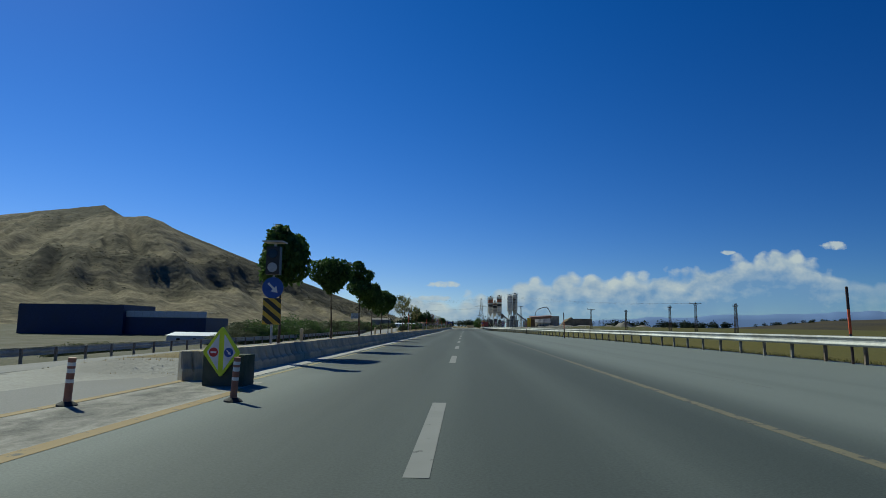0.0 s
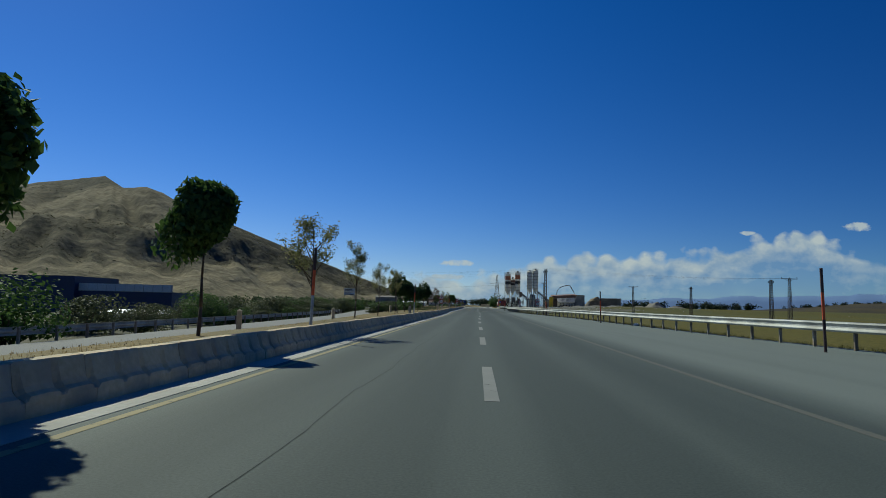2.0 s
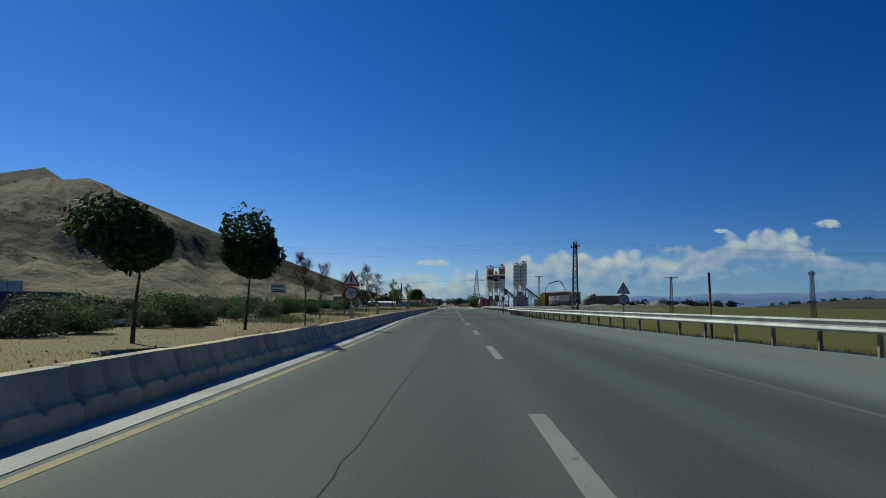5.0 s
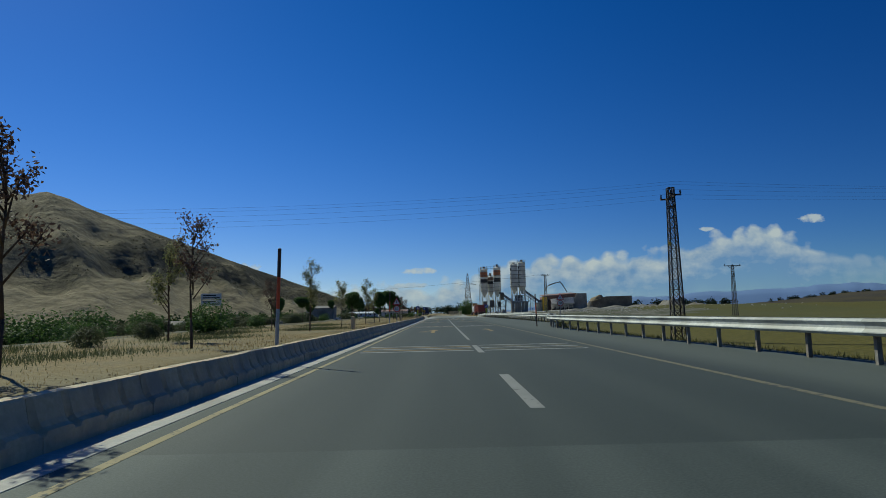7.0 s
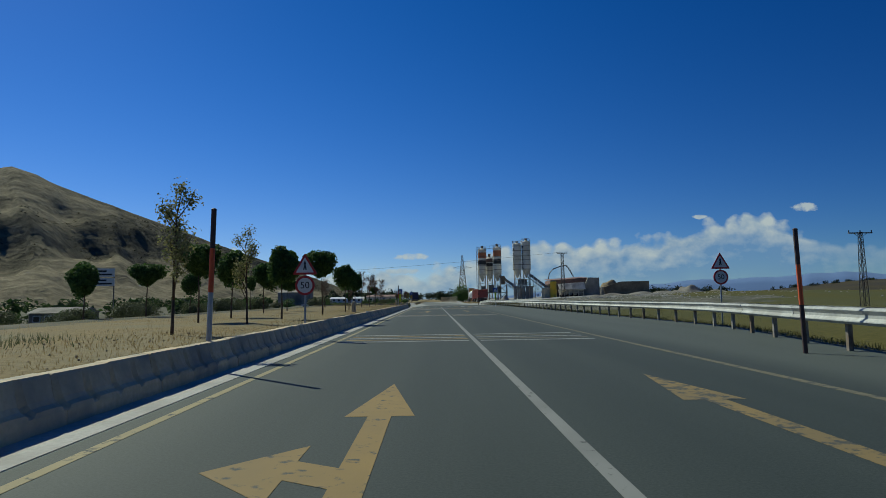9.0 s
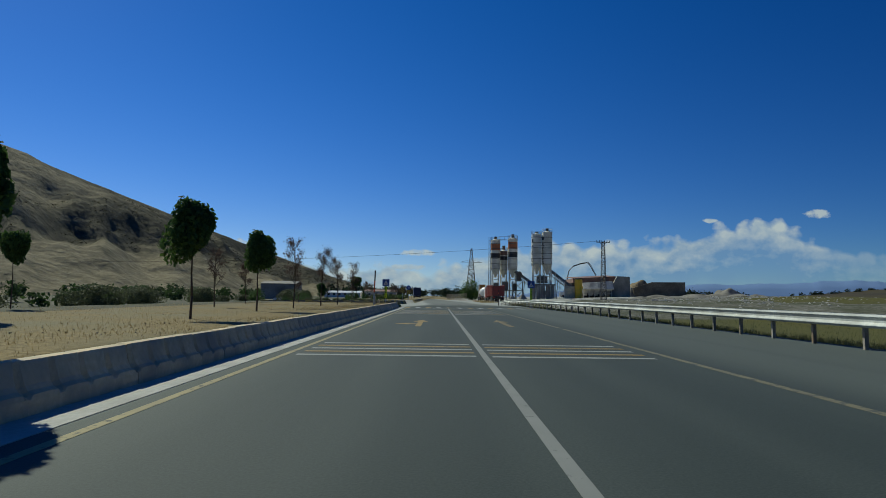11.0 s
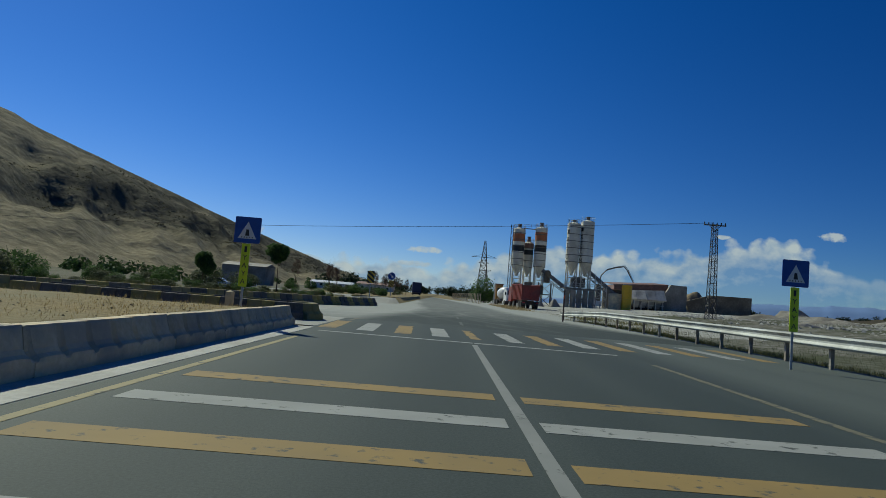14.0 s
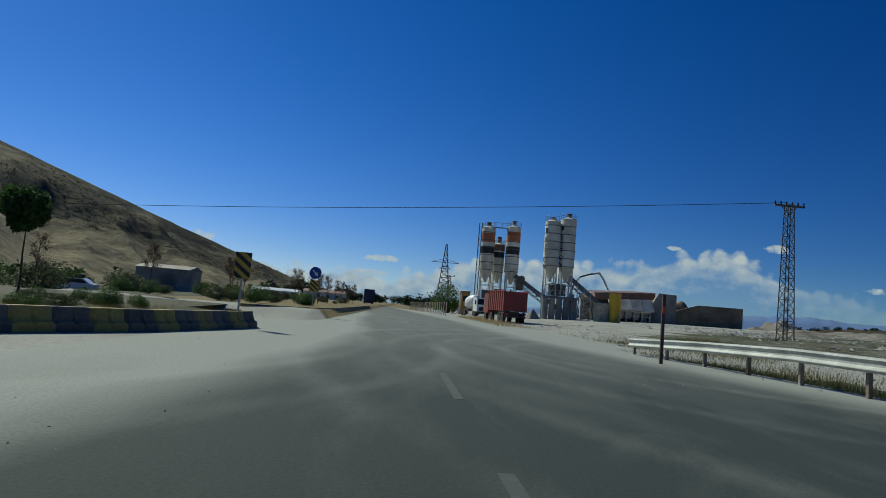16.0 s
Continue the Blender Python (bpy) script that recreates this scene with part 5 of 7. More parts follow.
def limb_tree(seed, top, first, spread, n_limbs, r):
    """Trunk and limbs; gives the shape and the limb ends."""
    g = random.Random(seed)
    s, ends = Shape(), []
    lean = Vector((g.uniform(-0.05, 0.05), g.uniform(-0.05, 0.05), 1))
    pts = [Vector((0, 0, -0.3))] + [Vector((lean.x * top * t + g.uniform(-0.03, 0.03), lean.y * top * t + g.uniform(-0.03, 0.03), top * t)) for t in (0.25, 0.5, 0.75, 1.0)]
    for i in range(4):
        s.tube(pts[i], pts[i + 1], r * (1 - 0.2 * i), r * (1 - 0.2 * (i + 1)), 8)
    ends.append(pts[-1])
    for k in range(n_limbs):
        t = first + (0.95 - first) * k / max(1, n_limbs - 1)
        p = pts[0].lerp(pts[-1], (top * t + 0.3) / (top + 0.3))
        a = g.uniform(0, 6.28)
        l = spread * g.uniform(0.6, 1.1) * (1.15 - 0.5 * t)
        q = p + Vector((math.cos(a) * l * 0.55, math.sin(a) * l * 0.55, l * 0.8))
        e = q + Vector((math.cos(a + 0.4) * l * 0.25, math.sin(a + 0.4) * l * 0.25, l * 0.5))
        s.tube(p, q, r * 0.42, r * 0.26, 6)
        s.tube(q, e, r * 0.26, r * 0.10, 6)
        ends += [q, e, (q + e) / 2]
        for _ in range(2):
            b = g.uniform(0, 6.28)
            f = q + Vector((math.cos(b) * l * 0.3, math.sin(b) * l * 0.3, l * g.uniform(0.15, 0.45)))
            s.tube(q, f, r * 0.18, r * 0.07, 5)
            ends += [f, (q + f) / 2]
    return s, ends


def globe_tree(seed, top, width, height, base, bark=M_BARK, leaf=M_LEAF):
    """Clipped round crown on a thin straight stem."""
    ob = new("globe_tree")
    s, _ = limb_tree(seed, top - height * 0.55, 0.82, height * 0.45, 5, 0.055)
    part("trunk", s, bark, ob, smooth=True)
    cr = leaves(3800, width / 2, width / 2, height / 2, top - height / 2, 0.10, seed, 0.36, 0.45)
    part("crown", cr, leaf, ob)
    return ob


def tall_globe(seed, top):
    ob = new("globe_tree")
    s, _ = limb_tree(seed, top - 1.4, 0.8, 0.7, 5, 0.06)
    part("trunk", s, M_BARK, ob, smooth=True)
    c = leaves(1500, 0.62, 0.62, 0.55, top - 1.35, 0.085, seed, 0.25)
    for dx, dz, r, k in ((-0.14, -0.45, 0.36, 1), (0.32, -0.72, 0.36, 2), (-0.42, -0.85, 0.28, 3), (-0.2, -0.2, 0.24, 4)):
        q = leaves(420, r, r, r, top + dz, 0.08, seed + k, 0.2)
        q.v = [(x + dx, y, z) for x, y, z in q.v]
        c.add(q.v, q.f)
    part("crown", c, M_LEAF, ob)
    return ob


def sparse_tree(seed, top, spread, leaf, n_leaf=9, r=0.036, first=0.40, n_limbs=11, size=0.036):
    """Young tree with upright twigs and thin foliage."""
    ob = new("young_tree")
    s, ends = limb_tree(seed, top * 0.86, first, spread, n_limbs, r)
    part("trunk", s, M_BARK, ob, smooth=True)
    g = np.random.default_rng(seed)
    sh = Shape()
    for e in ends:
        q = leaves(n_leaf, 0.19, 0.19, 0.22, 0, size, int(g.integers(1e6)), 0.2, 0.1)
        sh.add([(x + e.x, y + e.y, z + e.z) for x, y, z in q.v], q.f)
    part("crown", sh, leaf, ob)
    return ob


def plant(proto, x, y, z, turn, scale, label, category="tree", group="median trees"):
    """Stands a copy of a tree."""
    c = copy_thing(proto, pose(x, y, z, 0, 0, turn) @ Matrix.Diagonal((*scale, 1)))
    c.matrix_basis = pose(x, y, z, 0, 0, turn) @ Matrix.Diagonal((*scale, 1))
    return tagged(c, label, category, group)


def discard(ob):
    for o in [*ob.children_recursive, ob]:
        bpy.data.objects.remove(o)


GLOBES = [globe_tree(11 + k, 3.4, w, h, 0) for k, (w, h) in enumerate(((1.65, 1.5), (1.75, 1.4), (1.6, 1.6)))]
WIDE = [globe_tree(31 + k, 2.75, 1.85, 1.35, 0, leaf=M_LEAFDARK) for k in range(2)]
ROUND_LABEL = "round clipped green tree on a thin straight trunk"
for k, (x, y, top, w) in enumerate(((-5.36, 16.3, 3.92, 0.84), (-4.84, 21.4, 3.46, 0.80), (-5.5, 36.6, 3.52, 0.92), (-5.8, 43.1, 3.48, 1.0), (-6.1, 50.0, 3.65, 0.84))):
    s = (top - 0.25) / 3.4
    plant(GLOBES[(0, 1, 0, 2, 2)[k]], x, y, 0.25, 70 * k, (w * s, w * s, s), ROUND_LABEL)
for k, (x, y, top) in enumerate(((-6.7, 88.0, 3.0), (-6.65, 93.0, 3.0), (-6.7, 97.9, 2.75), (-6.45, 103.0, 2.7), (-6.4, 108.9, 3.0))):
    s = (top - 0.28) / 2.75
    w = (0.78, 0.76, 0.88, 0.95, 0.95)[k]
    plant(WIDE[k % 2], x, y, 0.28, 50 * k, (s * w, s * w, s), "broad dark green clipped tree on a short trunk")
for k, (x, y, top, w) in enumerate(((-6.7, 183.6, 3.1, .85), (-6.3, 189.9, 3.4, .85), (-10.8, 196.4, 3.3, .9), (-6.1, 196.2, 3.1, .8), (-8.87, 181.2, 3.0, .9), (-9.65, 187, 3.3, .9), (-17.5, 190, 3.6, .9), (-15.5, 192, 3.1, .95),
                                    (-7.15, 205.5, 3.5, .72), (-7.65, 213.0, 3.4, .74), (-11.4, 270.2, 3.4, .8), (-15.8, 269.3, 3.0, .9), (-11.0, 203, 3.2, .8), (-16.1, 212, 3.2, .6), (-16.4, 200, 3.0, .9))):
    s = (top - 0.45) / 3.4
    plant(GLOBES[k % 3], x, y, ground_z(x, y) if x < -12 else 0.45, 40 * k, (w * s * 1.05, w * s * 1.05, s), ROUND_LABEL)
tg = tall_globe(51, 3.95)
plant(tg, -5.05, 29.3, 0.25, 0, (1, 1, 1), "tall irregular green tree with a tufted crown")
SPARSE = [sparse_tree(61, 3.6, 1.05, M_LEAFDRY, 30, n_limbs=13), sparse_tree(62, 3.4, 0.85, M_LEAFDRY, 26, n_limbs=13), sparse_tree(63, 3.0, 0.68, M_LEAFRED, 13, n_limbs=14), sparse_tree(64, 3.2, 0.62, M_LEAFRED, 10, n_limbs=14), sparse_tree(65, 3.0, 0.6, M_LEAFDRY, 20, first=0.3)]
DRY, RUSSET = "young tree with thin yellowing foliage", "slender young tree with sparse russet leaves"
for k, x, y, top in ((0, -5.6, 57.2, 3.75), (1, -6.6, 69.6, 4.15), (1, -6.3, 75.3, 3.4), (0, -6.1, 82.0, 3.45), (2, -5.6, 112.5, 2.75), (3, -6.6, 119.5, 2.9), (3, -6.8, 127, 2.8), (2, -6.7, 134.8, 3.7), (3, -6.7, 141.0, 3.58), (4, -9.2, 145.5, 3.5),
                     (4, -6.7, 153.6, 3.45), (1, -6.7, 162.0, 2.95), (4, -6.8, 174.1, 3.75), (4, -6.7, 179.3, 3.25), (2, -9.5, 158, 3.0), (3, -11.5, 166, 2.8), (3, -7.9, 220.0, 3.95), (2, -7.8, 226.6, 3.9), (2, -7.6, 231.4, 3.65), (3, -7.6, 238.4, 3.75),
                     (3, -11, 218, 3.2), (2, -13, 229, 3.0), (3, -10.8, 234, 2.7), (2, -8.5, 300, 3.0), (3, -8.0, 308, 3.2), (2, -9, 316, 3.0), (3, -8.3, 326, 3.3), (3, -9.4, 304, 3.3), (2, -7.6, 312, 3.2), (3, -8.4, 334, 3.4), (2, -7.4, 342, 3.3), (3, -9.0, 350, 3.4), (3, -10.5, 320, 3.2), (3, -12, 296, 3.1), (2, -14, 286, 3.2), (3, -17, 281, 3.0), (2, -13.3, 299, 3.5), (2, -14.2, 303, 3.6), (2, -12.9, 301.5, 3.2)):
    z = 0.28 if y < 130 else 0.45 if x > -12 else max(ground_z(x, y), -1)
    s = (top - z) / (3.6, 3.4, 3.0, 3.2, 3.0)[k]
    plant(SPARSE[k], x, y, z, 77 * (int(y) % 7), (s * 1.35, s * 1.35, s) if y < 60 else (s, s, s), DRY if k in (0, 1, 4) else RUSSET)


def bush_proto(seed, leaf, n=2400, size=0.055):
    ob = new("bush")
    part("foliage", leaves(n, 1.0, 1.0, 0.9, 0.55, size, seed, 0.4, 0.35, 0.35), leaf, ob)
    st = Shape()
    g = random.Random(seed)
    for _ in range(5):
        st.tube((0, 0, -0.2), (g.uniform(-.4, .4), g.uniform(-.4, .4), 0.7), 0.03, 0.012, 5)
    part("stems", st, M_BARK, ob)
    return ob


BUSHES = [bush_proto(71, M_LEAFGREY, 3000), bush_proto(72, M_LEAF, 3000), bush_proto(73, M_LEAFGREY, 3000)]
rb = random.Random(5)
spots = []
for _ in range(46):
    y = rb.uniform(84, 168)
    x = rb.uniform(-14.6, -10.2) if rb.random() < 0.55 else rb.uniform(-30, -23)
    spots.append((x, y, rb.uniform(0.45, 1.0)))
spots += [(-8.6 - abs(rb.gauss(0, 1.3)), rb.uniform(86, 128), rb.uniform(0.35, 0.75)) for _ in range(30)]
spots += [(rb.uniform(-16, -6.2), rb.uniform(286, 345), rb.uniform(0.3, 0.8)) for _ in range(34)]
for _ in range(60):
    x = rb.uniform(-17.2, -7.6)
    y = along(x, [-17.5, -14, -10.4, -8.4, -6.4], [253.0, 256.4, 260.5, 263.6, 267.5]) + rb.uniform(0.6, 13)
    spots.append((x, min(y, 282), rb.uniform(0.16, 0.38)))
spots += [(leftroad_x(y) - rb.uniform(5.2, 12), y, rb.uniform(1.0, 2.2)) for y in [rb.uniform(50, 200) for _ in range(44)]]
spots += [(rb.uniform(-60, -26), rb.uniform(40, 330), rb.uniform(1.0, 2.4)) for _ in range(60)]
for k, (x, y, s) in enumerate(spots):
    if abs(x - leftroad_x(y)) < 4.2:
        x = leftroad_x(y) - 5.5
    plant(BUSHES[k % 3], x, y, 0.34 if 252 < y < 283 and -17.4 < x < -5 else ground_z(x, y), 60 * k, (s * 1.15, s, s * 0.9), "dusty grey-green roadside bush", "bush", "roadside bushes")
plant(BUSHES[1], 8.9, 381, ground_z(9, 381), 0, (3.4, 3.0, 3.9), "large dark green bush beside the plant entrance", "bush", "plant bushes")
for o in GLOBES + WIDE + SPARSE + BUSHES + [tg]:
    discard(o)


# ---- grass ----
def blades(name, count, where, height, material, label, seed):
    g = random.Random(seed)
    s = Shape()
    for _ in range(count):
        x, y = where(g)
        z = ground_z(x, y) - 0.02
        a, h = g.uniform(0, 6.28), height * g.uniform(0.4, 1.2)
        w = 0.004 + 0.006 * g.random()
        dx, dy = math.cos(a) * w, math.sin(a) * w
        lx, ly = g.gauss(0, 0.3) * h, g.gauss(0, 0.3) * h
        s.add([(x - dx, y - dy, z), (x + dx, y + dy, z), (x + lx, y + ly, z + h)], [(0, 1, 2)])
    return tagged(part(name, s, material), label, "grass", kind="stuff")


blades("dry_grass", 34000, lambda g: (lambda y: (barrier_x(y) - 0.45 - abs(g.gauss(0, 1.6)), y))(g.uniform(8.8, 246)), 0.065, M_STRAW, "thin dry straw grass on the median soil", 1)
blades("dry_grass", 30000, lambda g: (lambda y: (-5.2 - g.uniform(0, 11), y))(g.uniform(125, 246)), 0.07, M_STRAW, "thin dry straw grass on the median soil", 2)
blades("weeds", 30000, lambda g: (lambda y: (rail_x(y) + 0.35 + abs(g.gauss(0, 0.7)), y))(g.uniform(-10, 276)), 0.17, M_WEED, "yellowing weeds under the guard rail", 3)
blades("weeds", 24000, lambda g: (lambda b: (min(-5.6, b[0] + g.gauss(0, 0.8)), b[1] + g.gauss(0, 1.5)))(((-7.5, 116), (-9.4, 121), (-7.2, 127), (-10.4, 133), (-8.0, 138), (-12.0, 141), (-8.8, 147), (-10.6, 154), (-7.4, 158), (-12.6, 163), (-9.4, 170))[g.randrange(11)]), 0.17, M_LEAFGREY, "green and straw weed patches on the median soil", 20)
blades("weeds", 3500, lambda g: (g.uniform(6.6, 9.5) + 0.3, g.uniform(300, 335)), 0.45, M_STRAW, "dry weeds beside the plant entrance", 4)


def rubble(count, where, size, material, label, seed, floor=None):
    """Broken stones lying on rough ground."""
    g = random.Random(seed)
    s = Shape()
    for _ in range(count):
        x, y = where(g)
        r = size * g.uniform(0.3, 1.0) ** 1.5
        z = (ground_z(x, y) if floor is None else floor) + r * 0.15
        p = [Vector((x + r * g.uniform(0.6, 1.2) * a, y + r * g.uniform(0.6, 1.2) * b, z + r * g.uniform(0.4, 0.8) * c)) for a, b, c in ((1, 0, 0), (0, 1, 0), (-1, 0, 0), (0, -1, 0), (0, 0, 1), (0, 0, -1))]
        s.add(p, [(0, 1, 4), (1, 2, 4), (2, 3, 4), (3, 0, 4), (1, 0, 5), (2, 1, 5), (3, 2, 5), (0, 3, 5)])
    return tagged(part("rubble", s, material), label, "rubble", kind="stuff")


blades("weeds", 20000, lambda g: (lambda x: (x, along(x, [-17.5, -14, -10.4, -8.4, -6.4], [252.6, 256.0, 259.9, 263.0, 267.0]) + 0.3 + abs(g.gauss(0, 3.5))))(g.uniform(-17.2, -6.6)), 0.55, M_WEED, "tall dry weeds inside the curved traffic island", 14)
rubble(5200, lambda g: (g.uniform(24, 44) + abs(g.gauss(0, 18)), 300 + 14 * g.gauss(0, 1) + 12 * g.random()), 0.34, M_RUBBLE, "broken pale spoil on rough ground before the plant", 18)
rubble(1100, lambda g: (g.uniform(11, 15) + abs(g.gauss(0, 16)), g.uniform(262, 325)), 0.11, M_SAND, "scattered pale stones and spoil on rough ground", 5)
rubble(70, lambda g: (-3.0 - abs(g.gauss(0, 1.1)) + 0.5 * g.random(), g.uniform(253, 284)), 0.016, M_DUST, "fine gravel along the edge of the dusty turning area", 9, 0.0)
rubble(500, lambda g: (5.2 + g.gauss(0, 1.2), g.uniform(262, 318)), 0.022, M_DUST, "fine gravel drifted along the plant entrance", 10, 0.0)
blades("weeds", 8000, lambda g: (lambda b: (b[0] + g.gauss(0, 1.0), b[1] + g.gauss(0, 1.6)))(((11.5, 283), (14, 279), (18, 290), (13, 272), (22, 283), (27, 296), (11, 268))[g.randrange(7)]), 0.30, M_WEED, "clumps of weeds among the rubble", 12)
rubble(900, lambda g: (lambda y: (rail_x(y) + g.uniform(-0.6, 2.2), y))(g.uniform(20, 276)), 0.06, M_SAND, "loose gravel along the guard rail", 6)
blades("weeds", 14000, lambda g: (lambda y: (rail_x(y) + 0.45 + abs(g.gauss(0, 0.55)), y))(g.choice((206, 213, 221, 228, 236, 243, 250, 256, 260, 265, 270)) + g.gauss(0, 1.6)), 0.20, M_LEAFGREY, "dark green weeds in clumps under the guard rail", 21)
blades("weeds", 26000, lambda g: (9.6 + abs(g.gauss(0, 16)), g.uniform(215, 290) + g.gauss(0, 6)), 0.22, M_LEAFGREY, "patchy weeds on the rough ground by the plant", 8)
rubble(3500, lambda g: (lambda y: (barrier_x(y) - 0.5 - abs(g.gauss(0, 2.2)), y))(g.uniform(9, 245)), 0.03, M_BROWNSAND, "small clods and stones on the median soil", 16)
blades("dry_grass", 2600, lambda g: (-5.4 - abs(g.gauss(0, 2.2)), g.uniform(246.9, 248.1)), 0.16, M_STRAW, "matted straw grass before the traffic island", 17)


# ---- power lines ----
def lattice_mast(ob, h, w0, w1, material, bays, r=0.035, thin=0.018):
    """Four corner legs and crossed bracing."""
    legs = [(-1, -1), (1, -1), (1, 1), (-1, 1)]
    wid = lambda t: (w0 + (w1 - w0) * t) / 2
    for a, b in legs:
        part("leg", Shape().tube((a * wid(0), b * wid(0), -0.3), (a * wid(1), b * wid(1), h), r, r * 0.8, 4), material, ob)
    s = Shape()
    for k in range(bays):
        t0, t1 = k / bays, (k + 1) / bays
        for i in range(4):
            a, b = legs[i], legs[(i + 1) % 4]
            p0, q0 = Vector((a[0] * wid(t0), a[1] * wid(t0), h * t0)), Vector((b[0] * wid(t0), b[1] * wid(t0), h * t0))
            p1, q1 = Vector((a[0] * wid(t1), a[1] * wid(t1), h * t1)), Vector((b[0] * wid(t1), b[1] * wid(t1), h * t1))
            s.tube(p0, q1, thin, thin, 4, False)
            s.tube(q0, p1, thin, thin, 4, False)
            s.tube(p1, q1, thin, thin, 4, False)
    part("bracing", s, material, ob)


def insulators(ob, spots, z, down=False):
    for x, y in spots:
        part("insulator", Shape().lathe([(0.03, 0), (0.075, 0.04), (0.04, 0.08), (0.075, 0.13), (0.04, 0.17), (0.06, 0.22), (0.02, 0.26)], 10, (x, y, z)), M_GLASSDARK, ob)


ob = thing("lattice_pole", "narrow rust-dark lattice power pole in the field", "power pole", (13.75, 166.2, -1.0))
lattice_mast(ob, 9.75, 0.72, 0.36, M_DARKSTEEL, 15, 0.05, 0.024)
part("crossarm", Shape().box(-0.35, 0.35, -0.9, -0.82, 9.1, 9.2).box(-0.35, 0.35, 0.82, 0.9, 9.1, 9.2).box(-0.05, 0.05, -0.9, 0.9, 9.1, 9.2).box(-0.3, 0.3, -0.05, 0.05, 8.5, 8.58), M_DARKSTEEL, ob)
insulators(ob, [(-0.3, -0.86), (0.3, -0.86), (-0.3, 0.86), (0.3, 0.86), (0.0, 0.0)], 9.2)
part("marker_plate", Shape().box(-0.42, -0.3, -0.36, -0.34, 6.0, 6.25), M_TANKYELLOW, ob, "small yellow plate")


def tee_pole(x, y, z, top, arm, material=M_LATTICE, label="grey lattice power pole with a wide crossarm", n_ins=3, w0=0.66, w1=0.32, group="power poles", turn=0):
    ob = thing("power_pole", label, "power pole", (x, y, z), turn, group)
    h = top - z - 0.25
    lattice_mast(ob, h, w0, w1, material, max(6, int(h * 1.3)), 0.045, 0.02)
    part("crossarm", Shape().box(-arm, arm, -0.09, 0.09, h - 0.14, h - 0.02).tube((-arm * 0.6, 0, h - 0.05), (0, 0, h - 0.7), 0.03, n=4).tube((arm * 0.6, 0, h - 0.05), (0, 0, h - 0.7), 0.03, n=4), material, ob)
    insulators(ob, [(-arm * 0.95 + 1.9 * arm * i / (n_ins - 1), 0) for i in range(n_ins)], h - 0.02)
    return ob


tee_pole(60.1, 161.4, -0.3, 7.95, 1.5, M_DARKSTEEL)
tee_pole(46.9, 229.2, -0.45, 8.1, 1.35)
tee_pole(27.15, 295.7, 0.65, 11.0, 1.15, n_ins=6, label="tall grey lattice power pole beside the plant", w0=0.85, w1=0.45)
tee_pole(9.5, 385, 0.1, 8.2, 1.0, label="slim power pole with a short crossarm")
for x, y, z, top in ((45.8, 137.7, -0.5, 6.15), (45.5, 103.3, -0.5, 5.35), (45.0, 172.2, -0.5, 6.05)):
    ob = thing("power_pole", "slim lattice power pole in the field", "power pole", (x, y, z), 0, "power poles")
    lattice_mast(ob, top - z, 0.55, 0.3, M_DARKSTEEL, 9, 0.04, 0.02)
    part("crossarm", Shape().box(-0.45, 0.45, -0.04, 0.04, top - z - 0.5, top - z - 0.42).box(-0.3, 0.3, -0.04, 0.04, top - z - 0.9, top - z - 0.84), M_DARKSTEEL, ob)
    insulators(ob, [(-0.4, 0), (0.4, 0)], top - z - 0.42)

ob = thing("transmission_pylon", "tall grey lattice transmission pylon beyond the plant", "pylon", (12.7, 450.7, 0.0))
lattice_mast(ob, 21.2, 4.6, 0.5, M_LATTICE, 12, 0.11, 0.06)
arm = Shape()
for z, w in ((15.4, 4.4), (13.4, 1.8)):
    for sx in (-1, 1):
        arm.tube((0, -0.4, z), (sx * w, 0, z), 0.07, n=4).tube((0, 0.4, z), (sx * w, 0, z), 0.07, n=4).tube((0, 0, z + 1.2), (sx * w, 0, z), 0.05, n=4)
part("crossarm", arm, M_LATTICE, ob)


def wire(p, q, sag, r, label):
    s = Shape()
    n = 28
    p, q = Vector(p), Vector(q)
    pts = [p.lerp(q, i / n) - Vector((0, 0, 4 * sag * (i / n) * (1 - i / n))) for i in range(n + 1)]
    for i in range(n):
        s.tube(pts[i], pts[i + 1], r, r, 5, False)
    return tagged(part("power_cable", s, M_DARKSTEEL), label, "cable", "power cables")


for k, (dx, z) in enumerate(((-0.86, 9.0), (-0.4, 8.9), (0.4, 8.75), (0.86, 8.5), (0.0, 8.05))):
    wire((13.7, 166.2 + dx, z), (-62, 156.5 + dx * 1.2, z + 0.1), 1.9, 0.0035, "thin power cable spanning the road")
    wire((13.7, 166.2 + dx, z), (60.1, 161.4, 7.7), 0.6, 0.004, "thin power cable over the field")
wire((26.9, 295.7, 10.9), (-80, 327, 7.6), 1.2, 0.022, "thin power cable spanning the road")

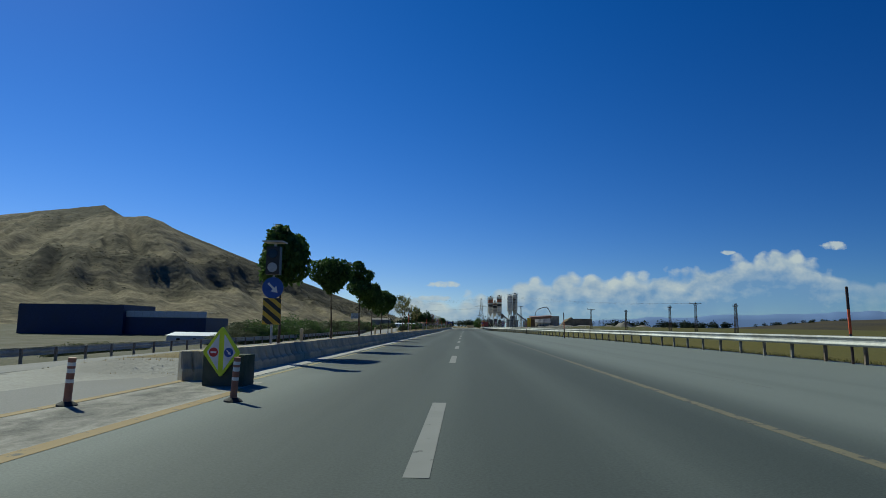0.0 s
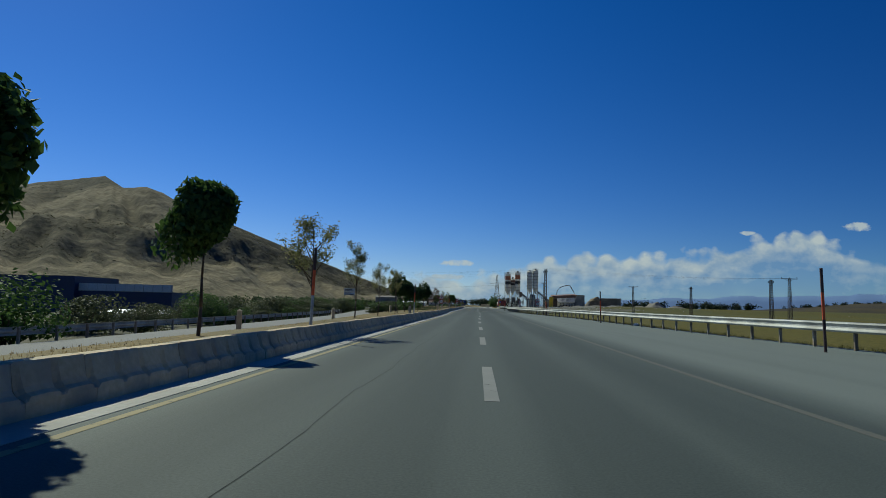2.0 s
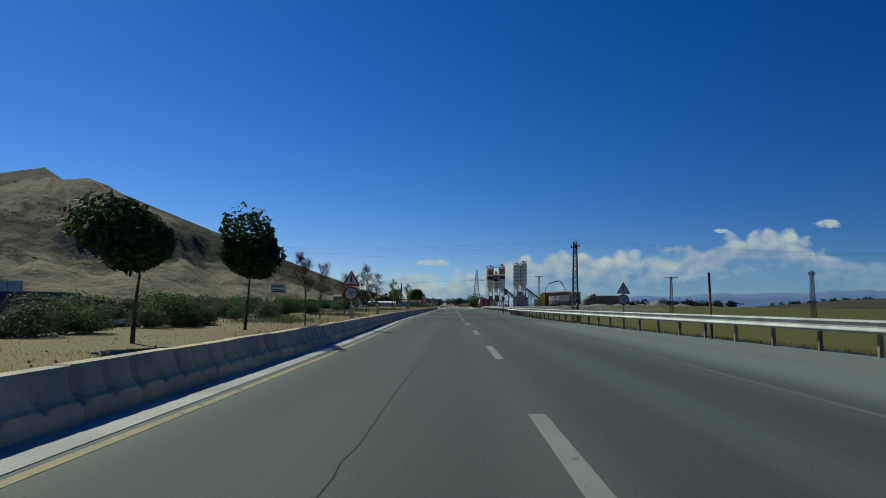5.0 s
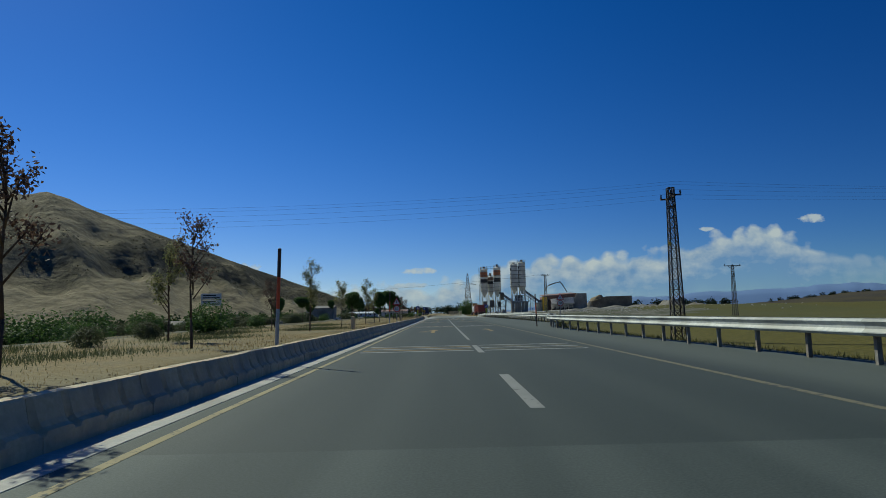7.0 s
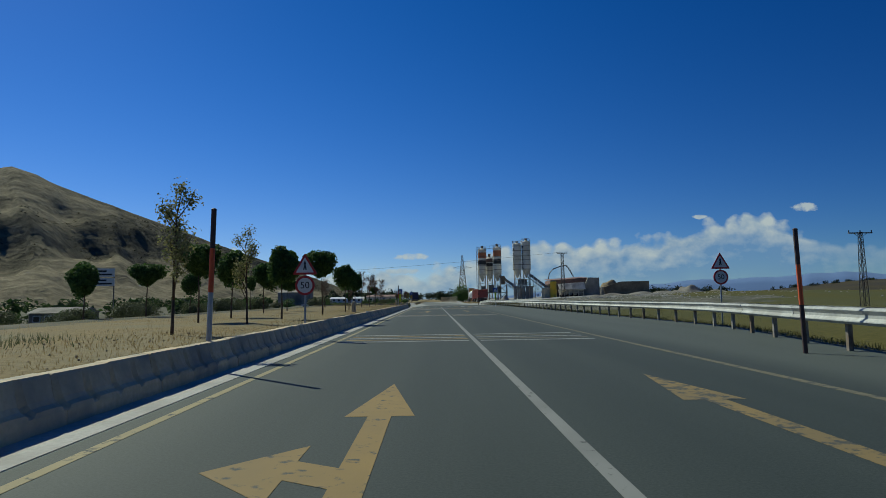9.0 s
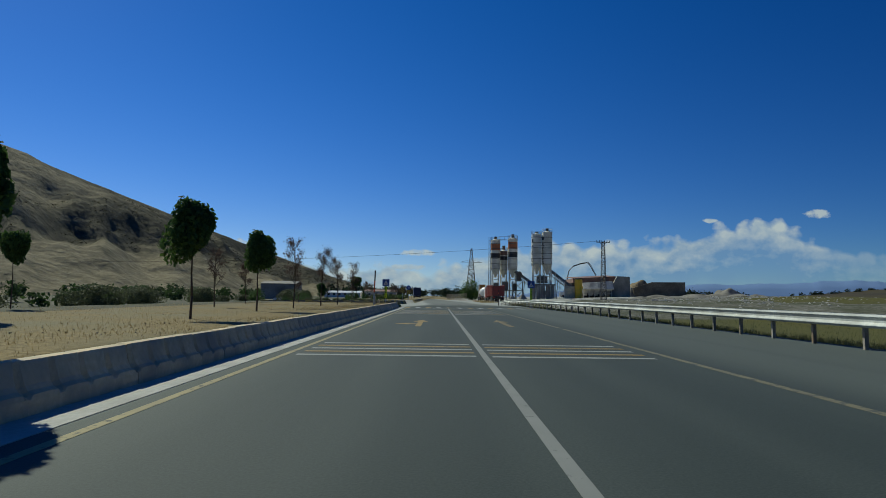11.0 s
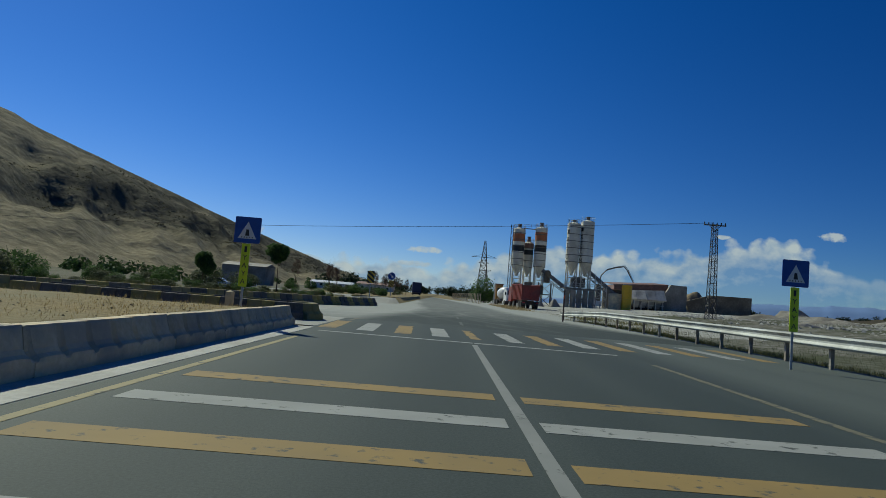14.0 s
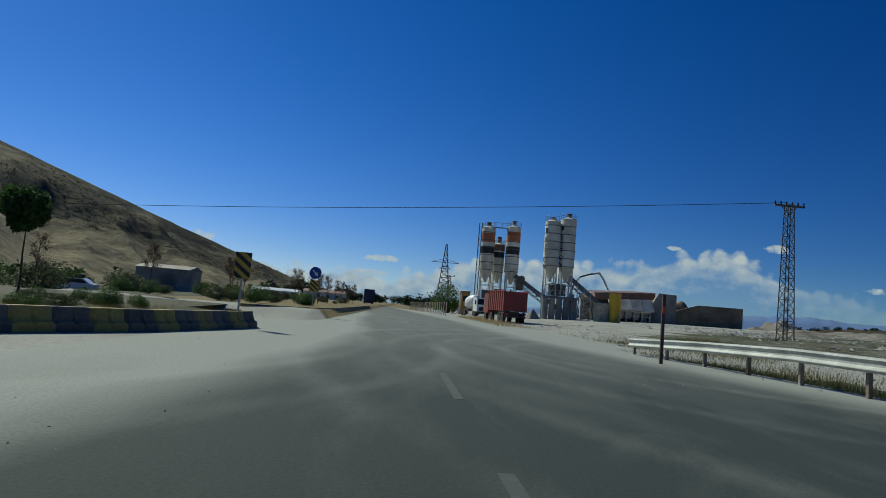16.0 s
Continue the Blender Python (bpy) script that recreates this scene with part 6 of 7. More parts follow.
# ---- concrete plant ----
def silo(x, y, r, z_cone, z_eave, z_cap, bands, legs_to, label, ladder=False, n=32):
    ob = thing("cement_silo", label, "silo", (x, y, 0), group="cement silos")
    cuts = sorted(set([z_cone, z_eave] + [b for a in bands for b in a[:2]]))
    for a, b in zip(cuts[:-1], cuts[1:]):
        m = M_SILO
        for lo, hi, bm in bands:
            if a >= lo - 1e-6 and b <= hi + 1e-6:
                m = bm
        part("shell", Shape().lathe([(r, a), (r, b)], n), m, ob, smooth=False)
    z = z_cone
    while z < z_eave:
        part("ring", Shape().lathe([(r, z - 0.075), (r + 0.05, z - 0.06), (r + 0.05, z + 0.06), (r, z + 0.075)], n), M_LATTICE, ob)
        z += 1.55
    part("cone", Shape().lathe([(0.28, legs_to - 0.3), (0.30, legs_to), (r, z_cone)], n), M_SILO, ob)
    part("roof", Shape().lathe([(r + 0.03, z_eave), (r * 0.55, z_eave + 0.35), (0.5, z_eave + 0.42)], n), M_SILO, ob)
    filt = part("filter", Shape().lathe([(0.42, z_eave + 0.4), (0.42, z_cap - 0.25), (0.5, z_cap - 0.22), (0.5, z_cap)], 16), M_LATTICE, ob)
    rail = Shape()
    for i in range(14):
        a0, a1 = 2 * math.pi * i / 14, 2 * math.pi * (i + 1) / 14
        p, q = (r * math.cos(a0), r * math.sin(a0)), (r * math.cos(a1), r * math.sin(a1))
        rail.tube((*p, z_eave), (*p, z_eave + 1.0), 0.03, n=4).tube((*p, z_eave + 1.0), (*q, z_eave + 1.0), 0.03, n=4).tube((*p, z_eave + 0.5), (*q, z_eave + 0.5), 0.022, n=4)
    part("railing", rail, M_GALV, ob)
    for i in range(4):
        a = math.pi / 4 + i * math.pi / 2
        cx, cy = r * 0.97 * math.cos(a), r * 0.97 * math.sin(a)
        part("leg", Shape().box(cx - 0.10, cx + 0.10, cy - 0.10, cy + 0.10, 0.0, z_cone + 0.4), M_SILO, ob)
    br = Shape()
    for i in range(4):
        a, b = math.pi / 4 + i * math.pi / 2, math.pi / 4 + (i + 1) * math.pi / 2
        c0, c1 = (r * 0.97 * math.cos(a), r * 0.97 * math.sin(a)), (r * 0.97 * math.cos(b), r * 0.97 * math.sin(b))
        for lo, hi in ((0.6, z_cone * 0.34), (z_cone * 0.34, z_cone * 0.67), (z_cone * 0.67, z_cone)):
            br.tube((*c0, lo), (*c1, hi), 0.05, n=4).tube((*c1, lo), (*c0, hi), 0.05, n=4).tube((*c0, hi), (*c1, hi), 0.06, n=4)
    part("bracing", br, M_SILO, ob)
    if ladder:
        s = Shape()
        lx, ly = -r - 0.32, -0.3
        for dx, dy in ((-0.28, -0.28), (0.28, -0.28), (0.28, 0.28), (-0.28, 0.28)):
            s.tube((lx + dx, ly + dy, 0), (lx + dx, ly + dy, z_eave + 1.0), 0.05, n=4)
        for k in range(14):
            z0 = k * z_eave / 14
            z1 = (k + 1) * z_eave / 14
            s.tube((lx - 0.28, ly - 0.28, z0), (lx + 0.28, ly - 0.28, z1), 0.035, n=4).tube((lx - 0.28, ly - 0.28, z1), (lx + 0.28, ly - 0.28, z1), 0.03, n=4)
            s.tube((lx - 0.28, ly + 0.28, z1), (lx - 0.28, ly - 0.28, z1), 0.03, n=4)
        part("ladder_tower", s, M_LATTICE, ob)
    return ob


OB, BB = (15.3, 17.2, M_ORANGE), (12.95, 14.45, M_BLACK)
silo(16.45, 380.6, 1.45, 9.6, 18.3, 19.55, [OB, BB], 7.3, "white cement silo with orange and black bands and ladder tower", True)
silo(21.75, 380.6, 1.45, 9.6, 18.9, 20.3, [(15.9, 17.9, M_ORANGE), (13.2, 14.8, M_BLACK)], 7.3, "white cement silo with an orange band and black band")
silo(19.15, 382.5, 1.25, 9.4, 15.2, 16.9, [(13.9, 15.2, M_ROOFBROWN), (12.4, 13.6, M_BLACK)], 7.4, "lower white cement silo with a dark band between two taller ones")
for x, y, z_e, z_c, txt in ((27.35, 369.7, 19.2, 20.1, 0), (30.4, 369.7, 19.9, 21.1, 0)):
    ob = silo(x, y, 1.47, 10.7, z_e, z_c, [], 8.0, "tall white ribbed cement silo with dark upright lettering")
    a = radians(-152)
    for k, ch in enumerate("BETON"):
        m = pose(1.50 * math.cos(a), 1.50 * math.sin(a), z_e - 3.6 - 1.3 * k, 0, 0, -62)
        words(ch, 1.35, M_BLACK, ob, m)
    part("emblem", Shape().box(-0.35, 0.35, -0.01, 0.01, -0.45, 0.45, pose(1.49 * math.cos(a), 1.49 * math.sin(a), z_e - 1.8, 0, 0, -62)), M_BLACK, ob, "dark plain emblem")
ob = thing("silo_walkway", "steel walkway between the silo tops", "walkway", (0, 0, 0))
part("deck", Shape().box(17.4, 20.8, 380.1, 381.0, 18.55, 18.65), M_LATTICE, ob)
part("railing", Shape().box(17.4, 20.8, 380.08, 380.13, 19.55, 19.6).box(17.4, 17.46, 380.08, 380.13, 18.6, 19.6).box(19.1, 19.16, 380.08, 380.13, 18.6, 19.6).box(20.74, 20.8, 380.08, 380.13, 18.6, 19.6), M_LATTICE, ob)


def conveyor(p, q, label):
    ob = thing("conveyor", label, "conveyor")
    p, q = Vector(p), Vector(q)
    d = (q - p).normalized()
    side = d.cross(Vector((0, 0, 1))).normalized() * 0.55
    up = side.cross(d).normalized()
    belt = Shape()
    vs = [p + side, p - side, q - side, q + side]
    belt.add(vs + [v + up * 0.25 for v in vs], [(0, 1, 2, 3), (7, 6, 5, 4), (0, 4, 5, 1), (1, 5, 6, 2), (2, 6, 7, 3), (3, 7, 4, 0)])
    part("belt", belt, M_CONVEYOR, ob)
    tr = Shape()
    n = 9
    for sgn in (-1, 1):
        o = side * sgn
        tr.tube(p + o, q + o, 0.07, n=4).tube(p + o - up * 0.8, q + o - up * 0.8, 0.07, n=4)
        for k in range(n):
            a, b = p.lerp(q, k / n) + o, p.lerp(q, (k + 1) / n) + o
            tr.tube(a, b - up * 0.8, 0.045, n=4).tube(a, a - up * 0.8, 0.04, n=4)
    part("truss", tr, M_CONVEYOR, ob)
    part("cover", Shape().add([*(v + up * 0.25 for v in (p + side, q + side)), *(v + up * 0.7 for v in (p, q)), *(v + up * 0.25 for v in (p - side, q - side))], [(0, 1, 3, 2), (2, 3, 5, 4)]), M_CONVEYOR, ob)
    for t in (0.35, 0.7):
        b = p.lerp(q, t)
        part("leg", Shape().tube((b.x - 0.5, b.y, 0), (b.x, b.y, b.z - 0.6), 0.09, n=4), M_CONVEYOR, ob)


conveyor((31.0, 372.5, 1.8), (22.5, 379.8, 8.6), "steep truss conveyor rising to the silos")
conveyor((39.5, 371, 2.6), (31.4, 371.3, 8.8), "truss conveyor rising from the hoppers")
mixer = thing("mixing_tower", "dark steel mixing tower under the silos", "mixing tower", (0, 0, 0))
part("housing", Shape().box(22.9, 24.1, 378.0, 380.4, 5.9, 8.2), M_LATTICE, mixer)
part("lower_deck", Shape().box(15.2, 24.8, 378.5, 383, 3.0, 3.2), M_LATTICE, mixer)
part("drive", Shape().lathe([(0.1, -0.3), (0.75, -0.3), (0.75, 0.3), (0.1, 0.3)], 20), M_LATTICE, mixer, m=pose(23.4, 377.6, 8.1, 90, 0, 0))
for x in (15.4, 18.5, 21.6, 24.6):
    part("column", Shape().box(x - 0.15, x + 0.15, 378.6, 378.9, 0, 5.9 if x > 20 else 3.1), M_LATTICE, mixer)
fr = Shape()
for z0, z1 in ((0.4, 3.0), (3.2, 5.8)):
    fr.tube((21.6, 378.7, z0), (24.6, 378.7, z1), 0.07, n=4).tube((24.6, 378.7, z0), (21.6, 378.7, z1), 0.07, n=4)
part("bracing", fr, M_LATTICE, mixer)
for x, w, h in ((16.6, 1.5, 2.2), (19.4, 1.8, 2.6), (22.3, 1.2, 2.0)):
    part("machine_box", Shape().box(x - w / 2, x + w / 2, 379.4, 381.2, 3.2, 3.2 + h), M_LATTICE, mixer)
ob = thing("mixing_tower", "steel mixing deck with stairs under the ribbed silos", "mixing tower", (0, 0, 0))
part("housing", Shape().box(27.6, 30.4, 369.0, 371.4, 5.2, 7.4), M_LATTICE, ob)
part("deck", Shape().box(25.4, 32.3, 367.4, 372, 4.7, 4.95), M_LATTICE, ob)
rl = Shape()
for k in range(9):
    x = 25.5 + 0.84 * k
    rl.tube((x, 367.5, 4.95), (x, 367.5, 6.0), 0.04, n=4)
rl.tube((25.5, 367.5, 6.0), (32.2, 367.5, 6.0), 0.045, n=4).tube((25.5, 367.5, 5.5), (32.2, 367.5, 5.5), 0.035, n=4)
part("railing", rl, M_SILO, ob)
fr = Shape()
for x in (32.6, 33.9, 35.2):
    fr.tube((x, 368.6, 0.6), (x, 368.6, 8.6 - (x - 32.6) * 1.1), 0.08, n=4)
for z in (1.0, 3.0, 5.0):
    fr.tube((32.6, 368.6, z), (35.2, 368.6, z + 1.9), 0.06, n=4).tube((35.2, 368.6, z), (32.6, 368.6, z + 1.9), 0.06, n=4).tube((32.6, 368.6, z), (35.2, 368.6, z), 0.06, n=4)
part("stair_frame", fr, M_SILO, ob)
for k in range(5):
    part("concrete_column", Shape().lathe([(0.58, 0.2), (0.58, 4.35), (0.50, 4.5), (0.1, 4.55)], 18), M_GREYWALL, ob, m=pose(26.1 + 1.34 * k, 366.8, 0))
part("beam", Shape().box(25.4, 32.3, 366.5, 367.2, 4.5, 4.85), M_GREYWALL, ob)

# round concrete bins and tanks in front of the hall
for x, y, r, h, m, lbl in ((35.9, 363.6, 1.5, 4.3, M_CONCRETE, "round grey concrete tank beside the hall"), (37.9, 362.6, 1.05, 6.25, M_TANKYELLOW, "upright yellow steel tank with a hoop")):
    ob = thing("storage_tank", lbl, "tank", (x, y, 0))
    part("shell", Shape().lathe([(r, 0.3), (r, h - 0.1), (r - 0.12, h), (0.2, h + 0.06)], 28), m, ob)
    part("hoop", Shape().lathe([(r + 0.001, h * 0.5), (r + 0.03, h * 0.5 + 0.03), (r + 0.03, h * 0.5 + 0.13), (r + 0.001, h * 0.5 + 0.16)], 28), m, ob)

hall = thing("hopper_hall", "long aggregate hopper building with brown roof and buff panel front", "building", (0, 0, 0))
part("roof", Shape().prism([(41.2, 5.9), (54.6, 6.6), (54.6, 7.95), (41.2, 7.1)], 385.0, 396.0).add([(41.0, 384.8, 7.1), (54.7, 384.8, 7.95), (54.7, 396, 8.6), (41.0, 396, 7.8), (41.0, 384.8, 7.2), (54.7, 384.8, 8.05), (54.7, 396, 8.7), (41.0, 396, 7.9)],
     [(3, 2, 1, 0), (4, 5, 6, 7), (0, 1, 5, 4), (1, 2, 6, 5), (2, 3, 7, 6), (3, 0, 4, 7)]), M_ROOFBROWN, hall)
part("back_wall", Shape().box(41.2, 58.2, 395.4, 396.0, 0.8, 7.0), M_GREYWALL, hall)
part("end_wall", Shape().prism([(52.3, 0.9), (58.4, 0.9), (58.3, 7.9), (54.4, 8.0), (52.2, 4.1)], 382.6, 383.4), M_GREYWALL, hall, "grey rendered end wall with a slanting edge")
part("return_wall", Shape().box(57.7, 58.4, 383.4, 396, 0.9, 7.85), M_GREYWALL, hall)
for k in range(4):
    x0, x1 = 43.6 + 2.35 * k, 43.6 + 2.35 * k + 2.31
    zt = lambda x: 5.85 + (x - 43.6) * 0.068
    part("front_panel", Shape().add([(x0, 383.2, zt(x0)), (x1, 383.2, zt(x1)), (x1, 380.9, 3.95), (x0, 380.9, 3.85), (x0, 383.4, zt(x0) - 0.15), (x1, 383.4, zt(x1) - 0.15), (x1, 381.1, 3.8), (x0, 381.1, 3.7)],
                                    [(3, 2, 1, 0), (4, 5, 6, 7), (0, 1, 5, 4), (2, 3, 7, 6), (1, 2, 6, 5), (3, 0, 4, 7)]), M_BUFF, hall)
for k in range(6):
    part("pillar", Shape().box(43.6 + 1.72 * k, 43.84 + 1.72 * k, 381.6, 381.9, 0.9, 3.75), M_BUFF, hall)
part("beam", Shape().box(43.4, 52.5, 381.55, 381.85, 3.5, 3.8).box(43.4, 52.5, 381.5, 381.6, 2.55, 2.7), M_BUFF, hall)
for k in range(5):
    x = 43.9 + 1.72 * k
    part("hopper", Shape().add([(x, 382.2, 3.5), (x + 1.4, 382.2, 3.5), (x + 1.05, 382.6, 1.9), (x + 0.35, 382.6, 1.9), (x, 385, 3.5), (x + 1.4, 385, 3.5), (x + 1.05, 384.6, 1.9), (x + 0.35, 384.6, 1.9)],
                              [(0, 3, 2, 1), (4, 5, 6, 7), (1, 2, 6, 5), (0, 4, 7, 3), (2, 3, 7, 6), (0, 1, 5, 4)]), M_BUFF, hall)
part("inner_wall", Shape().box(41.2, 52.4, 387.0, 387.4, 0.8, 5.8), M_DARKSTEEL, hall)


def heap(name, x, y, rx, ry, h, z, material, label, seed):
    s = Shape()
    n, k = 40, 14
    vs = []
    for i in range(k + 1):
        t = i / k
        for j in range(n):
            a = 2 * math.pi * j / n
            q = 1 + 0.28 * noise.noise((math.cos(a) * 1.5 + seed, math.sin(a) * 1.5, t * 2))
            hh = h * (0.7 * (0.5 + 0.5 * math.cos(math.pi * t)) + 0.3 * (1 - t * t)) * (1 + 0.25 * noise.noise((x + rx * t * math.cos(a) * 0.35, ry * t * math.sin(a) * 0.35, seed)))
            vs.append((x + rx * t * q * math.cos(a), y + ry * t * q * math.sin(a), z + hh - 0.3 * t))
    s.add(vs, [(i * n + j, (i + 1) * n + j, (i + 1) * n + (j + 1) % n, i * n + (j + 1) % n) for i in range(k) for j in range(n)])
    return tagged(part(name, s, material, smooth=True), label, "heap", "gravel heaps")


bin_wall = thing("aggregate_bay", "grey concrete bay wall holding back a sand heap", "wall", (0, 0, 0))
part("front_wall", Shape().prism([(64.5, 1.2), (81.0, 1.2), (81.0, 6.8), (70.0, 6.7), (63.5, 4.6)], 396.5, 397.1), M_BAYWALL, bin_wall)
part("side_wall", Shape().box(80.4, 81.0, 397.1, 410, 1.2, 6.8), M_BAYWALL, bin_wall)
heap("sand_heap", 68, 404, 9, 7, 6.5, 0.8, M_BROWNSAND, "brown sand heap behind the bay wall", 2)
heap("sand_heap", 75, 405, 8, 7, 6.1, 0.8, M_BROWNSAND, "brown sand heap behind the bay wall", 12)
heap("sand_heap", 63.5, 399, 4, 4, 3.4, 1.2, M_SAND, "pale sand heap spilling beside the bay wall", 8)
for k, (x, y, rx, h) in enumerate(((108, 425, 9.0, 3.6), (96, 415, 6.5, 1.3), (122, 430, 8, 1.8), (72.5, 364, 4.5, 0.8), (55, 326, 4.5, 0.7), (63, 334, 5.0, 0.8), (47, 305, 4.2, 0.6), (41, 300, 3.4, 0.5), (58, 312, 4.6, 0.7), (34, 290, 3.0, 0.4), (52, 318, 5.5, 0.8), (68, 345, 6, 0.9), (38, 310, 4, 0.6), (45, 320, 5, 0.8))):
    heap("spoil_mound", x, y, rx, rx * 0.8, h, ground_z(x, y), M_SAND, "low pale heap of gravel on rough ground", 3 + k)
heap("spoil_mound", -37.5, 268, 4.6, 4.0, 2.2, -1.8, M_SAND, "pale gravel heap beyond the opposite road", 31)
heap("spoil_mound", 21.4, 355, 1.5, 1.3, 1.5, 0.5, M_GREYWALL, "grey heap of spilled concrete beside the silos", 21)
heap("spoil_mound", 18.9, 357, 1.1, 1.1, 1.1, 0.4, M_GREYWALL, "grey heap of spilled concrete beside the silos", 22)
# boom of a concrete pump over the hall
pump = thing("concrete_pump", "concrete pump truck with its folded boom raised over the hall", "pump truck", (0, 0, 0))
pts = [(49.2, 433, 8.2), (49.9, 433, 11.6), (51.5, 433, 13.35), (54.5, 433, 14.4), (57.2, 433, 14.95), (58.4, 433, 13.6), (60.5, 433, 9.8)]
for a, b in zip(pts[:-1], pts[1:]):
    part("boom_section", Shape().tube(a, b, 0.20, 0.15, 4), M_LATTICE, pump)
    d = Vector((0.22, 0, 0.32))
    part("pipe", Shape().tube(Vector(a) + d, Vector(b) + d, 0.07, n=6), M_DARKSTEEL, pump)
part("chassis", Shape().box(46.4, 54.0, 431.8, 434.2, 1.6, 3.2), M_SIGNWHITE, pump)
part("turret", Shape().box(48.4, 50.0, 432.2, 433.8, 3.2, 8.2), M_LATTICE, pump)
for x in (47.4, 51.6, 53.0):
    part("wheel", Shape().tube((x, 431.7, 1.7), (x, 434.3, 1.7), 0.5, 0.5, 16), M_TYRE, pump)

# orange kiosk tower and fence by the entrance
ob = thing("guard_tower", "small orange panelled cabin tower by the plant entrance", "cabin", (12.3, 377.4, 0.1))
part("cabin", Shape().box(-0.8, 0.8, -0.9, 0.9, 0, 4.4), M_ORANGECABIN, ob)
part("roof", Shape().box(-0.95, 0.95, -1.05, 1.05, 4.4, 4.6), M_ROOFBROWN, ob)
part("post", Shape().box(-1.25, -0.95, -1.1, -0.8, 0, 4.5), M_SILO, ob)
part("window", Shape().box(-0.5, 0.5, -0.94, -0.9, 2.6, 3.6), M_GLASSDARK, ob)
fence = thing("mesh_fence", "pale post-and-mesh fence along the plant frontage", "fence", (0, 0, 0))
for k in range(30):
    y = 338 + 3 * k
    part("post", Shape().box(-0.06, 0.06, -0.06, 0.06, 0, 1.8), M_CONCRETE, fence, m=pose(7.2 + 0.6 * bend_x(y), y, 0))
for z in (0.4, 0.9, 1.4, 1.75):
    part("wire", Shape().tube((7.2 + 0.6 * bend_x(338), 338, z), (7.2 + 0.6 * bend_x(425), 425, z), 0.012, n=4), M_POST, fence)

# ---- vehicles ----
def wheel(parent, x, y, z, r, w=0.28):
    t = part("tyre", Shape().lathe([(r * 0.62, -w / 2), (r * 0.95, -w / 2), (r, -w * 0.3), (r, w * 0.3), (r * 0.95, w / 2), (r * 0.62, w / 2)], 22), M_TYRE, parent, m=pose(x, y, z, 0, 90, 0))
    part("rim", Shape().lathe([(0.08, -w * 0.4), (r * 0.6, -w * 0.36), (r * 0.63, w * 0.36), (0.08, w * 0.4)], 18), M_SIGNBACK, t)


truck = thing("tipper_truck", "red high-sided tipper trailer truck seen from behind", "truck", (10.95, 321.4, 0.03), 6)
body = part("tipper_body", Shape().box(-1.25, 1.25, -4.2, 2.6, 1.25, 1.4).box(-1.25, -1.18, -4.2, 2.6, 1.4, 3.35).box(1.18, 1.25, -4.2, 2.6, 1.4, 3.35).box(-1.18, 1.18, 2.5, 2.6, 1.4, 3.35).box(-1.18, 1.18, -4.2, -4.12, 1.4, 3.2), M_RED, truck)
for k in range(9):
    part("side_rib", Shape().box(-1.32, -1.25, -4.1 + 0.81 * k, -3.98 + 0.81 * k, 1.3, 3.4), M_RED, body)
part("top_rail", Shape().box(-1.33, -1.2, -4.2, 2.6, 3.35, 3.47).box(1.2, 1.33, -4.2, 2.6, 3.35, 3.47), M_RED, body)
part("chassis", Shape().box(-0.5, 0.5, -4.0, 5.0, 0.75, 1.2), M_DARKSTEEL, truck)
part("rear_bumper", Shape().box(-1.15, 1.15, -4.25, -4.1, 0.6, 0.8), M_DARKSTEEL, truck)
for sx in (-1, 1):
    part("tail_lamp", Shape().box(sx * 0.95 - 0.18, sx * 0.95 + 0.18, -4.28, -4.25, 0.85, 0.98), M_SIGNRED, truck)
part("cab", Shape().prism([(2.9, 0.9), (5.0, 0.9), (5.0, 2.2), (4.7, 3.1), (2.9, 3.15)], -1.2, 1.2, Matrix.Rotation(radians(90), 4, "Z")), M_RED, truck)
part("tail_board", Shape().box(-1.1, 1.1, -4.26, -4.2, 1.5, 3.1).box(-0.12, 0.12, -4.32, -4.26, 1.4, 3.2).box(-1.2, 1.2, -4.34, -4.2, 3.1, 3.3), M_RED, body)
part("mudguard", Shape().box(-1.2, 1.2, -4.15, -2.3, 0.98, 1.12), M_DARKSTEEL, truck)
for y in (-3.3, -2.1, 1.4, 4.0):
    for sx in (-1, 1):
        wheel(truck, sx * 1.02, y, 0.52, 0.52, 0.34)

mix = thing("mixer_truck", "white concrete mixer truck parked nose to the road behind the tipper", "truck", (11.6, 352.8, 0.08), 191.5)
part("chassis", Shape().box(-0.5, 0.5, -4.6, 3.6, 0.75, 1.15), M_DARKSTEEL, mix)
part("drum", Shape().lathe([(0.45, -2.6), (0.95, -1.7), (1.18, -0.3), (1.18, 0.6), (0.7, 1.9), (0.4, 2.1)], 24), M_SIGNWHITE, mix, smooth=True, m=pose(0, -1.9, 2.25, 102, 0, 0))
cab = part("cab", Shape().prism([(1.9, 0.8), (3.8, 0.8), (3.85, 1.9), (3.6, 2.95), (1.9, 3.0)], -1.15, 1.15, Matrix.Rotation(radians(90), 4, "Z")), M_SIGNWHITE, mix)
part("windscreen", Shape().add([(-1.0, 3.87, 1.95), (1.0, 3.87, 1.95), (0.95, 3.66, 2.8), (-0.95, 3.66, 2.8), (-1.0, 3.80, 1.95), (1.0, 3.80, 1.95), (0.95, 3.58, 2.8), (-0.95, 3.58, 2.8)],
                               [(1, 0, 3, 2), (4, 5, 6, 7), (0, 1, 5, 4), (2, 3, 7, 6), (1, 2, 6, 5), (3, 0, 4, 7)]), M_GLASSDARK, cab)
part("grille", Shape().box(-0.75, 0.75, 3.84, 3.88, 0.95, 1.55), M_BLACK, cab)
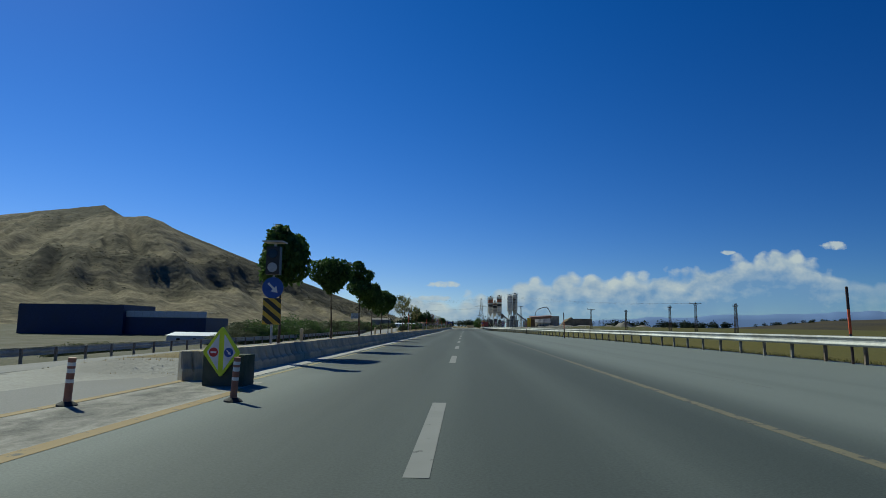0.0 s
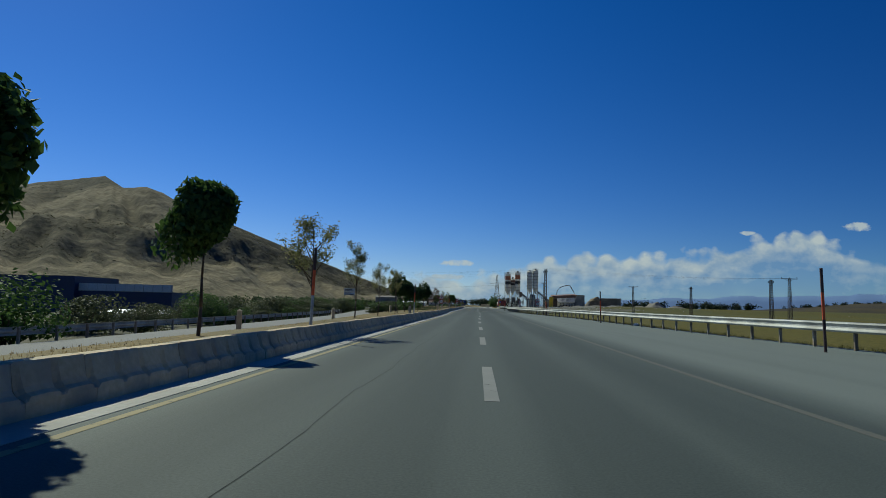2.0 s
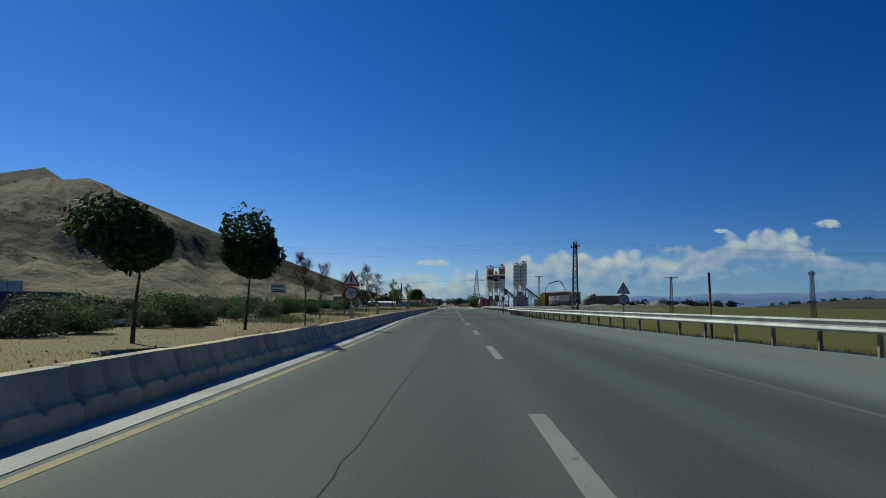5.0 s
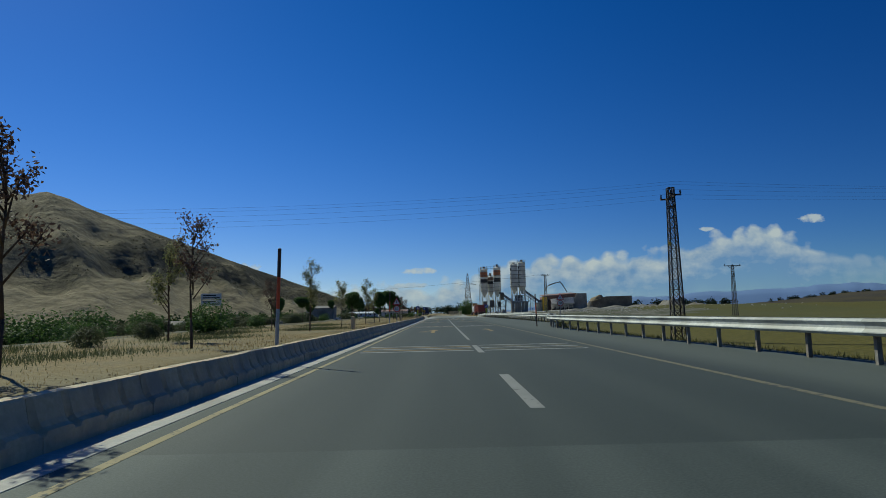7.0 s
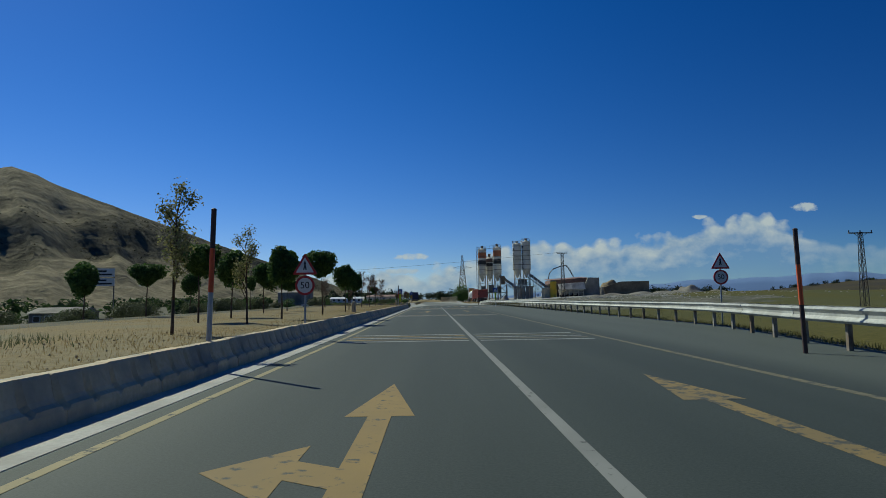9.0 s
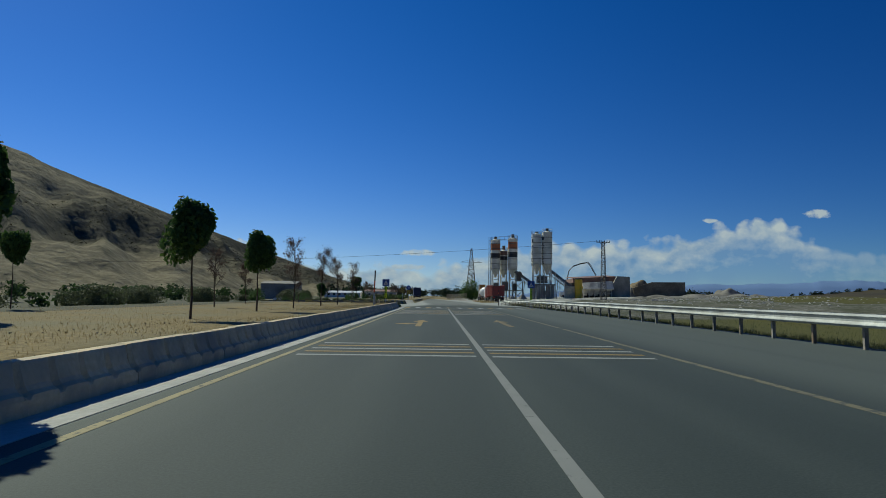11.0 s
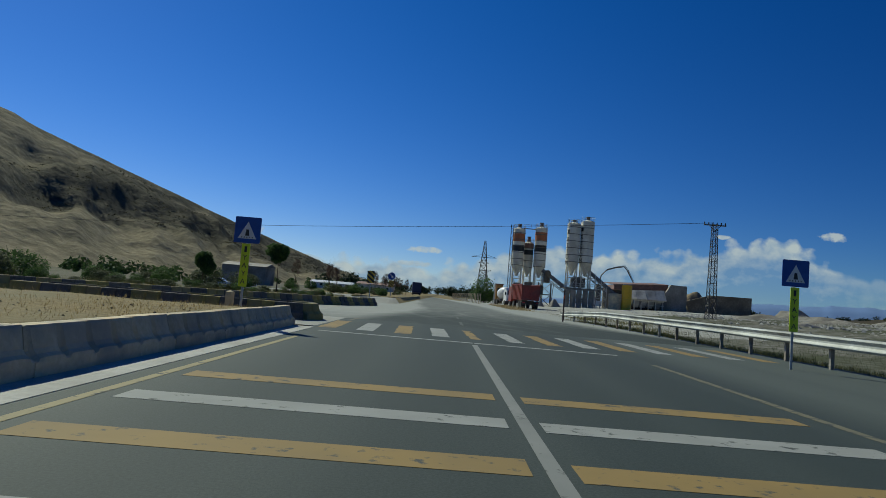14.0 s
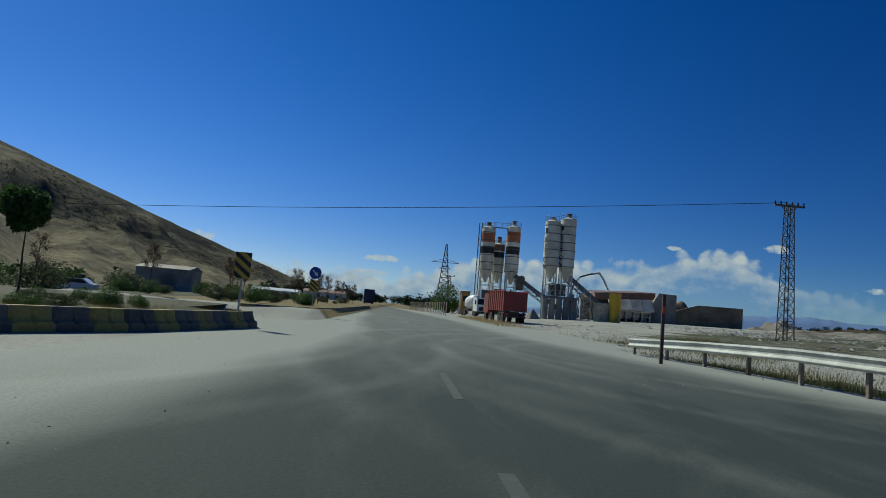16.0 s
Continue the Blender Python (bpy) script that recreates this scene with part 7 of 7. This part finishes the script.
part("bumper", Shape().box(-1.18, 1.18, 3.75, 3.98, 0.5, 0.85), M_DARKSTEEL, mix)
for sx in (-1, 1):
    part("headlight", Shape().box(sx * 0.92 - 0.14, sx * 0.92 + 0.14, 3.84, 3.89, 1.0, 1.25), M_SIGNBACK, cab)
    part("mirror", Shape().box(sx * 1.32 - 0.1, sx * 1.32 + 0.1, 3.5, 3.6, 1.9, 2.5), M_BLACK, cab)
part("chute", Shape().box(-0.35, 0.35, -5.2, -4.2, 1.6, 1.75), M_GALV, mix)
for y in (-3.8, -2.5, 2.6):
    for sx in (-1, 1):
        wheel(mix, sx * 1.0, y, 0.5, 0.5, 0.32)

lorry = thing("box_lorry", "dark blue box lorry on the road seen from behind", "truck", (-8.4, 408, 0.0), 3.8)
part("box", Shape().box(-1.25, 1.25, -5, 3, 1.1, 3.9), M_NAVY, lorry)
for sx in (-0.62, 0.62):
    part("rear_door", Shape().box(sx - 0.6, sx + 0.6, -5.05, -5.0, 1.2, 3.8), M_NAVY, lorry)
part("chassis", Shape().box(-1.1, 1.1, -4.9, 5, 0.6, 1.05), M_DARKSTEEL, lorry)
part("cab", Shape().box(-1.2, 1.2, 3.2, 5.2, 0.9, 3.0), M_SIGNWHITE, lorry)
for y in (-3.8, -2.6, 4.2):
    for sx in (-1, 1):
        wheel(lorry, sx * 1.0, y, 0.5, 0.5, 0.32)


def car(x, y, z, turn, label, material=M_WHITECAR):
    ob = thing("car", label, "car", (x, y, z), turn, "parked cars")
    prof = [(-2.1, 0.35), (2.1, 0.35), (2.12, 0.62), (1.95, 0.82), (0.95, 0.92), (0.35, 1.38), (-1.15, 1.42), (-1.75, 0.98), (-2.1, 0.92)]
    rot = Matrix.Rotation(radians(90), 4, "Z")
    part("body", Shape().prism(prof, -0.84, 0.84, rot), material, ob)
    gl = [(0.84, 0.96), (0.32, 1.31), (-1.08, 1.35), (-1.55, 1.0)]
    for sx in (-0.845, 0.835):
        part("window", Shape().prism(gl, sx, sx + 0.01, rot), M_GLASSDARK, ob)
    part("windscreen", Shape().add([(-0.7, 0.93, 0.95), (0.7, 0.93, 0.95), (0.62, 0.38, 1.37), (-0.62, 0.38, 1.37), (-0.7, 0.90, 0.93), (0.7, 0.90, 0.93), (0.62, 0.35, 1.35), (-0.62, 0.35, 1.35)],
                                  [(0, 1, 2, 3), (7, 6, 5, 4), (0, 4, 5, 1), (2, 6, 7, 3), (1, 5, 6, 2), (0, 3, 7, 4)]), M_GLASSDARK, ob)
    for sx in (-1, 1):
        for yy in (-1.35, 1.3):
            wheel(ob, sx * 0.76, yy, 0.32, 0.32, 0.2)
        part("headlight", Shape().box(sx * 0.62 - 0.14, sx * 0.62 + 0.14, 2.08, 2.14, 0.62, 0.76), M_SIGNBACK, ob)


car(-30.6, 311, -0.5, 100, "white saloon car parked before a low building")
car(-32.2, 328, -0.5, 92, "white hatchback car parked before a low building")
car(-34, 186, ground_z(-34, 186), 95, "pale car parked beyond the opposite road", M_PANEL)
car(-31, 150, ground_z(-31, 150), 95, "pale car parked beyond the opposite road", M_PANEL)

# ---- buildings beyond the opposite road ----
shed = thing("factory_shed", "long navy clad factory shed with a pale parapet of panels", "building", (0, 0, 0))
part("wall", Shape().box(-166, -126, 226, 250, -5, 7.0).box(-126, -95.6, 228, 250, -5, 2.6), M_NAVY, shed)
part("roof", Shape().box(-165.8, -126.2, 226.2, 249.8, 7.0, 7.15).box(-125.8, -95.8, 228.4, 249.8, 2.6, 2.75), M_LATTICE, shed)
for k in range(10):
    part("parapet_panel", Shape().box(-125.8 + 3.02 * k, -123.0 + 3.02 * k, 227.8, 228.0, 2.75, 4.9), M_PANEL, shed)
part("parapet_frame", Shape().box(-126, -95.6, 228.0, 228.2, 2.6, 5.0), M_SIGNBACK, shed)


def low_house(x0, x1, y0, y1, z0, h, wall, roof, label, n_win=4):
    ob = thing("low_building", label, "building", (0, 0, 0), group="roadside buildings")
    part("wall", Shape().box(x0, x1, y0, y1, z0 - 1, z0 + h), wall, ob)
    cx = (y0 + y1) / 2
    rf = Shape()
    rf.add([(x0 - .3, y0 - .3, z0 + h), (x1 + .3, y0 - .3, z0 + h), (x1 + .3, cx, z0 + h + 0.9), (x0 - .3, cx, z0 + h + 0.9), (x0 - .3, y1 + .3, z0 + h), (x1 + .3, y1 + .3, z0 + h)],
           [(0, 1, 2, 3), (3, 2, 5, 4), (0, 3, 4), (1, 5, 2), (0, 4, 5, 1)])
    part("roof", rf, roof, ob)
    for k in range(n_win):
        wx = x0 + (k + 0.7) * (x1 - x0) / (n_win + 0.4)
        w = part("window", Shape().box(wx - 0.6, wx + 0.6, y0 - 0.05, y0, z0 + 0.9, z0 + 2.0), M_SIGNWHITE, ob)
        part("pane", Shape().box(wx - 0.5, wx + 0.5, y0 - 0.06, y0 - 0.05, z0 + 1.0, z0 + 1.9), M_GLASSDARK, w)


low_house(-80, -60, 165, 176, -5.2, 2.6, M_PANEL, M_SIGNWHITE, "low white-roofed shed below the opposite road")
low_house(-58, -46.8, 391, 400, -0.4, 4.8, M_GREYWALL, M_LATTICE, "grey rendered building with a flat dark roof", 0)
low_house(-51.8, -35.9, 470, 478, -0.2, 2.2, M_SIGNWHITE, M_SIGNWHITE, "long low white building near the road", 6)
low_house(-66, -58, 262, 268, -2.6, 2.4, M_GREYWALL, M_GREYWALL, "low grey workshop behind the bushes", 4)
low_house(-34, -20, 470, 480, 0, 2.8, M_BUFF, M_ROOFBROWN, "low buff building beside the road", 4)

board = thing("sign_board", "white two-line notice board on two posts beyond the road", "sign", (-41.2, 236.1, -2.8), 12)
for sx in (-1, 1):
    part("post", Shape().tube((sx * 1.6, 0, -0.5), (sx * 1.6, 0, 8.1), 0.07, n=8), M_POST, board)
for z0, z1 in ((7.2, 8.2), (6.1, 7.0)):
    pl = part("plate", Shape().box(-1.7, 1.7, -0.12, -0.06, z0, z1), M_SIGNWHITE, board)
    for k in range(2):
        part("line_of_writing", Shape().box(-1.4, 1.4 - 0.6 * k, -0.125, -0.12, z0 + 0.16 + 0.4 * k, z0 + 0.36 + 0.4 * k), M_BLACK, pl)

for k, (x, y) in enumerate(((-8.6, 31.5), (-8.4, 38.2), (-8.3, 58), (-8.3, 72), (-7.7, 91), (-5.6, 87.3), (-5.4, 130.6), (-5.5, 121.5), (-5.5, 158.2), (-5.6, 196), (-5.6, 236), (-6.3, 246.6))):
    ob = thing("marker_stake", "short square white concrete marker stake in the median", "marker stake", (x, y, max(0.06, ground_z(x, y) - 0.05)), 7 * k, "marker stakes")
    part("shaft", Shape().box(-0.08, 0.08, -0.08, 0.08, -0.3, 0.62), M_CONCRETE, ob)
    part("cap", Shape().add([(-0.08, -0.08, 0.62), (0.08, -0.08, 0.62), (0.08, 0.08, 0.62), (-0.08, 0.08, 0.62), (0, 0, 0.67)], [(0, 1, 4), (1, 2, 4), (2, 3, 4), (3, 0, 4)]), M_CONCRETE, ob)

# ---- far tree lines ----
def tree_line(name, spots, material, label, seed, lift=None):
    g = np.random.default_rng(seed)
    sh = Shape()
    for x, y, w, h in spots:
        n = 90
        q = leaves(n, w, w * 0.6, h * 0.5, h * 0.5 + (lift(x) if lift else ground_z(x, y)), max(0.5, w * 0.22), int(g.integers(1e6)), 0.4, 0.25)
        sh.add([(a + x, b + y, c) for a, b, c in q.v], q.f)
    return tagged(part(name, sh, material), label, "trees", kind="stuff")


rt = random.Random(9)
far = [(rt.uniform(330, 600), rt.uniform(1380, 1500), rt.uniform(6, 13), rt.uniform(9, 20)) for _ in range(60)]
rise = [(rt.choice((500, 560, 690, 1000)) + rt.gauss(0, 22), rt.uniform(985, 1005), rt.uniform(3, 6), rt.uniform(4, 8)) for _ in range(34)]
tree_line("distant_trees", rise, M_FARTREE, "few dark trees along the crest of the far rise", 8, lambda x: along(x, [400, 560, 720, 880, 2000], [3, 16, 22, 25, 28]) * 0.93 - 2.0)
far += [(300 + 9 * k + rt.uniform(-4, 4), 1450, 4, rt.uniform(14, 26)) for k in range(12)]
tree_line("distant_trees", far, M_FARTREE, "dark tree line far across the plain", 4)
near = [(rt.uniform(-75, -14), rt.uniform(560, 900), rt.uniform(3, 6), rt.uniform(5, 10)) for _ in range(60)]
near += [(rt.uniform(4, 60), rt.uniform(880, 1100), rt.uniform(4, 7), rt.uniform(7, 14)) for _ in range(35)] + [(rt.uniform(-14, 6), rt.uniform(1180, 1300), 5, rt.uniform(10, 15)) for _ in range(10)]
tree_line("distant_trees", near, M_FARTREE, "dark trees along the road far ahead", 6)
shr = [(rt.uniform(-120, -60), rt.uniform(240, 620), rt.uniform(1.5, 3.5), rt.uniform(2.5, 5)) for _ in range(90)]
tree_line("distant_trees", shr, M_LEAFDARK, "scattered trees and bushes at the foot of the hill", 7)


# ---- litter under the guard rail ----
def plastic_bag(x, y, z):
    vs, fs, n, k = [], [], 22, 11
    for j in range(k + 1):
        a = math.pi * j / k
        for i in range(n):
            b = 2 * math.pi * i / n
            d = Vector((math.sin(a) * math.cos(b), math.sin(a) * math.sin(b), math.cos(a)))
            r = 1.0 + 0.55 * noise.noise(d * 2.3) + 0.25 * noise.noise(d * 6.0)
            vs.append((d.x * r * 0.17, d.y * r * 0.30, max(0.0, 0.07 + d.z * r * 0.09)))
    fs = [(j * n + i, (j + 1) * n + i, (j + 1) * n + (i + 1) % n, j * n + (i + 1) % n) for j in range(k) for i in range(n)]
    ob = part("plastic_bag", Shape().add(vs, fs), M_SIGNWHITE)
    ob.location = (x, y, z)
    return tagged(ob, "crumpled white plastic bag lying under the guard rail", "litter")


plastic_bag(10.15, 78.4, -0.02)
